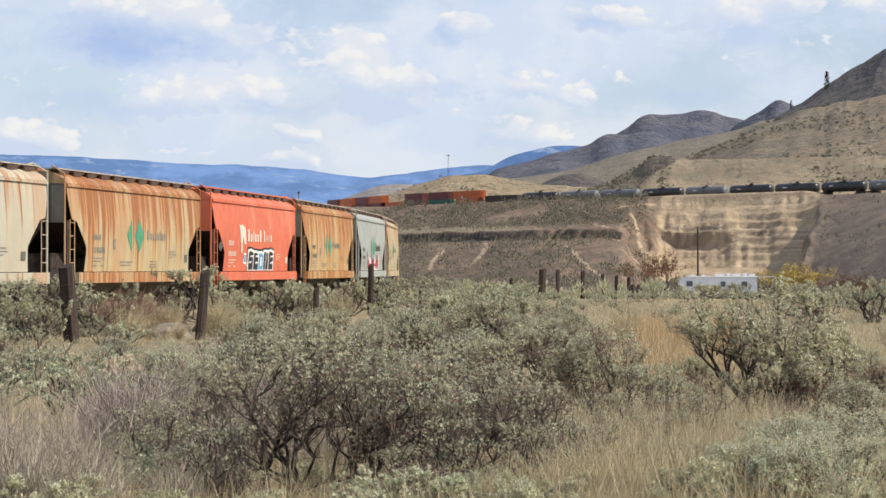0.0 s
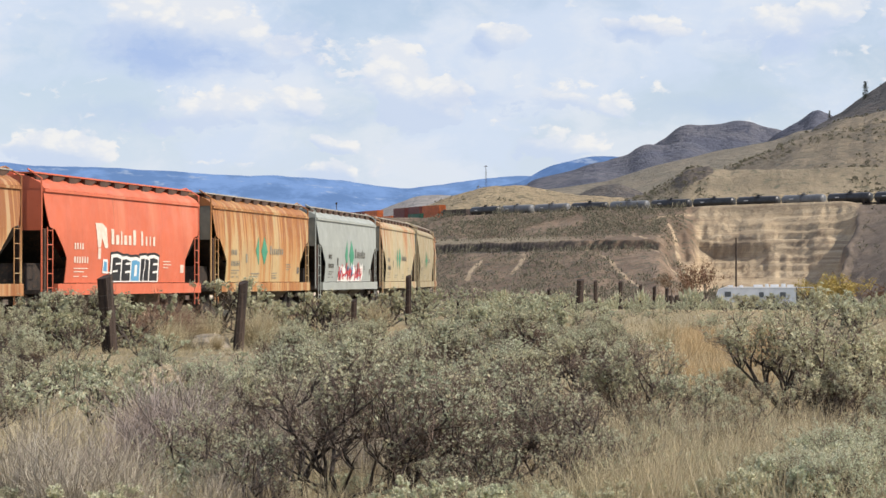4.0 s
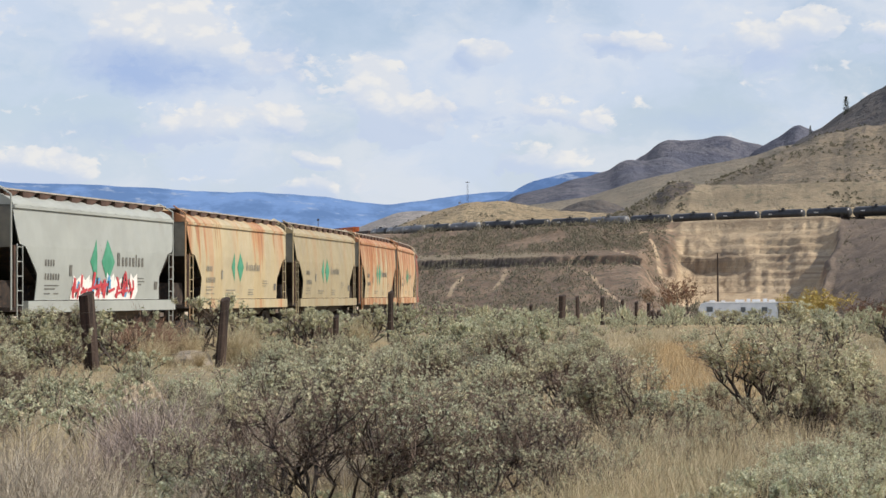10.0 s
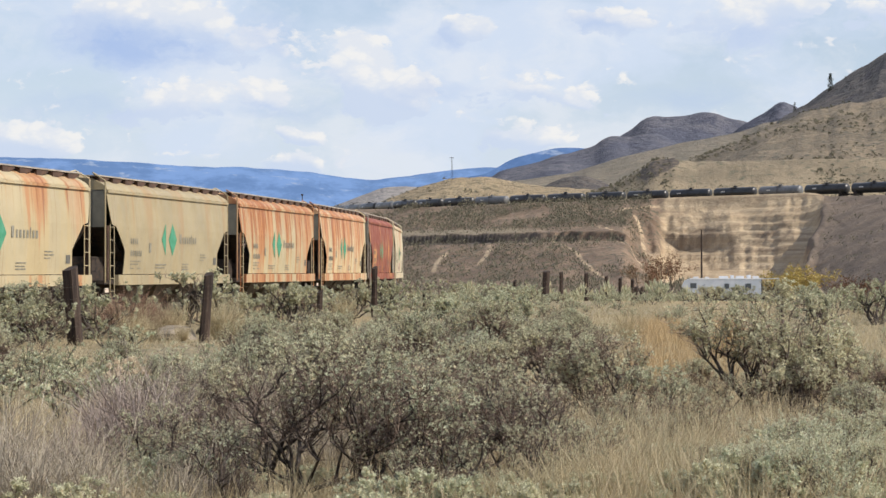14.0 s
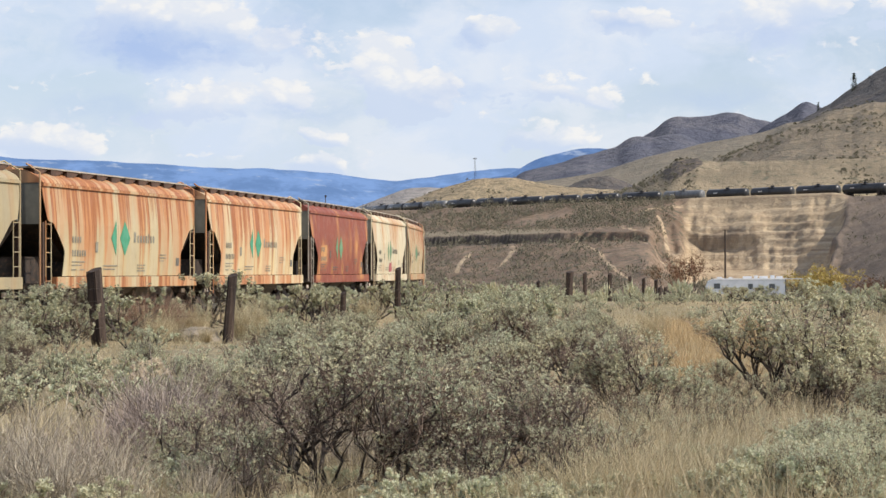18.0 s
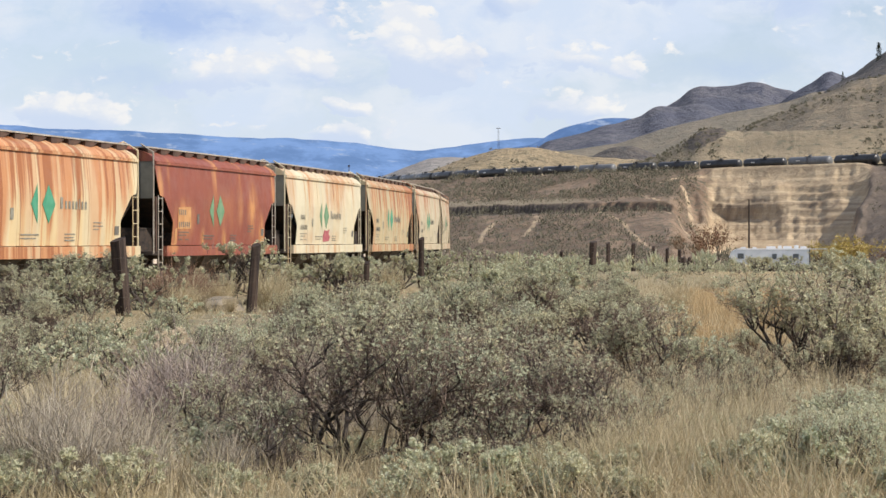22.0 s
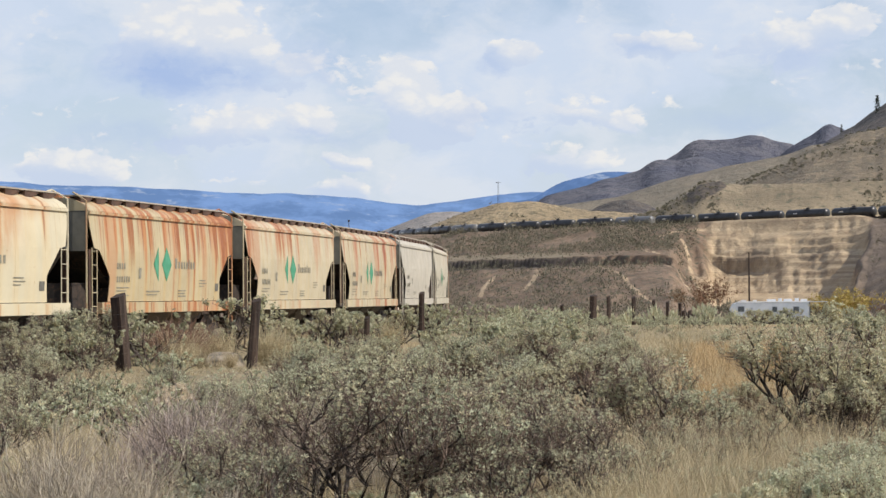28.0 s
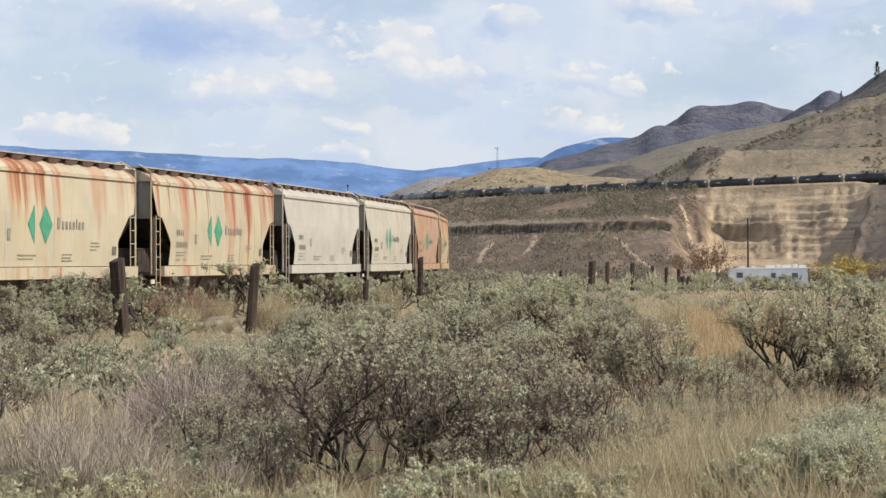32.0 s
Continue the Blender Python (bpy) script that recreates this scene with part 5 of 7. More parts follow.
# degrees right of straight ahead, distance, height, radius, lean
POSTS = ((-9.24, 48.5, 1.66, 0.138, -4.2), (-6.10, 50.0, 1.52, 0.105, 4.5), (-3.2, 69.2, 1.0, 0.09, 1.0), (-1.82, 79.3, 1.72, 0.105, 0.6), (-0.56, 89, 0.75, 0.07, 0), (1.72, 110, 1.05, 0.09, 0),
         (2.47, 119, 1.55, 0.19, 3.0), (2.88, 126, 1.6, 0.11, 0), (3.51, 137.5, 1.7, 0.13, 0), (4.01, 147.6, 1.7, 0.11, 0), (4.35, 155, 1.85, 0.12, 1), (4.67, 164, 1.9, 0.13, 0),
         (4.78, 170, 1.5, 0.16, -3), (4.86, 174, 1.6, 0.12, 5), (4.93, 178, 1.5, 0.12, 8))
TOPS = []
for i, (a, d, h, r, lean) in enumerate(POSTS):
    x = math.tan(radians(a)) * d
    fence_post(x, d, h, r, lean, 0.5 * math.sin(i * 2.1), i == 0, i + 1)
    TOPS.append((x, d, ground_z(x, d), h, lean))


def fence_wires():
    far = [(-11.5, 39.0, ground_z(-11.5, 39.0), 1.5, 0)] + [p for p in TOPS if p[3] > 1.2]
    for level in (0.42, 0.72, 1.00, 1.26):
        for (x0, y0, z0, h0, l0), (x1, y1, z1, h1, l1) in zip(far, far[1:]):
            pts = []
            for k in range(9):
                t = k / 8
                sag = 0.10 * (1 - (2 * t - 1) ** 2)
                s0, s1 = math.tan(radians(l0)) * level, math.tan(radians(l1)) * level
                pts.append(((x0 + s0) * (1 - t) + (x1 + s1) * t + 0.1, y0 * (1 - t) + y1 * t - 0.12, (z0 + level) * (1 - t) + (z1 + level) * t - sag))
            bm = bmesh.new()
            strip(bm, [[(p[0] + 0.0032 * math.cos(a), p[1], p[2] + 0.0032 * math.sin(a)) for a in (0.5, 2.6, 4.7, 6.78)] for p in pts])
            me = bpy.data.meshes.new("fence_wire")
            bm.to_mesh(me), bm.free()
            me.materials.append(WIRE)
            tagged(new("fence_wire", me), "slack strand of rusty fence wire", "wire", "strands of the wire fence")


fence_wires()


def utility_pole(name, x, y, z0, height, r, label, arm=True):
    pole = thing(name, label, "pole")
    pole.location = (x, y, z0)
    bm = bmesh.new()
    rod(bm, (0, 0, -0.3), (0, 0, height), r, r * 0.65, 8)
    part("shaft", bm, POST_WOOD, pole)
    if arm:
        part("crossarm", boxes((-1.1, 1.1, -0.06, 0.06, height - 0.7, height - 0.55)), POST_WOOD, pole)
        for a in (-1.0, -0.5, 0.5, 1.0):
            bm = bmesh.new()
            rod(bm, (a, 0, height - 0.55), (a, 0, height - 0.35), 0.045, 0.03, 6)
            part("insulator", bm, STEEL_DARK, pole)
    return pole


def at(a, d):
    return math.tan(radians(a)) * d, d


px, py = at(6.39, 330)
utility_pole("utility_pole", px, py, ground_z(px, py), 10.5, 0.16, "tall wooden utility pole by the trailer", arm=False)
px, py = at(0.13, 930)
mast = thing("radio_mast", "thin lattice mast on the grassy knoll", "mast")
mast.location = (px, py, 37)
bm = bmesh.new()
for a in range(3):
    c, s = 0.45 * math.cos(a * 2.09), 0.45 * math.sin(a * 2.09)
    rod(bm, (c, s, 0), (c * 0.4, s * 0.4, 11.2), 0.09, 0.07, 4)
part("shaft", bm, STEEL_DARK, mast)
part("antenna_arm", boxes((-0.9, 0.9, -0.06, 0.06, 10.6, 10.8)), STEEL_DARK, mast)
# signal head beyond the near line
px, py = at(-3.63, 122)
sig = thing("signal_mast", "slim dark signal mast beyond the hopper train", "signal")
sig.location = (px, py, ground_z(px, py))
bm = bmesh.new()
rod(bm, (0, 0, 0), (0, 0, 5.75), 0.022, 0.018, 8)
part("shaft", bm, STEEL_DARK, sig)
part("signal_head", boxes((-0.05, 0.05, -0.05, 0.05, 5.66, 5.76)), STEEL_DARK, sig)


def boulder(a, d, r, label):
    x, y = at(a, d)
    bm = bmesh.new()
    bmesh.ops.create_icosphere(bm, subdivisions=3, radius=r)
    for v in bm.verts:
        k = 1 + 0.28 * noise.noise(v.co * 2.2 / r * 0.5 + Vector((a, d, 0))) + 0.08 * noise.noise(v.co * 7 / r)
        v.co = Vector((v.co.x * 1.15, v.co.y, v.co.z * 0.75)) * k
    me = bpy.data.meshes.new("boulder")
    bm.to_mesh(me), bm.free()
    me.materials.append(material("pale_stone", blotchy((0.22, 0.185, 0.14), (0.32, 0.27, 0.205), 3.0, (0.14, 0.115, 0.085), 14), 0.9, bump=0.5, bump_scale=12))
    ob = new("boulder", me)
    ob.location = (x, y, ground_z(x, y) - 0.18 * r)
    tagged(ob, label, "rock")


boulder(-6.85, 52.0, 0.52, "pale rounded boulder in dry grass by the fence")
boulder(-7.35, 52.5, 0.24, "small pale boulder near the ballast")


def travel_trailer():
    """A white caravan with a fifth-wheel nose, standing in the low ground."""
    x, y = at(6.92, 232)
    white = material("trailer_white", blotchy((0.42, 0.46, 0.51), (0.52, 0.55, 0.59), 0.8), 0.3)
    grey = material("trailer_grey_stripe", (0.28, 0.32, 0.37), 0.5)
    roof = material("trailer_roof_white", blotchy((0.70, 0.71, 0.72), (0.80, 0.80, 0.80), 1.2), 0.4)
    dark = material("trailer_window_and_shade", (0.07, 0.08, 0.09), 0.15)
    t = thing("travel_trailer", "white travel trailer with roof vents and an awning", "trailer")
    t.matrix_world = pose(x, y, ground_z(x, y), 0, 0, -4)
    body = part("body", slab(((-3.75, 1.7), (-4.15, 2.25), (-3.9, 2.85), (-3.4, 3.05), (3.75, 3.10), (3.8, 0.75), (-2.2, 0.75), (-2.5, 1.6)), -1.2, 1.2), white, t)
    part("stripe", boxes((-2.4, 3.79, -1.206, -1.2, 0.95, 1.25)), grey, t)
    part("roof_edge", boxes((-3.4, 3.82, -1.225, -1.19, 3.0, 3.12)), roof, t, "bright white roof edge")
    for x0, x1, z0, z1 in ((-3.35, -2.75, 2.10, 2.60), (0.1, 0.55, 2.05, 2.55), (2.2, 2.75, 1.95, 2.55)):
        window = part("window", boxes((x0, x1, -1.215, -1.19, z0, z1)), dark, t)
        part("window_frame", boxes((x0 - 0.04, x1 + 0.04, -1.209, -1.19, z0 - 0.04, z1 + 0.04)), grey, window)
    # swoosh on the side
    bm = bmesh.new()
    strip(bm, [[(-1.9 + 0.45 * math.cos(a) * k, -1.206, 1.75 + 0.75 * math.sin(a) * k) for k in (1.0, 0.86)] for a in (1.5, 1.9, 2.3, 2.7, 3.1)])
    bmesh.ops.solidify(bm, geom=bm.faces[:], thickness=0.004)
    part("side_graphic", bm, grey, t)
    part("door", boxes((1.2, 1.85, -1.22, -1.2, 0.85, 2.75)), white, t)
    # rear wall takes the window dark: its shade is put into the colour
    part("end_cap", boxes((3.802, 3.88, -1.15, 1.15, 0.8, 3.0)), dark, t, "rear wall coloured dark for its shade")
    for x0, w, h in ((-3.0, 0.5, 0.16), (-1.8, 0.35, 0.14), (-0.4, 0.9, 0.22), (0.75, 0.35, 0.30), (1.3, 0.8, 0.24), (2.4, 0.4, 0.32), (3.0, 0.6, 0.22)):
        part("roof_vent", boxes((x0, x0 + w, -0.3, 0.3, 3.09, 3.10 + h)), roof, t)
    part("awning", boxes((3.78, 5.6, -1.2, 0.8, 3.02, 3.09)), white, t, "pale flat awning")
    for yy in (-1.1, 0.7):
        part("awning_post", boxes((5.5, 5.56, yy, yy + 0.05, 0.0, 3.03)), grey, t)
    for xx in (0.5, 1.4):
        for s in (-1, 1):
            bm = bmesh.new()
            rod(bm, (xx, s * 1.05, 0.36), (xx, s * 1.22, 0.36), 0.36, 0.36, 14)
            part("tyre", bm, STEEL_DARK, t)
    part("leg", boxes((-3.3, -3.2, -0.8, -0.7, 0, 1.72), (-3.3, -3.2, 0.7, 0.8, 0, 1.72)), STEEL_DARK, t)


travel_trailer()


# ---------------------------------------------------------------- plants
def leaf_mesh(name, centres, ways, length, width, rnd, mat, droop=0.0):
    """Many small pointed leaves, joined."""
    n = len(centres)
    c, d = np.array(centres), np.array(ways)
    d = d / np.maximum(np.linalg.norm(d, axis=1, keepdims=True), 1e-6)
    side = np.cross(d, rnd.normal(size=(n, 3)))
    side = side / np.maximum(np.linalg.norm(side, axis=1, keepdims=True), 1e-6)
    ln = length * rnd.uniform(0.6, 1.3, (n, 1))
    wd = width * rnd.uniform(0.7, 1.3, (n, 1))
    v = np.stack([c - side * wd, c + side * wd, c + d * ln], 1).reshape(-1, 3)
    return v, np.arange(n * 3).reshape(n, 3)


def mesh_of(name, verts, faces, mat):
    me = bpy.data.meshes.new(name)
    me.vertices.add(len(verts)), me.loops.add(faces.size), me.polygons.add(len(faces))
    me.vertices.foreach_set("co", np.asarray(verts, np.float32).ravel())
    me.loops.foreach_set("vertex_index", faces.ravel().astype(np.int32))
    me.polygons.foreach_set("loop_start", np.arange(0, faces.size, faces.shape[1], dtype=np.int32))
    me.update(calc_edges=True)
    me.materials.append(mat)
    tri = faces if faces.shape[1] == 3 else np.concatenate([faces[:, :3], faces[:, [0, 2, 3]]])
    ARRAYS[me.name] = (np.asarray(verts, float), tri, mat)
    return me


ARRAYS, BULK = {}, []


def add_bulk(meshes, x, y, turn, size):
    """A bush among those too many to count: kept for one joined mesh."""
    c, s = math.cos(radians(turn)) * size, math.sin(radians(turn)) * size
    z = ground_z(x, y)
    for me in meshes:
        v, f, mat = ARRAYS[me.name]
        BULK.append((np.stack([v[:, 0] * c - v[:, 1] * s + x, v[:, 0] * s + v[:, 1] * c + y, v[:, 2] * size + z], 1), f, mat))


def join_bulk(name, label):
    mats = []
    vs, fs, ms, base = [], [], [], 0
    for v, f, mat in BULK:
        if mat not in mats:
            mats.append(mat)
        vs.append(v), fs.append(f + base), ms.append(np.full(len(f), mats.index(mat), dtype=np.int32))
        base += len(v)
    me = mesh_of(name, np.concatenate(vs), np.concatenate(fs), mats[0])
    for mat in mats[1:]:
        me.materials.append(mat)
    me.polygons.foreach_set("material_index", np.concatenate(ms))
    tagged(new(name, me), label, "brush", kind="stuff")


SAGE_LEAF = per_island(((0.31, 0.335, 0.22), (0.67, 0.68, 0.495), (0.62, 0.55, 0.36)), 0.85, 0.36, "sage_leaf")
SAGE_PALE = per_island(((0.42, 0.45, 0.305), (0.75, 0.77, 0.57), (0.64, 0.57, 0.385)), 0.85, 0.36, "pale_sage_leaf")
SAGE_WOOD = material("sage_wood", blotchy((0.022, 0.017, 0.014), (0.06, 0.047, 0.039), 7.0, (0.17, 0.14, 0.12), 26), 0.95)
TWIG_BROWN = per_island(((0.045, 0.031, 0.025), (0.36, 0.27, 0.215), (0.22, 0.155, 0.115)), 0.9, 0.04, "brown_sage_twigs")
TWIG_GREY = per_island(((0.21, 0.175, 0.14), (0.74, 0.665, 0.54), (0.46, 0.395, 0.285)), 0.9, 0.15, "grey_dead_twigs")
TWIG_RUSSET = per_island(((0.16, 0.085, 0.055), (0.52, 0.35, 0.255), (0.34, 0.21, 0.14)), 0.9, 0.15, "russet_dead_twigs")
TWIG_MAUVE = per_island(((0.16, 0.125, 0.11), (0.60, 0.52, 0.47), (0.38, 0.30, 0.25)), 0.9, 0.15, "mauve_dead_twigs")
STRAW = per_island(((0.42, 0.33, 0.195), (0.80, 0.69, 0.48), (0.44, 0.39, 0.24)), 0.7, 0.35, "straw_blade")


class Twigs:
    """Tubes gathered into one mesh."""

    def __init__(self):
        self.v, self.f, self.thin = [], [], None

    def tube(self, pts, radii, sides=4):
        base = len(self.v)
        for p, r in zip(pts, radii):
            for i in range(sides):
                a = 2 * math.pi * i / sides
                self.v.append((p[0] + r * math.cos(a), p[1] + r * math.sin(a), p[2] + 0.3 * r * math.sin(2 * a)))
        for k in range(len(pts) - 1):
            for i in range(sides):
                j = (i + 1) % sides
                self.f.append((base + k * sides + i, base + k * sides + j, base + (k + 1) * sides + j, base + (k + 1) * sides + i))

    def limb(self, pts, r0, sides=7):
        """A thick crooked limb, round whichever way it leans."""
        base = len(self.v)
        pts = [Vector(p) for p in pts]
        side = Vector((0.3, 1.0, 0.2))
        for k, p in enumerate(pts):
            d = (pts[min(k + 1, len(pts) - 1)] - pts[max(k - 1, 0)]).normalized()
            u = d.cross(side).normalized()
            w = d.cross(u)
            r = r0 * (1 - 0.65 * k / (len(pts) - 1))
            for i in range(sides):
                a = 2 * math.pi * i / sides
                self.v.append(tuple(p + (u * math.cos(a) + w * math.sin(a)) * r))
        for k in range(len(pts) - 1):
            for i in range(sides):
                j = (i + 1) % sides
                self.f.append((base + k * sides + i, base + k * sides + j, base + (k + 1) * sides + j, base + (k + 1) * sides + i))

    def ribbon(self, pts, r, rnd):
        """A thin twig, one strip wide."""
        base = len(self.v)
        a = rnd.uniform(0, 2 * math.pi)
        for k, p in enumerate(pts):
            w = r * (1 - 0.6 * k / (len(pts) - 1))
            for s in (-1, 1):
                self.v.append((p[0] + s * w * math.cos(a), p[1] + s * w * math.sin(a), p[2] + 0.2 * s * w))
        for k in range(len(pts) - 1):
            self.f.append((base + 2 * k, base + 2 * k + 1, base + 2 * k + 3, base + 2 * k + 2))

    def mesh(self, name, mat):
        return mesh_of(name, np.array(self.v), np.array(self.f), mat)


def grow(rnd, start, way, length, r, level, twigs, tips, wild, sides, levels):
    """One crooked branch, its forks and the tips that bear leaves."""
    last = level >= levels
    n = 2 if last else (3 if level == 2 or levels == 2 else 4)
    p = np.array(start, float)
    d = np.array(way, float)
    pts, rad = [p.copy()], [r]
    for k in range(n):
        d = d + rnd.normal(size=3) * wild + np.array([0, 0, 0.10 * level])
        d = d / np.linalg.norm(d)
        p = p + d * length / n
        pts.append(p.copy())
        rad.append(r * (1 - 0.6 * (k + 1) / n))
        if not last and k >= 1:
            for _ in range(2 if level else 1 + int(rnd.rand() < 0.6)):
                e = d + rnd.normal(size=3) * 0.62
                e[2] = abs(e[2]) * 0.8 + 0.12
                e = e / np.linalg.norm(e)
                grow(rnd, p, e, length * rnd.uniform(0.45, 0.72), r * (1 - 0.6 * (k + 1) / n) * 0.68, level + 1, twigs, tips, wild * 1.1, max(3, sides - 1), levels)
    if last:
        (twigs.thin or twigs).ribbon(pts, max(r, 0.0020), rnd)
    else:
        twigs.tube(pts, rad, sides)
    if level >= levels - 1:
        for q, w in zip(pts[1:], np.diff(np.array(pts), axis=0)):
            tips.append((q, w))


def fork(rnd, p, d, length, r, level, levels, wood, thin, nodes, wild, droop):
    """A crooked sage limb, its side shoots and the two limbs at its end; nodes gather the places that bear leaves."""
    n = 4 if level < 2 else 3
    last = level >= levels
    pts = [p]
    for k in range(n):
        d = d + rnd.normal(size=3) * wild + np.array([0, 0, 0.13 * level - droop * (level == 0)])
        d = d / math.sqrt(d @ d)
        p = p + d * (length / n) * rnd.uniform(0.8, 1.2)
        pts.append(p)
        if last or level == levels - 1:
            nodes.append((p, d))
        if not last and k >= 1 and rnd.rand() < (0.62 if level == 0 else 0.85):
            e = d + rnd.normal(size=3) * 0.75
            e[2] = abs(e[2]) * 0.7 + 0.1
            e = e / math.sqrt(e @ e)
            fork(rnd, p, e, length * rnd.uniform(0.50, 0.78), r * (1 - 0.5 * k / n) * 0.60, level + 1, levels, wood, thin, nodes, wild * 1.05, droop)
    if not last:
        for _ in range(2):
            e = d + rnd.normal(size=3) * 0.48
            e = e / math.sqrt(e @ e)
            fork(rnd, p, e, length * rnd.uniform(0.50, 0.75), r * 0.50, level + 1, levels, wood, thin, nodes, wild * 1.05, droop)
    if level >= min(3, levels):
        thin.ribbon(pts, max(r, 0.0022), rnd)
    else:
        wood.limb(pts, r, (6, 4, 3)[level])


def rosettes(rnd, at_, way_, leaf, wide, petals):
    """Little whorls of leaves that share their base."""
    n = len(at_)
    way_ = way_ / np.linalg.norm(way_, axis=1, keepdims=True)
    u = np.cross(way_, rnd.normal(size=(n, 3)))
    u = u / np.linalg.norm(u, axis=1, keepdims=True)
    w = np.cross(way_, u)
    size = rnd.uniform(0.65, 1.25, (n, 1))
    vs, fs = [at_], []
    for k in range(petals):
        a = 2 * math.pi * k / petals + rnd.uniform(-0.5, 0.5, (n, 1))
        out = u * np.cos(a) + w * np.sin(a)
        d = out * rnd.uniform(0.45, 1.1, (n, 1)) + way_ * rnd.uniform(0.35, 1.1, (n, 1))
        d = d / np.linalg.norm(d, axis=1, keepdims=True)
        side = np.cross(d, way_ + rnd.normal(size=(n, 3)) * 0.35)
        side = side / np.linalg.norm(side, axis=1, keepdims=True)
        ln = leaf * size * rnd.uniform(0.7, 1.2, (n, 1))
        mid = at_ + d * ln * 0.68
        vs += [mid - side * wide * size, at_ + d * ln, mid + side * wide * size]
        b = n * (1 + 3 * k) + np.arange(n)
        fs.append(np.stack([np.arange(n), b, b + n, b + 2 * n], 1))
    return np.concatenate(vs), np.concatenate(fs)


def sage_bush(seed, height, spread, whorls, leaf=0.024, wide=0.0049, petals=6, levels=3, stems=5, bare=0.35, mat=None, thick=1.0, out=0.75, dead=1200, lean=0.0, droop=0.0, twig=0.0024, shell=0.65):
    """A sagebrush: a few dark crooked limbs that fork to fine twigs, tufts of grey-green leaves at their ends, dead twigs inside."""
    rnd = np.random.RandomState(seed)
    wood, thin, nodes = Twigs(), Twigs(), []
    for i in range(stems):
        a = 2 * math.pi * (i + 0.8 * rnd.rand()) / stems
        o = out * rnd.uniform(0.45, 1.15)
        way = np.array([math.cos(a) * o + lean, math.sin(a) * o, 1.0])
        fork(rnd, np.array([0.05 * math.cos(a), 0.05 * math.sin(a), -0.06]), way / np.linalg.norm(way), 0.5 * rnd.uniform(0.8, 1.2), rnd.uniform(0.024, 0.042) * thick, 0, levels, wood, thin, nodes, 0.30, droop)
    at_, way_ = np.array([n[0] for n in nodes]), np.array([n[1] for n in nodes])
    mid = np.median(at_[:, :2], axis=0) * 0.0
    k = height / np.percentile(at_[:, 2], 98.5)
    q = spread / np.percentile(np.hypot(*(at_[:, :2] - mid).T), 90)
    fit = np.array([q, q, k])
    at_, tv, fv = at_ * fit, np.array(wood.v) * fit, np.array(thin.v) * fit
    for part_ in (at_, tv, fv):
        top = part_[:, 2] - 0.85 * height
        part_[:, 2] -= np.maximum(top, 0.0) * 0.6
    # leaves keep to the outer and upper shell, in patches
    patch = np.sin(at_[:, 0] * 9 / spread + seed) * np.sin(at_[:, 1] * 7 / spread) + np.sin(at_[:, 2] * 11 / height + 2 * seed)
    score = 1.25 * at_[:, 2] / height + shell * np.hypot(at_[:, 0], at_[:, 1]) / spread + 0.30 * patch + 0.25 * rnd.rand(len(at_))
    keep = np.nonzero(score > np.quantile(score, bare))[0]
    keep = keep[rnd.rand(len(keep)) < 0.45]
    whorls = int(whorls * 1.6)
    pick = keep[rnd.randint(0, len(keep), whorls)]
    rise = way_[pick] + np.array([0, 0, 0.45]) + rnd.normal(size=(whorls, 3)) * 0.35
    c = at_[pick] + rise * rnd.uniform(-0.2, 1.0, (whorls, 1)) * 0.065 * height + rnd.normal(size=(whorls, 3)) * 0.008
    lv, lf = rosettes(rnd, c, rise, leaf, wide, petals)
    src = np.concatenate([tv, fv])[rnd.randint(0, len(tv) + len(fv), dead)]
    src = src[src[:, 2] > 0.10 * height]
    n = len(src)
    way = np.stack([src[:, 0] / spread * 0.7, src[:, 1] / spread * 0.7, np.full(n, 0.6)], 1) + rnd.normal(size=(n, 3)) * 0.55
    bv, bf = leaf_mesh("shoots", src, way, 0.15 * height, twig, rnd, None)
    ff = np.array(thin.f)
    ff = np.concatenate([ff[:, :3], ff[:, [0, 2, 3]]])
    return (mesh_of("branches", tv, np.array(wood.f), SAGE_WOOD), mesh_of("foliage", lv, lf, mat or SAGE_LEAF),
            mesh_of("side_shoots", np.concatenate([bv, fv]), np.concatenate([bf, ff + len(bv)]), TWIG_BROWN))


def twig_bush(seed, height, spread, count, mat=None):
    """A leafless grey broom: a dark rootstock and many thin stems, bent outwards."""
    rnd = np.random.RandomState(seed)
    t, root = Twigs(), Twigs()
    root.tube([(0, 0, -0.05), (0.02, 0.01, 0.05), (0.05, -0.02, 0.14 * height), (0.10, 0.03, 0.24 * height)], [0.05, 0.042, 0.025, 0.008], 7)
    for i in range(count):
        a, o = rnd.uniform(0, 2 * math.pi), rnd.uniform(0, 1) ** 0.6
        h = height * rnd.uniform(0.35, 1.0) * (1.1 - 0.35 * o)
        p0 = np.array([0.25 * spread * o * math.cos(a), 0.25 * spread * o * math.sin(a), 0.02 * rnd.rand()])
        p1 = np.array([0.6 * spread * o * math.cos(a), 0.6 * spread * o * math.sin(a), h * 0.6]) + rnd.normal(size=3) * 0.06
        p2 = np.array([1.05 * spread * o * math.cos(a), 1.05 * spread * o * math.sin(a), h]) + rnd.normal(size=3) * 0.10
        t.ribbon([p0, p1, p2], 0.0042, rnd)
        for _ in range(4):
            q = p0 + (p1 - p0) * rnd.uniform(0.5, 1.0) if rnd.rand() < 0.4 else p1 + (p2 - p1) * rnd.rand()
            t.ribbon([q, q + (p2 - p1) * 0.35 + rnd.normal(size=3) * 0.07], 0.0026, rnd)
    return root.mesh("rootstock", SAGE_WOOD), t.mesh("stems", mat or TWIG_GREY)


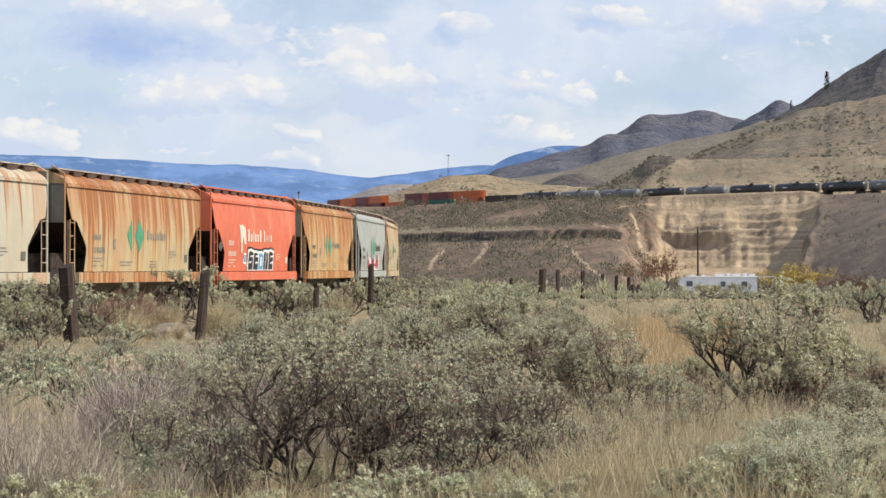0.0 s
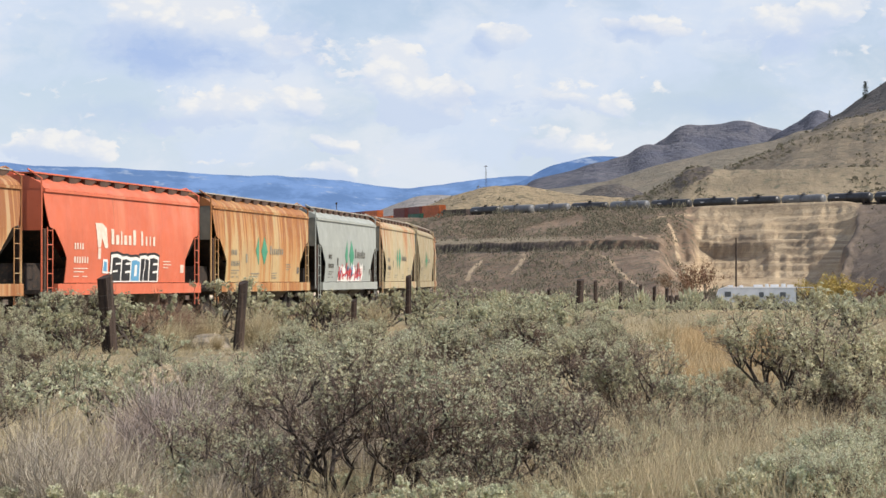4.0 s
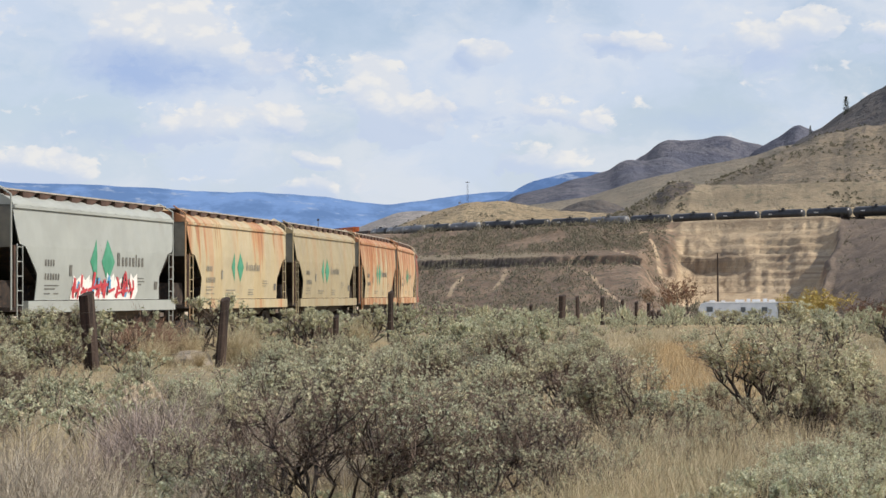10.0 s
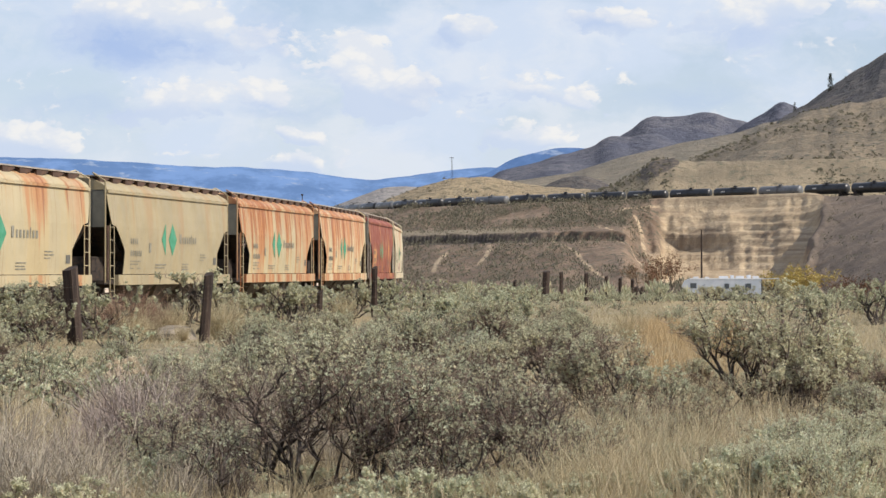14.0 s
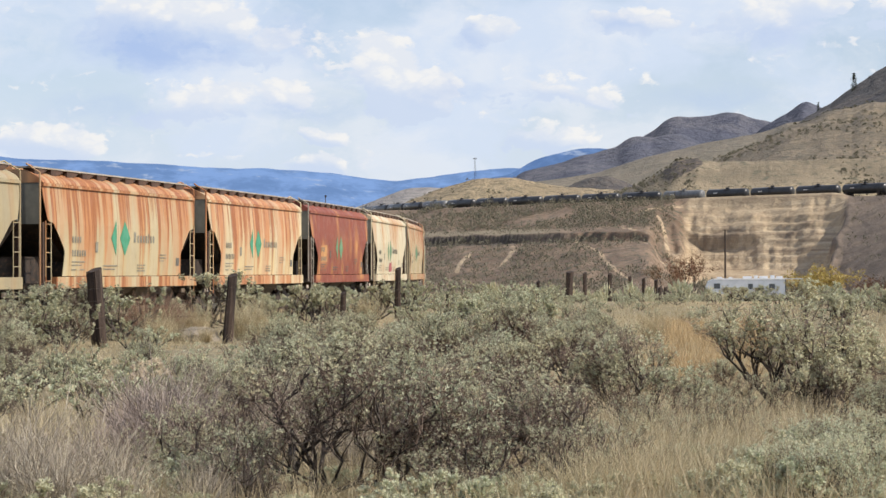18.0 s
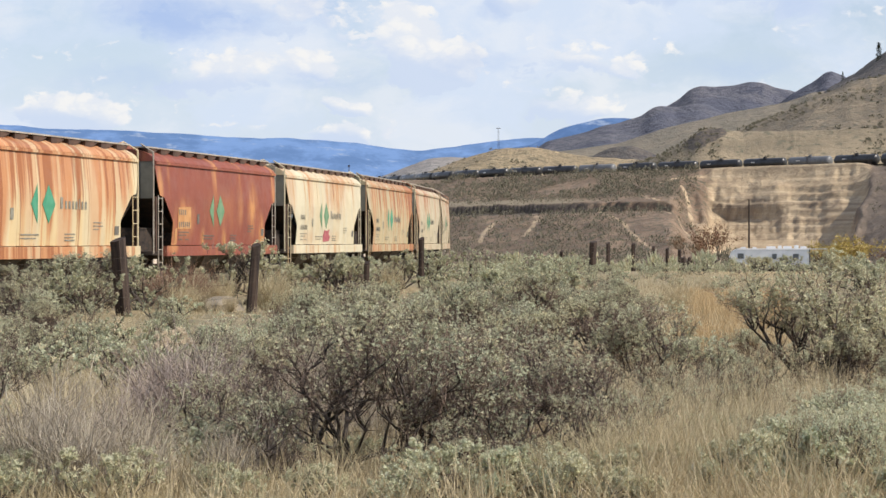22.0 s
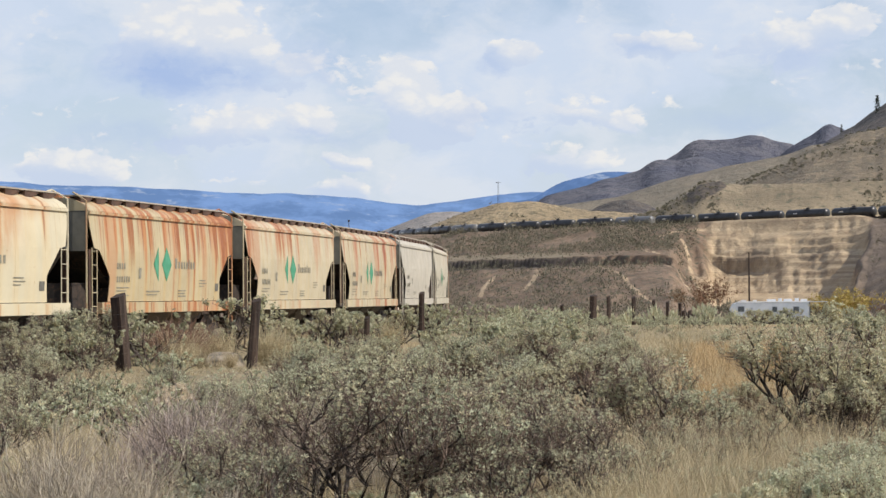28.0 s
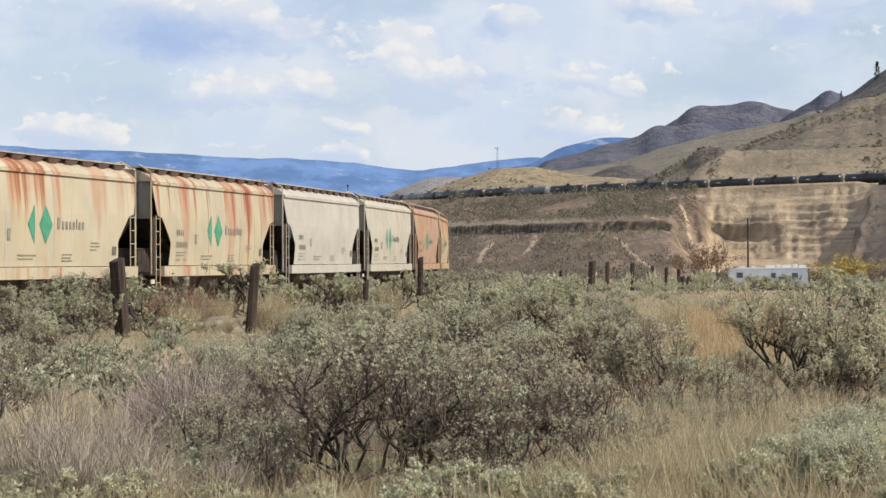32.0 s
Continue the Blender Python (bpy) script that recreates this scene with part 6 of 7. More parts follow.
def put_bush(meshes, x, y, turn, size, label, name="sagebrush", sink=0.0):
    ob = thing(name, label, "bush", "sagebrush on the flat" if name == "sagebrush" else "grey brush on the flat")
    ob.matrix_world = pose(x, y, ground_z(x, y) - sink, 0, 0, turn) @ Matrix.Diagonal((size, size, size, 1))
    for me, nm in zip(meshes, ("trunk", "crown", "inner_brush")):
        p = new(nm, me)
        p.parent = ob
        if nm != "crown":
            tagged(p, kind="stuff")
    return ob


def build_plants():
    rnd = random.Random(41)
    # open trees with dark limbs, leafy rounds, twiggy ones and low pale clumps, each about a metre high
    near = [sage_bush(11, 1.0, 0.62, 1000, bare=0.50, shell=0.3, stems=4, thick=1.0, out=0.95, dead=3000),
            sage_bush(12, 1.0, 0.66, 1150, bare=0.44, stems=7, thick=0.85, dead=2600),
            sage_bush(13, 1.0, 0.70, 1250, bare=0.36, stems=7, thick=0.8, mat=SAGE_PALE, dead=2000),
            sage_bush(14, 1.0, 0.66, 520, bare=0.38, stems=5, thick=0.95, out=0.9, dead=1900),
            sage_bush(15, 1.0, 0.80, 1700, bare=0.10, stems=7, thick=0.7, mat=SAGE_PALE, dead=900)]
    words = ("grey-green sagebrush with dark crooked stems", "loose grey-green sagebrush on dry ground", "pale silvery sagebrush on dry ground", "open twiggy sagebrush with bare woody stems", "low pale sagebrush in dry grass")
    crooked = sage_bush(21, 1.12, 0.80, 620, bare=0.52, stems=8, thick=0.85, out=1.0, dead=3600, shell=0.25)
    slanted = sage_bush(22, 1.02, 0.66, 480, bare=0.52, stems=7, thick=0.85, out=0.8, lean=0.35, dead=3000, shell=0.25)
    rounded = sage_bush(23, 1.0, 0.56, 1250, bare=0.36, stems=8, thick=0.9, dead=2800)
    swept = sage_bush(25, 0.70, 0.52, 620, bare=0.34, stems=5, lean=0.45, dead=1500)
    big = sage_bush(83, 1.36, 1.05, 2900, leaf=0.033, wide=0.0075, bare=0.38, stems=9, thick=1.05, out=1.15, dead=3000, twig=0.0032)
    clumps = [sage_bush(91 + i, 0.62, 0.56, 900, 0.040, 0.009, 5, 2, 6, 0.10, m, 0.5, dead=300) for i, m in enumerate((SAGE_PALE, SAGE_LEAF, SAGE_PALE))]
    kneehigh = [sage_bush(131 + i, h, w, 200, 0.085, 0.022, 3, 1, 6, 0.05, m, 0.8, dead=180, twig=0.007) for i, (h, w, m) in enumerate(((1.0, 0.75, SAGE_LEAF), (0.85, 0.7, SAGE_PALE), (1.15, 0.8, SAGE_LEAF), (0.75, 0.7, SAGE_LEAF)))]
    mid = [sage_bush(31 + i, h, w, int(1.3 * n), 0.050, 0.0118, 5, 2, 5, bare, m, 1.1, dead=420, twig=0.006) for i, (h, w, n, bare, m) in enumerate((
        (1.0, 0.75, 560, 0.30, SAGE_LEAF), (0.85, 0.7, 560, 0.2, SAGE_PALE), (1.2, 0.85, 620, 0.36, SAGE_LEAF), (0.7, 0.65, 520, 0.15, SAGE_LEAF)))]
    brooms = [twig_bush(61 + i, h, w, 260, TWIG_MAUVE if i == 1 else None) for i, (h, w) in enumerate(((0.75, 0.45), (0.60, 0.42), (0.9, 0.5)))]
    tan = [twig_bush(71 + i, 0.7, 0.42, 260, STRAW) for i in range(3)]
    russet = twig_bush(75, 0.9, 0.62, 420, TWIG_RUSSET)
    taken = []

    def free(x, y, gap):
        if any((x - a) ** 2 + (y - b) ** 2 < gap * gap for a, b in taken):
            return False
        taken.append((x, y))
        return True

    # the bushes that stand out: degrees to the right, distance, mesh, size, turn, label
    for a, d, meshes, size, turn, label in (
            (-4.15, 15.9, crooked, 1.0, 20, "sagebrush with thick dark forked limbs, half bare"), (-1.75, 15.6, slanted, 1.0, 0, "slanting sagebrush with dark bare limbs"),
            (3.95, 23.6, rounded, 1.02, 40, "rounded grey-green sagebrush at the edge of the grass"), (5.05, 22.4, swept, 1.0, 0, "small sagebrush swept to one side"),
            (1.95, 16.9, crooked, 0.80, 205, "sagebrush with thick dark forked limbs, half bare"), (0.15, 19.6, slanted, 0.92, 130, "slanting sagebrush with dark bare limbs"),
            (8.05, 25.7, big, 1.03, 160, "large spreading sagebrush with thick bare lower limbs")):
        x, y = at(a, d)
        taken.append((x, y))
        put_bush(meshes, x, y, turn, size, label)
    # degrees to the right, distance, which, size, turn
    for a, d, which, size, turn in ((0.25, 18.3, 1, 0.72, 250), (1.26, 32, 0, 1.18, 330), (-0.16, 36.5, 1, 0.88, 60), (-1.0, 32, 1, 1.04, 10), (8.56, 24.6, 2, 0.66, 40), (9.1, 24.9, 1, 0.62, 140),
                                    (8.5, 15.2, 4, 0.50, 200), (9.2, 16.2, 4, 0.55, 75), (9.8, 18.0, 2, 0.52, 310), (10.4, 17.2, 4, 0.56, 20), (-10.15, 50.5, 0, 1.38, 85), (-10.95, 50.0, 1, 1.30, 20), (-11.9, 44, 1, 1.15, 200), (-5.4, 24.5, 2, 0.96, 310), (-3.5, 25.6, 1, 1.09, 80),
                                    (-2.1, 25.4, 2, 0.97, 150), (2.3, 30.3, 1, 0.98, 0), (-8.2, 36.5, 2, 0.5, 77), (-0.9, 21.5, 1, 0.88, 222), (0.9, 24.0, 0, 0.92, 12),
                                    (-6.0, 20.5, 1, 0.78, 85), (-0.3, 15.9, 3, 0.72, 95), (0.9, 15.3, 3, 0.62, 15), (2.6, 20.8, 3, 0.74, 30), (2.9, 26.5, 0, 0.97, 220), (0.1, 28, 2, 0.92, 10), (-1.4, 28.3, 0, 0.97, 60), (-12.2, 17.5, 3, 0.8, 30), (-13.2, 22, 0, 0.9, 200),
                                    (-11.7, 28, 2, 0.7, 100), (-12.9, 30, 1, 0.8, 10), (-6.7, 29, 2, 0.60, 175), (-4.4, 30, 1, 0.95, 265), (10.2, 30, 1, 0.62, 150), (1.9, 37, 2, 0.9, 100), (-5.0, 36, 1, 0.85, 10), (-3.0, 36, 0, 0.92, 10), (3.3, 38, 1, 0.85, 280), (-6.3, 17.6, 3, 0.62, 10),
                                    (-1.1, 18.0, 0, 0.86, 140), (-5.5, 27.5, 1, 0.76, 45), (-2.5, 30.5, 2, 0.95, 15), (10.9, 24, 0, 0.7, 15), (6.2, 44, 1, 0.7, 15), (11.6, 34, 1, 0.8, 80), (-5.9, 15.3, 3, 0.58, 140), (-0.45, 14.7, 3, 0.46, 20), (0.35, 16.8, 3, 0.72, 260), (2.25, 15.3, 3, 0.56, 310), (3.3, 16.2, 3, 0.55, 170), (-6.9, 16.3, 3, 0.62, 5), (5.6, 18.3, 3, 0.45, 5), (6.9, 16.2, 3, 0.40, 95), (2.9, 17.6, 3, 0.72, 35), (3.7, 19.4, 3, 0.58, 215), (4.6, 20.2, 1, 0.42, 215), (8.0, 14.7, 4, 0.48, 15), (9.0, 14.4, 4, 0.50, 105), (9.9, 15.0, 4, 0.52, 190), (10.7, 15.7, 4, 0.50, 280), (7.3, 15.6, 2, 0.40, 60), (8.6, 17.4, 2, 0.52, 250), (10.2, 20.5, 2, 0.6, 50), (5.7, 24.0, 1, 0.50, 50), (6.4, 20.6, 3, 0.52, 150), (5.3, 20.4, 3, 0.5, 250), (6.1, 28.5, 1, 0.55, 20), (7.1, 24.6, 3, 0.55, 110)):
        x, y = at(a, d)
        taken.append((x, y))
        put_bush(near[which], x, y, turn, size, words[which])
    for a, d, which, size in ((-7.8, 18.9, 1, 1.25), (-7.0, 19.6, 1, 1.0), (-11.4, 14.9, 0, 0.95), (-10.4, 14.4, 0, 0.86), (-9.7, 15.0, 2, 0.68), (-8.9, 14.6, 0, 0.78), (-6.7, 14.9, 0, 0.60), (-9.0, 16.6, 1, 0.9), (-10.9, 17.0, 2, 0.8), (-5.7, 15.4, 1, 0.75), (-8.3, 21.5, 1, 1.0), (-2.9, 17.3, 0, 0.8), (-4.0, 18.2, 2, 0.85), (-1.6, 18.4, 0, 0.9), (-4.8, 18.6, 0, 0.85), (-0.6, 17.4, 2, 0.7)):
        x, y = at(a, d)
        taken.append((x, y))
        put_bush(brooms[which], x, y, 40 * which, size, "leafless mauve-grey broom of thin dry stems" if which == 1 else "leafless grey broom of thin dry stems", "dry_brush")
    clear = ((-3.4, 2.2, 14.0, 22.5), (1.5, 2.8, 18.6, 23.4), (9.5, 2.0, 20, 60), (6.9, 3.3, 14.0, 21.5), (4.5, 1.5, 14.0, 23.2), (-9.8, 2.4, 19, 34), (-9.28, 1.0, 20, 48), (-6.7, 1.4, 30, 62), (-1.82, 0.45, 45, 78), (2.47, 0.4, 45, 118), (5.6, 1.9, 24, 62), (8.0, 1.6, 20, 40), (3.9, 1.2, 48, 150), (6.9, 1.6, 40, 240))

    def barred(a, d):
        return any(abs(a - b) < w and lo < d < hi for b, w, lo, hi in clear)

    count = tries = 0
    while count < 24 and tries < 1500:
        tries += 1
        d, a = rnd.uniform(16.5, 46), rnd.uniform(-14.0, 11.8)
        x, y = at(a, d)
        if barred(a, d):
            continue
        if free(x, y, 0.80):
            k = rnd.choice((0, 1, 1, 2, 3))
            put_bush(near[k], x, y, rnd.uniform(0, 360), rnd.uniform(0.62, 0.95) if d > 24 else rnd.uniform(0.5, 0.75), words[k])
            count += 1
    for _ in range(20):
        d, a = rnd.uniform(16, 40), rnd.uniform(-14, 11.5)
        x, y = at(a, d)
        if not barred(a, d) and free(x, y, 0.6):
            k = rnd.randrange(3)
            put_bush(brooms[k], x, y, rnd.uniform(0, 360), rnd.uniform(0.6, 1.0), "leafless grey broom of thin dry stems", "dry_brush")
    dry_flower(-7.96, 24)
    # low pale clumps fill the front of the flat
    for i in range(110):
        d, a = (rnd.uniform(13.6, 15.2) if i % 2 == 0 else rnd.uniform(14.5, 20)), rnd.uniform(-13, 11.5)
        x, y = at(a, d)
        if not (14.3 < d < 16 and (abs(a + 4.2) < 1.5 or abs(a + 1.7) < 1.2)) and free(x, y, 0.34):
            put_bush(clumps[i % 3], x, y, rnd.uniform(0, 360), rnd.uniform(0.30, 0.60), "low pale green sage clump in dry grass")
    # straw tussocks and pale rabbitbrush along the open lane
    for a, d, which, size in ((2.6, 14.6, 0, 0.62), (3.2, 15.1, 1, 0.7), (3.8, 14.7, 2, 0.66), (4.4, 15.6, 0, 0.72), (4.9, 14.8, 1, 0.6), (5.4, 16.2, 2, 0.74), (4.1, 17.0, 1, 0.75), (4.8, 17.9, 0, 0.7), (5.9, 15.2, 0, 0.6), (3.4, 17.2, 2, 0.6), (5.2, 18.9, 1, 0.62), (6.3, 17.4, 2, 0.62), (1.4, 14.5, 1, 0.55), (4.3, 19.0, 2, 0.6), (6.0, 22.4, 0, 0.6), (5.6, 26.0, 1, 0.7)):
        x, y = at(a, d)
        taken.append((x, y))
        put_bush(tan[which], x, y, 70 * which + 40 * a, size, "pale straw tussock in the open grass", "dry_brush")
    for a, d, which, size in ((6.4, 14.6, 0, 0.62), (7.0, 15.0, 2, 0.70), (7.6, 14.4, 0, 0.66), (8.2, 15.9, 2, 0.75), (6.7, 16.0, 0, 0.6), (9.4, 15.4, 2, 0.7), (7.8, 16.9, 0, 0.7), (1.9, 14.3, 2, 0.5), (0.4, 14.2, 0, 0.5), (10.3, 14.6, 2, 0.66)):
        x, y = at(a, d)
        taken.append((x, y))
        put_bush(clumps[which], x, y, 110 * which + 30 * a, size, "rounded pale green sage clump in dry grass")
    # knee-high brush before the fence posts
    for i in range(230):
        d, a = rnd.uniform(25, 62), rnd.uniform(-14, -2.5)
        x, y = at(a, d)
        if any(abs(a - b) < w and lo < d < hi for b, w, lo, hi in ((-9.24, 0.5, 36, 48.5), (-6.6, 1.1, 33, 58))):
            continue
        if free(x, y, 0.5):
            add_bulk(kneehigh[i % 4], x, y, rnd.uniform(0, 360), rnd.uniform(0.40, 0.58) if d > 46 else min(rnd.uniform(0.40, 0.62), (1.46 - 0.030 * d) / 0.95))
    line = [(float(a), float(b)) for a, b in zip(NEAR[1][::8], NEAR[2][::8])]
    count = tries = 0
    while count < 170 and tries < 4000:
        tries += 1
        d = math.sqrt(rnd.uniform(42 ** 2, 135 ** 2))
        a = rnd.uniform(-14, 12)
        x, y = at(a, d)
        if any((x - p) ** 2 + (y - q) ** 2 < 4.6 ** 2 for p, q in line) or (a < -3 and x < -13):
            continue
        dry = math.sin(x * 0.35 + 1.0) * math.sin(y * 0.12)
        if a > 3 and dry > 0.35:
            continue
        low = barred(a, d)
        if low and (d < 62 or (d < 78 and rnd.random() < 0.4)):
            continue
        if free(x, y, 1.35):
            k = rnd.randrange(4)
            turn, size = rnd.uniform(0, 360), rnd.uniform(0.7, 1.1) * (0.5 if low else 1.0)
            if d > 72:
                add_bulk(kneehigh[k], x, y, turn, size)
            else:
                put_bush(mid[k], x, y, turn, size, ("grey-green sagebrush on the dry flat", "pale sagebrush on the dry flat", "tall open sagebrush on the flat", "low rounded grey-green sagebrush")[k])
            count += 1
    for a, d, which, size in ((-7.9, 50, 0, 1.1), (-7.6, 52.5, 2, 1.0), (-5.55, 55, 1, 1.2), (-5.3, 57, 2, 1.1), (-6.9, 54, 1, 1.25), (-5.68, 52, 0, 1.4), (-6.62, 50.8, 1, 0.62), (-7.4, 50.5, 0, 0.8), (-2.6, 72, 0, 1.4), (2.2, 52, 1, 1.2), (4.6, 50, 2, 1.2)):
        x, y = at(a, d)
        put_bush(tan[which], x, y, 70 * which, size, "tan tussock of dry stalks by the fence", "dry_brush")
    for a, d, size in ((-7.95, 53, 1.28), (-7.55, 54.0, 1.1), (-8.3, 55.5, 0.95)):
        x, y = at(a, d)
        put_bush(russet, x, y, 60 * a, size, "leafless reddish-brown brush beside the fence", "dry_brush")
    for a, d, which, size in ((-10.7, 50, 2, 0.95), (-10.2, 47, 0, 0.95), (-9.95, 54, 0, 0.85), (-8.75, 52, 0, 1.25), (-6.43, 56, 2, 1.30), (-10.9, 57, 2, 0.6), (-8.75, 60, 0, 0.75), (-11.4, 47, 1, 0.95), (-4.3, 62, 2, 1.05), (-3.9, 70, 0, 1.1), (-2.5, 76, 2, 1.0), (-1.4, 86, 0, 1.2), (-11.2, 60, 0, 0.85), (-10.3, 63, 2, 0.7), (-9.5, 58, 1, 0.85), (-8.3, 62, 0, 0.85), (-7.7, 66, 2, 0.72), (-6.0, 63, 3, 0.95), (-5.45, 66, 2, 0.8), (-4.9, 72, 0, 0.95)):
        x, y = at(a, d)
        put_bush(mid[which], x, y, 50 * which + d, size, "tall grey-green sagebrush beside the track")
    for i in range(16):
        a, d = rnd.uniform(5.7, 8.3), rnd.uniform(110, 205)
        x, y = at(a, d)
        put_bush(mid[i % 4], x, y, rnd.uniform(0, 360), rnd.uniform(0.65, 0.95), "low grey-green sagebrush before the trailer")
    # brush along the foot of the ballast
    s = -44.0
    while s < 118:
        x, y, th = on_line(NEAR, s)
        off = rnd.uniform(3.9, 6.6)
        bx, by = x + math.sin(th) * off, y - math.cos(th) * off
        k = rnd.randrange(4)
        add_bulk(kneehigh[k], bx, by, rnd.uniform(0, 360), rnd.uniform(0.40, 0.68) * (0.8 if s < 0 else 1.0))
        s += rnd.uniform(1.6, 4.2)
    join_bulk("low_sagebrush", "low grey-green sagebrush along the fence and the ballast")
    far_brush(rnd)
    hill_scrub()
    litter()
    grass(rnd)


def dry_flower(a, d):
    """A low shrub with cream heads of dry seed."""
    x, y = at(a, d)
    t = thing("rabbitbrush", "low dry shrub with cream seed heads", "bush")
    t.location = (x, y, ground_z(x, y))
    root, stems = twig_bush(95, 0.60, 0.26, 150)
    for me, nm in ((root, "trunk"), (stems, "crown")):
        p = new(nm, me)
        p.parent = t
    r = np.random.RandomState(12)
    for i in range(22):
        q = np.array([r.uniform(-0.26, 0.26), r.uniform(-0.15, 0.15), r.uniform(0.50, 0.70)])
        c = q + r.normal(size=(60, 3)) * np.array([0.014, 0.014, 0.012])
        v, f = leaf_mesh("x", c, np.abs(r.normal(size=(60, 3))) + np.array([0, 0, 0.5]), 0.022, 0.008, r, None)
        p = new("seed_head", mesh_of("seed_head", v, f, SEED))
        p.parent = t


SEED = per_island(((0.50, 0.40, 0.27), (0.78, 0.68, 0.52), (0.60, 0.50, 0.36)), 0.8, 0.2, "cream_seed_head")


def far_brush(rnd):
    """Uncounted brush from the fence to the foot of the bluff, and scrub on its slopes."""
    r = np.random.RandomState(8)
    for name, lo, hi, wide, count, size, high, label in (("far_sagebrush", 125, 330, 12.5, 620, 1.0, 90, "distant sagebrush scattered over the flat"),
                                                       ("bluff_scrub", 470, 800, 12.5, 9000, 1.75, 12, "low scrub scattered over the bluff slopes")):
        vs, fs, base = [], [], 0
        a = np.radians(r.uniform(-wide, wide, count * 5))
        d = np.sqrt(r.uniform(lo ** 2, hi ** 2, count * 5))
        x, y = np.sin(a) * d, np.cos(a) * d
        z, cliff, top, terrace, dark = ground_form(x[None], y[None])
        ok = (cliff[0] < 0.3) & (terrace[0] < r.uniform(0.0, 1.6, len(x))) & ((top[0] > 0.5) | (lo < 400)) & (fbm(x, y, 22, 3, 12) > -0.12)
        ok &= (bluff_rim(np.degrees(a)) - d > 9)
        near_line = np.min(np.hypot(x[:, None] - NEAR[1][None, ::10], y[:, None] - NEAR[2][None, ::10]), axis=1)
        ok &= near_line > 5.5
        q = bluff_rim(np.degrees(a)) - d
        if lo > 400:
            ok &= (q < 76) | (r.rand(len(q)) < 0.45)
            ok &= (np.degrees(a) > -3) & ((np.degrees(a) < 8.6) | (r.rand(len(q)) < 0.12))
        else:
            ok &= ~((abs(np.degrees(a) - 6.9) < 1.4) & (d < 236)) | (r.rand(len(q)) < 0.25)
        idx = np.nonzero(ok)[0][:count]
        for i in idx:
            s = size * r.uniform(0.5, 1.15) * (1.0 if lo < 400 else r.uniform(0.5, 1.3))
            n = high
            th, ph = r.uniform(0, 2 * math.pi, n), r.uniform(0.05, 1.5, n)
            rad = s * 0.75 * r.uniform(0.45, 1.0, n)
            c = np.stack([rad * np.cos(th) * np.cos(ph), rad * np.sin(th) * np.cos(ph), 0.1 + s * 0.95 * np.sin(ph) * r.uniform(0.5, 1.0, n)], 1)
            v, f = leaf_mesh("x", c, c * np.array([1, 1, 0.6]) + np.array([0, 0, 0.5]), 0.34 * s, 0.075 * s, r, None)
            v = v + np.array([x[i], y[i], z[0, i]])
            vs.append(v), fs.append(f + base)
            base += len(v)
        me = mesh_of(name, np.concatenate(vs), np.concatenate(fs), SAGE_LEAF if lo < 400 else SCRUB)
        tagged(new(name, me), label, "brush", kind="stuff")


def litter():
    """Fallen twigs and dead leaves on the bare ground."""
    r = np.random.RandomState(33)
    n = 16000
    a, d = np.radians(r.uniform(-14.2, 12.2, n)), np.exp(r.uniform(math.log(14.5), math.log(60), n))
    x, y = np.tan(a) * d, d
    z = ground_form(x[None], y[None])[0][0] + 0.006
    way = np.stack([r.normal(0, 1, n), r.normal(0, 1, n), r.uniform(0.0, 0.7, n)], 1)
    v, f = leaf_mesh("x", np.stack([x, y, z], 1), way, 0.11, 0.005, r, None)
    tagged(new("ground_litter", mesh_of("ground_litter", v, f, TWIG_GREY)), "fallen grey twigs and dead stalks on the soil", "litter", kind="stuff")


def hill_scrub():
    """Low scrub dotted over the hillsides behind the far line."""
    r = np.random.RandomState(21)
    vs, fs, base = [], [], 0
    for p in np.concatenate(SPOTS):
        s = r.uniform(0.35, 1.05) ** 1.5
        n = 18
        th, ph = r.uniform(0, 2 * math.pi, n), r.uniform(0.05, 1.5, n)
        rad = s * 0.9 * r.uniform(0.45, 1.0, n)
        c = np.stack([rad * np.cos(th) * np.cos(ph), rad * np.sin(th) * np.cos(ph), 0.1 + s * 0.8 * np.sin(ph)], 1)
        v, f = leaf_mesh("x", c, c + np.array([0, 0, 0.4]), 0.6 * s, 0.2 * s, r, None)
        vs.append(v + p), fs.append(f + base)
        base += len(v)
    me = mesh_of("hill_scrub", np.concatenate(vs), np.concatenate(fs), SCRUB)
    tagged(new("hill_scrub", me), "low dark scrub dotted over the dry hillsides", "brush", kind="stuff")


SCRUB = per_island(((0.095, 0.097, 0.064), (0.21, 0.195, 0.135), (0.185, 0.155, 0.105)), 0.8, 0.1, "scrub_leaf")


GOLD = per_island(((0.46, 0.30, 0.145), (0.66, 0.47, 0.25), (0.52, 0.40, 0.22)), 0.7, 0.35, "golden_blade")


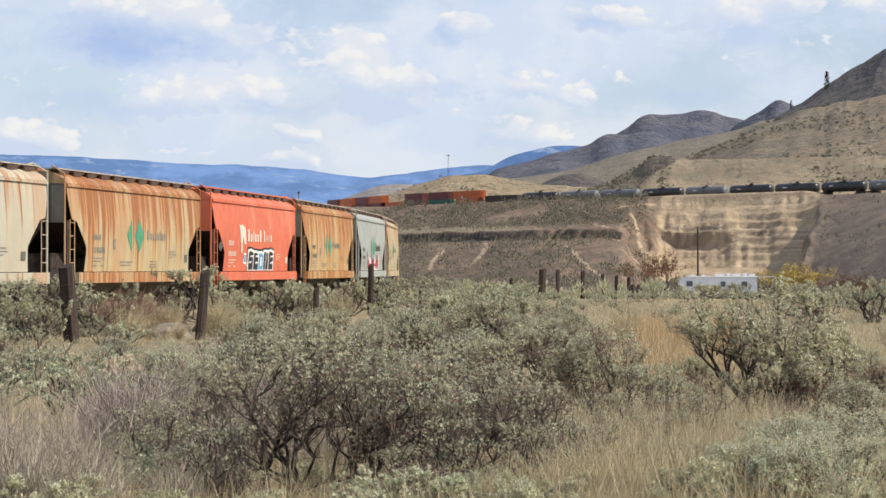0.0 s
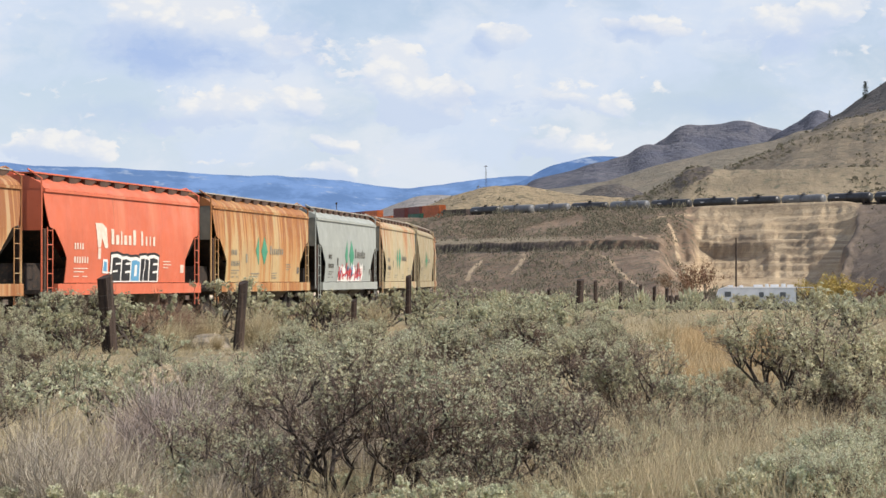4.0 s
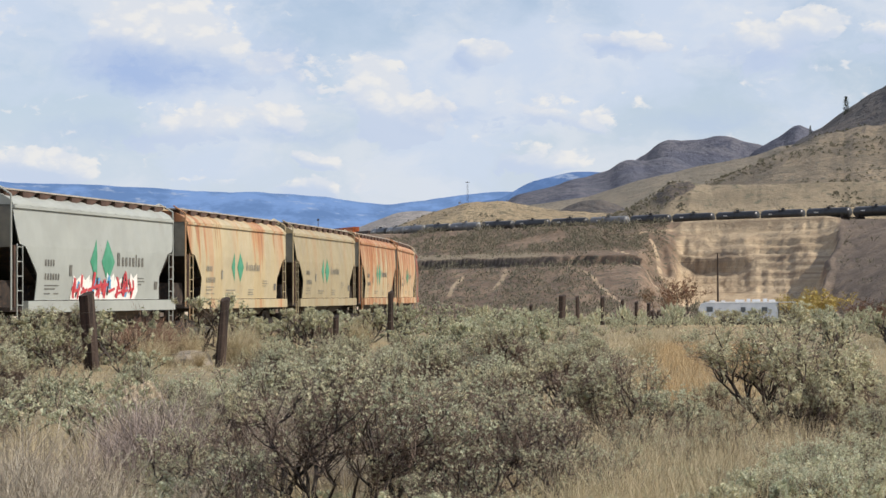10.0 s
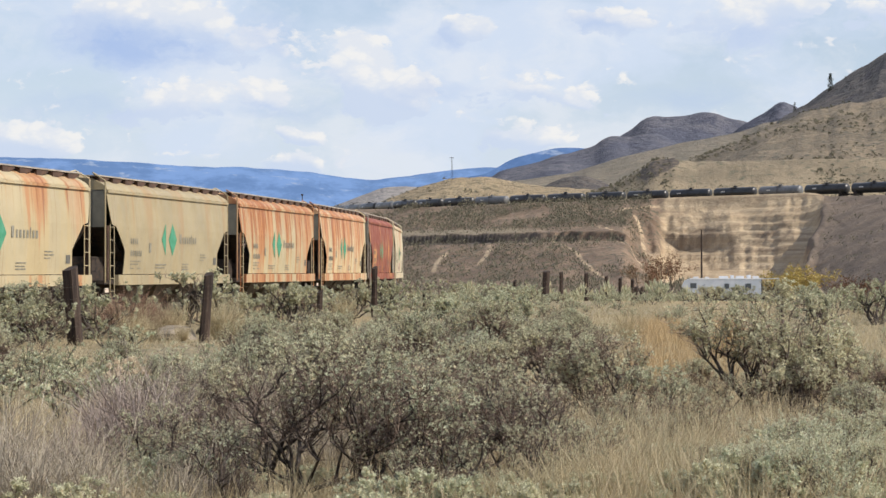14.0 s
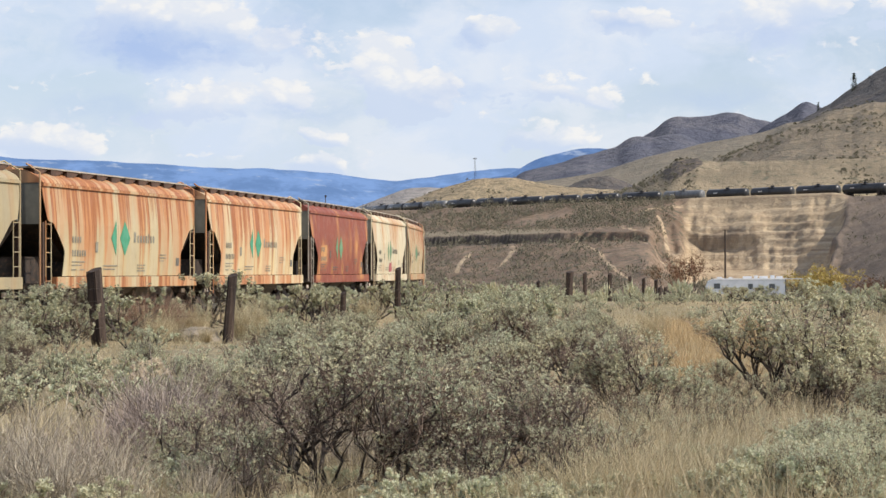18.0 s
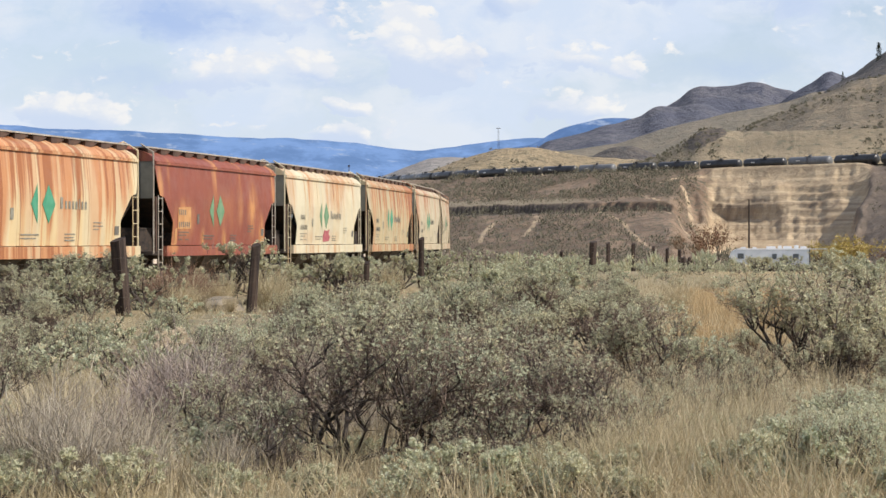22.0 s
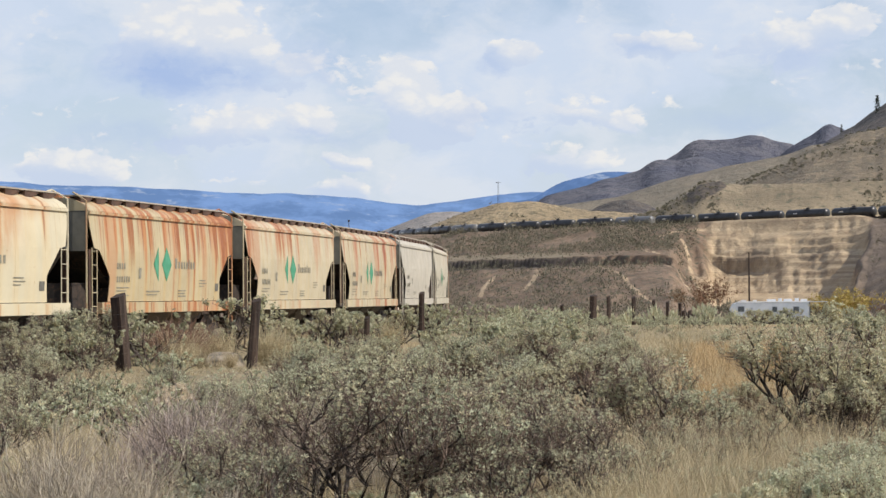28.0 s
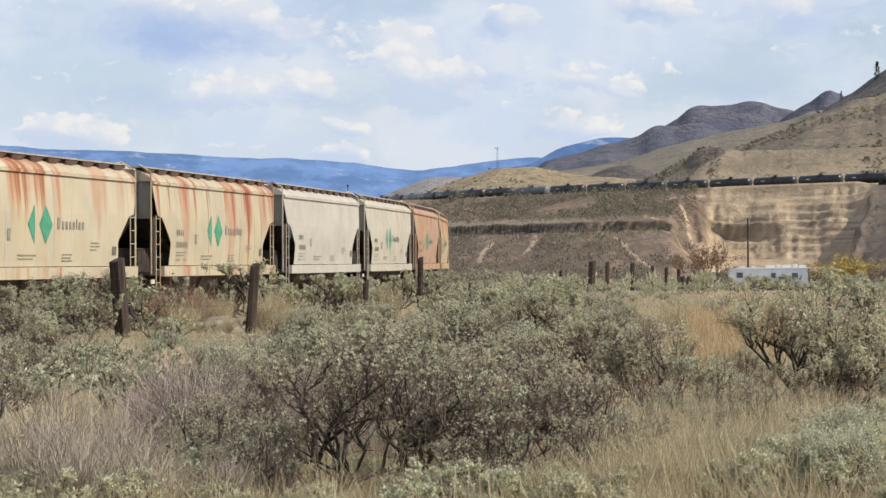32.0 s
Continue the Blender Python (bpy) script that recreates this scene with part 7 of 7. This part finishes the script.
def grass(rnd):
    """Dry bunch grass: thin straw blades in tufts, thicker to the right of the flat."""
    r = np.random.RandomState(3)
    tufts = 12000
    a = r.uniform(-14.2, 12.2, tufts)
    d = np.exp(r.uniform(math.log(14.5), math.log(110), tufts))
    front = np.arange(tufts) < 1000
    a, d = np.where(front, r.uniform(2.2, 9.0, tufts), a), np.where(front, r.uniform(14.0, 21.0, tufts), d)
    edge = (np.arange(tufts) >= 1000) & (np.arange(tufts) < 1600)
    a, d = np.where(edge, r.uniform(-13.0, 10.5, tufts), a), np.where(edge, r.uniform(13.2, 15.4, tufts), d)
    patch = fbm(np.radians(a) * d, d * 0.5, 2.2, 3, 15) + 0.12 * front + 0.25 * edge
    keep = (r.rand(tufts) < np.where(a > 3.5, 1.0, 0.75)) & (patch > np.where(a > 3.5, np.where(d < 24, -0.04, -0.25), -0.15))
    thick = (a > 3.5)[keep]
    a, d = np.radians(a[keep]), d[keep]
    x, y = np.tan(a) * d, d
    z = ground_form(x[None], y[None])[0][0]
    near_line = np.min(np.hypot(x[:, None] - NEAR[1][None, ::10], y[:, None] - NEAR[2][None, ::10]), axis=1)
    vs, fs, base = [], [], 0
    for i in range(len(x)):
        if near_line[i] < 3.2:
            continue
        n = 22 if d[i] < 40 else 14
        k = 1.0 + 0.015 * max(0.0, d[i] - 25)
        h = (0.10 + 0.42 * r.rand() ** 1.8) * (1.2 if thick[i] else 0.95)
        c = np.stack([x[i] + r.normal(0, 0.09 * k, n), y[i] + r.normal(0, 0.09 * k, n), np.full(n, z[i] - 0.02)], 1)
        way = np.stack([r.normal(0, 0.55, n), r.normal(0, 0.55, n), np.ones(n)], 1) + r.normal(0, 0.25, 3)
        v, f = leaf_mesh("x", c, way, h, 0.0036 * k, r, None)
        vs.append(v), fs.append(f + base)
        base += len(v)
    gold = []
    for _ in range(1300):
        b, e = r.uniform(4.7, 7.3), r.uniform(33, 62)
        gx, gy = math.tan(math.radians(b)) * e, e
        if fbm(np.array([gx]), np.array([gy * 0.5]), 1.6, 3, 5)[0] < -0.15:
            continue
        n = 16
        c = np.stack([gx + r.normal(0, 0.13, n), gy + r.normal(0, 0.13, n), np.full(n, ground_z(gx, gy) - 0.02)], 1)
        gold.append(leaf_mesh("x", c, np.stack([r.normal(0, 0.3, n), r.normal(0, 0.3, n), np.ones(n)], 1), r.uniform(0.25, 0.5), 0.006, r, None)[0])
    gv = np.concatenate(gold)
    tagged(new("golden_grass", mesh_of("golden_grass", gv, np.arange(len(gv)).reshape(-1, 3), GOLD)), "golden stand of tall dry grass", "grass", kind="stuff")
    me = mesh_of("dry_grass", np.concatenate(vs), np.concatenate(fs), STRAW)
    tagged(new("dry_grass", me), "dry straw-coloured bunch grass between the sagebrush", "grass", kind="stuff")


build_plants()


def conifer(a, d, z, height, label):
    """A thin far conifer."""
    x, y = at(a, d)
    t = thing("conifer", label, "tree", "conifers on the ridge")
    t.location = (x, y, z)
    bm = bmesh.new()
    rod(bm, (0, 0, -3), (0, 0, height), height * 0.022, height * 0.004, 6)
    part("trunk", bm, SAGE_WOOD, t)
    r = np.random.RandomState(int(height * 10))
    n = 420
    q = r.uniform(0.08, 1.0, n)
    th = r.uniform(0, 2 * math.pi, n)
    rad = height * 0.17 * (1 - q) ** 0.8 * r.uniform(0.35, 1.0, n) * (0.7 + 0.3 * np.sin(th * 2 + q * 20))
    c = np.stack([rad * np.cos(th), rad * np.sin(th), q * height], 1)
    v, f = leaf_mesh("x", c, np.stack([np.cos(th), np.sin(th), np.full(n, -0.15)], 1), height * 0.10, height * 0.016, r, None)
    p = new("crown", mesh_of("crown", v, f, NEEDLES))
    p.parent = t


NEEDLES = per_island(((0.022, 0.032, 0.02), (0.045, 0.06, 0.035), (0.06, 0.06, 0.035)), 0.7, 0.1, "dark_needles")
conifer(9.58, 1230, 1.52 + math.tan(radians(4.42)) * 1230, 11.5, "tall thin dark conifer on the ridge")
conifer(8.70, 1250, 1.52 + math.tan(radians(3.98)) * 1250, 5.5, "small dark conifer on the ridge")
conifer(9.95, 1240, 1.52 + math.tan(radians(4.75)) * 1240, 3.0, "tiny dark conifer on the ridge")


def yellow_tree(a, d, h, w, tones, label, count=2600, seed=4):
    x, y = at(a, d)
    t = thing("spring_tree", label, "tree")
    t.location = (x, y, ground_z(x, y))
    r = np.random.RandomState(seed)
    twigs, tips = Twigs(), []
    for i in range(7):
        b = 2 * math.pi * i / 7 + r.rand()
        grow(r, (0, 0, -0.1), (math.cos(b) * w * 0.6, math.sin(b) * w * 0.6, h), h * 0.7, 0.06, 0, twigs, tips, 0.2, 4, 2)
    p = new("trunk", twigs.mesh("trunk", SAGE_WOOD))
    p.parent = t
    pts = np.array([q[0] for q in tips])
    pts[:, 2] *= h / pts[:, 2].max()
    pts[:, :2] *= w / np.percentile(abs(pts[:, :2]), 95)
    pick = r.randint(0, len(pts), count)
    c = pts[pick] + r.normal(size=(count, 3)) * 0.22
    v, f = leaf_mesh("x", c, r.normal(size=(count, 3)), 0.30, 0.075, r, None)
    p = new("crown", mesh_of("crown", v, f, tones))
    p.parent = t


YELLOW = per_island(((0.38, 0.295, 0.075), (0.52, 0.40, 0.125), (0.34, 0.22, 0.075)), 0.6, 0.35, "yellow_spring_leaf")
RUSSET = per_island(((0.16, 0.075, 0.04), (0.22, 0.11, 0.06), (0.18, 0.13, 0.065)), 0.7, 0.2, "russet_twigs")
yellow_tree(8.75, 240, 4.6, 3.4, YELLOW, "yellow-leaved bushy tree beside the trailer", 3000, 4)
yellow_tree(10.3, 255, 3.4, 3.6, RUSSET, "russet leafless thicket below the bluff", 2200, 6)
yellow_tree(11.3, 250, 2.6, 3.0, RUSSET, "russet brown thicket on low ground", 2000, 7)
yellow_tree(5.6, 420, 8.5, 4.0, RUSSET, "bare reddish trees at the cliff foot", 2600, 9)
yellow_tree(4.9, 430, 6.5, 4.5, RUSSET, "bare reddish brush at the cliff foot", 2200, 10)


# ---------------------------------------------------------------- what moves
def motions():
    times = [i * 0.5 for i in range(65)]
    for slot, car in HOPPERS:
        walk(car, [(t, near_pose(near_travel(t) + PITCH * slot + PITCH / 2)) for t in times])
    for s, car in FAR_CARS:
        walk(car, [(t, far_pose(s - FAR_SPEED * t)) for t in (i * 1.0 for i in range(33))])
    fine = [i * 0.1 for i in range(321)]
    # the trains run towards smaller s: the wheels turn backwards about y
    turns = [(t, Matrix.Rotation((near_travel(t) - near_travel(0)) / 0.46, 4, "Y")) for t in fine]
    for w in WHEELSETS:
        spot = Matrix.Translation(w.location)
        walk(w, [(t, spot @ m) for t, m in turns])


motions()
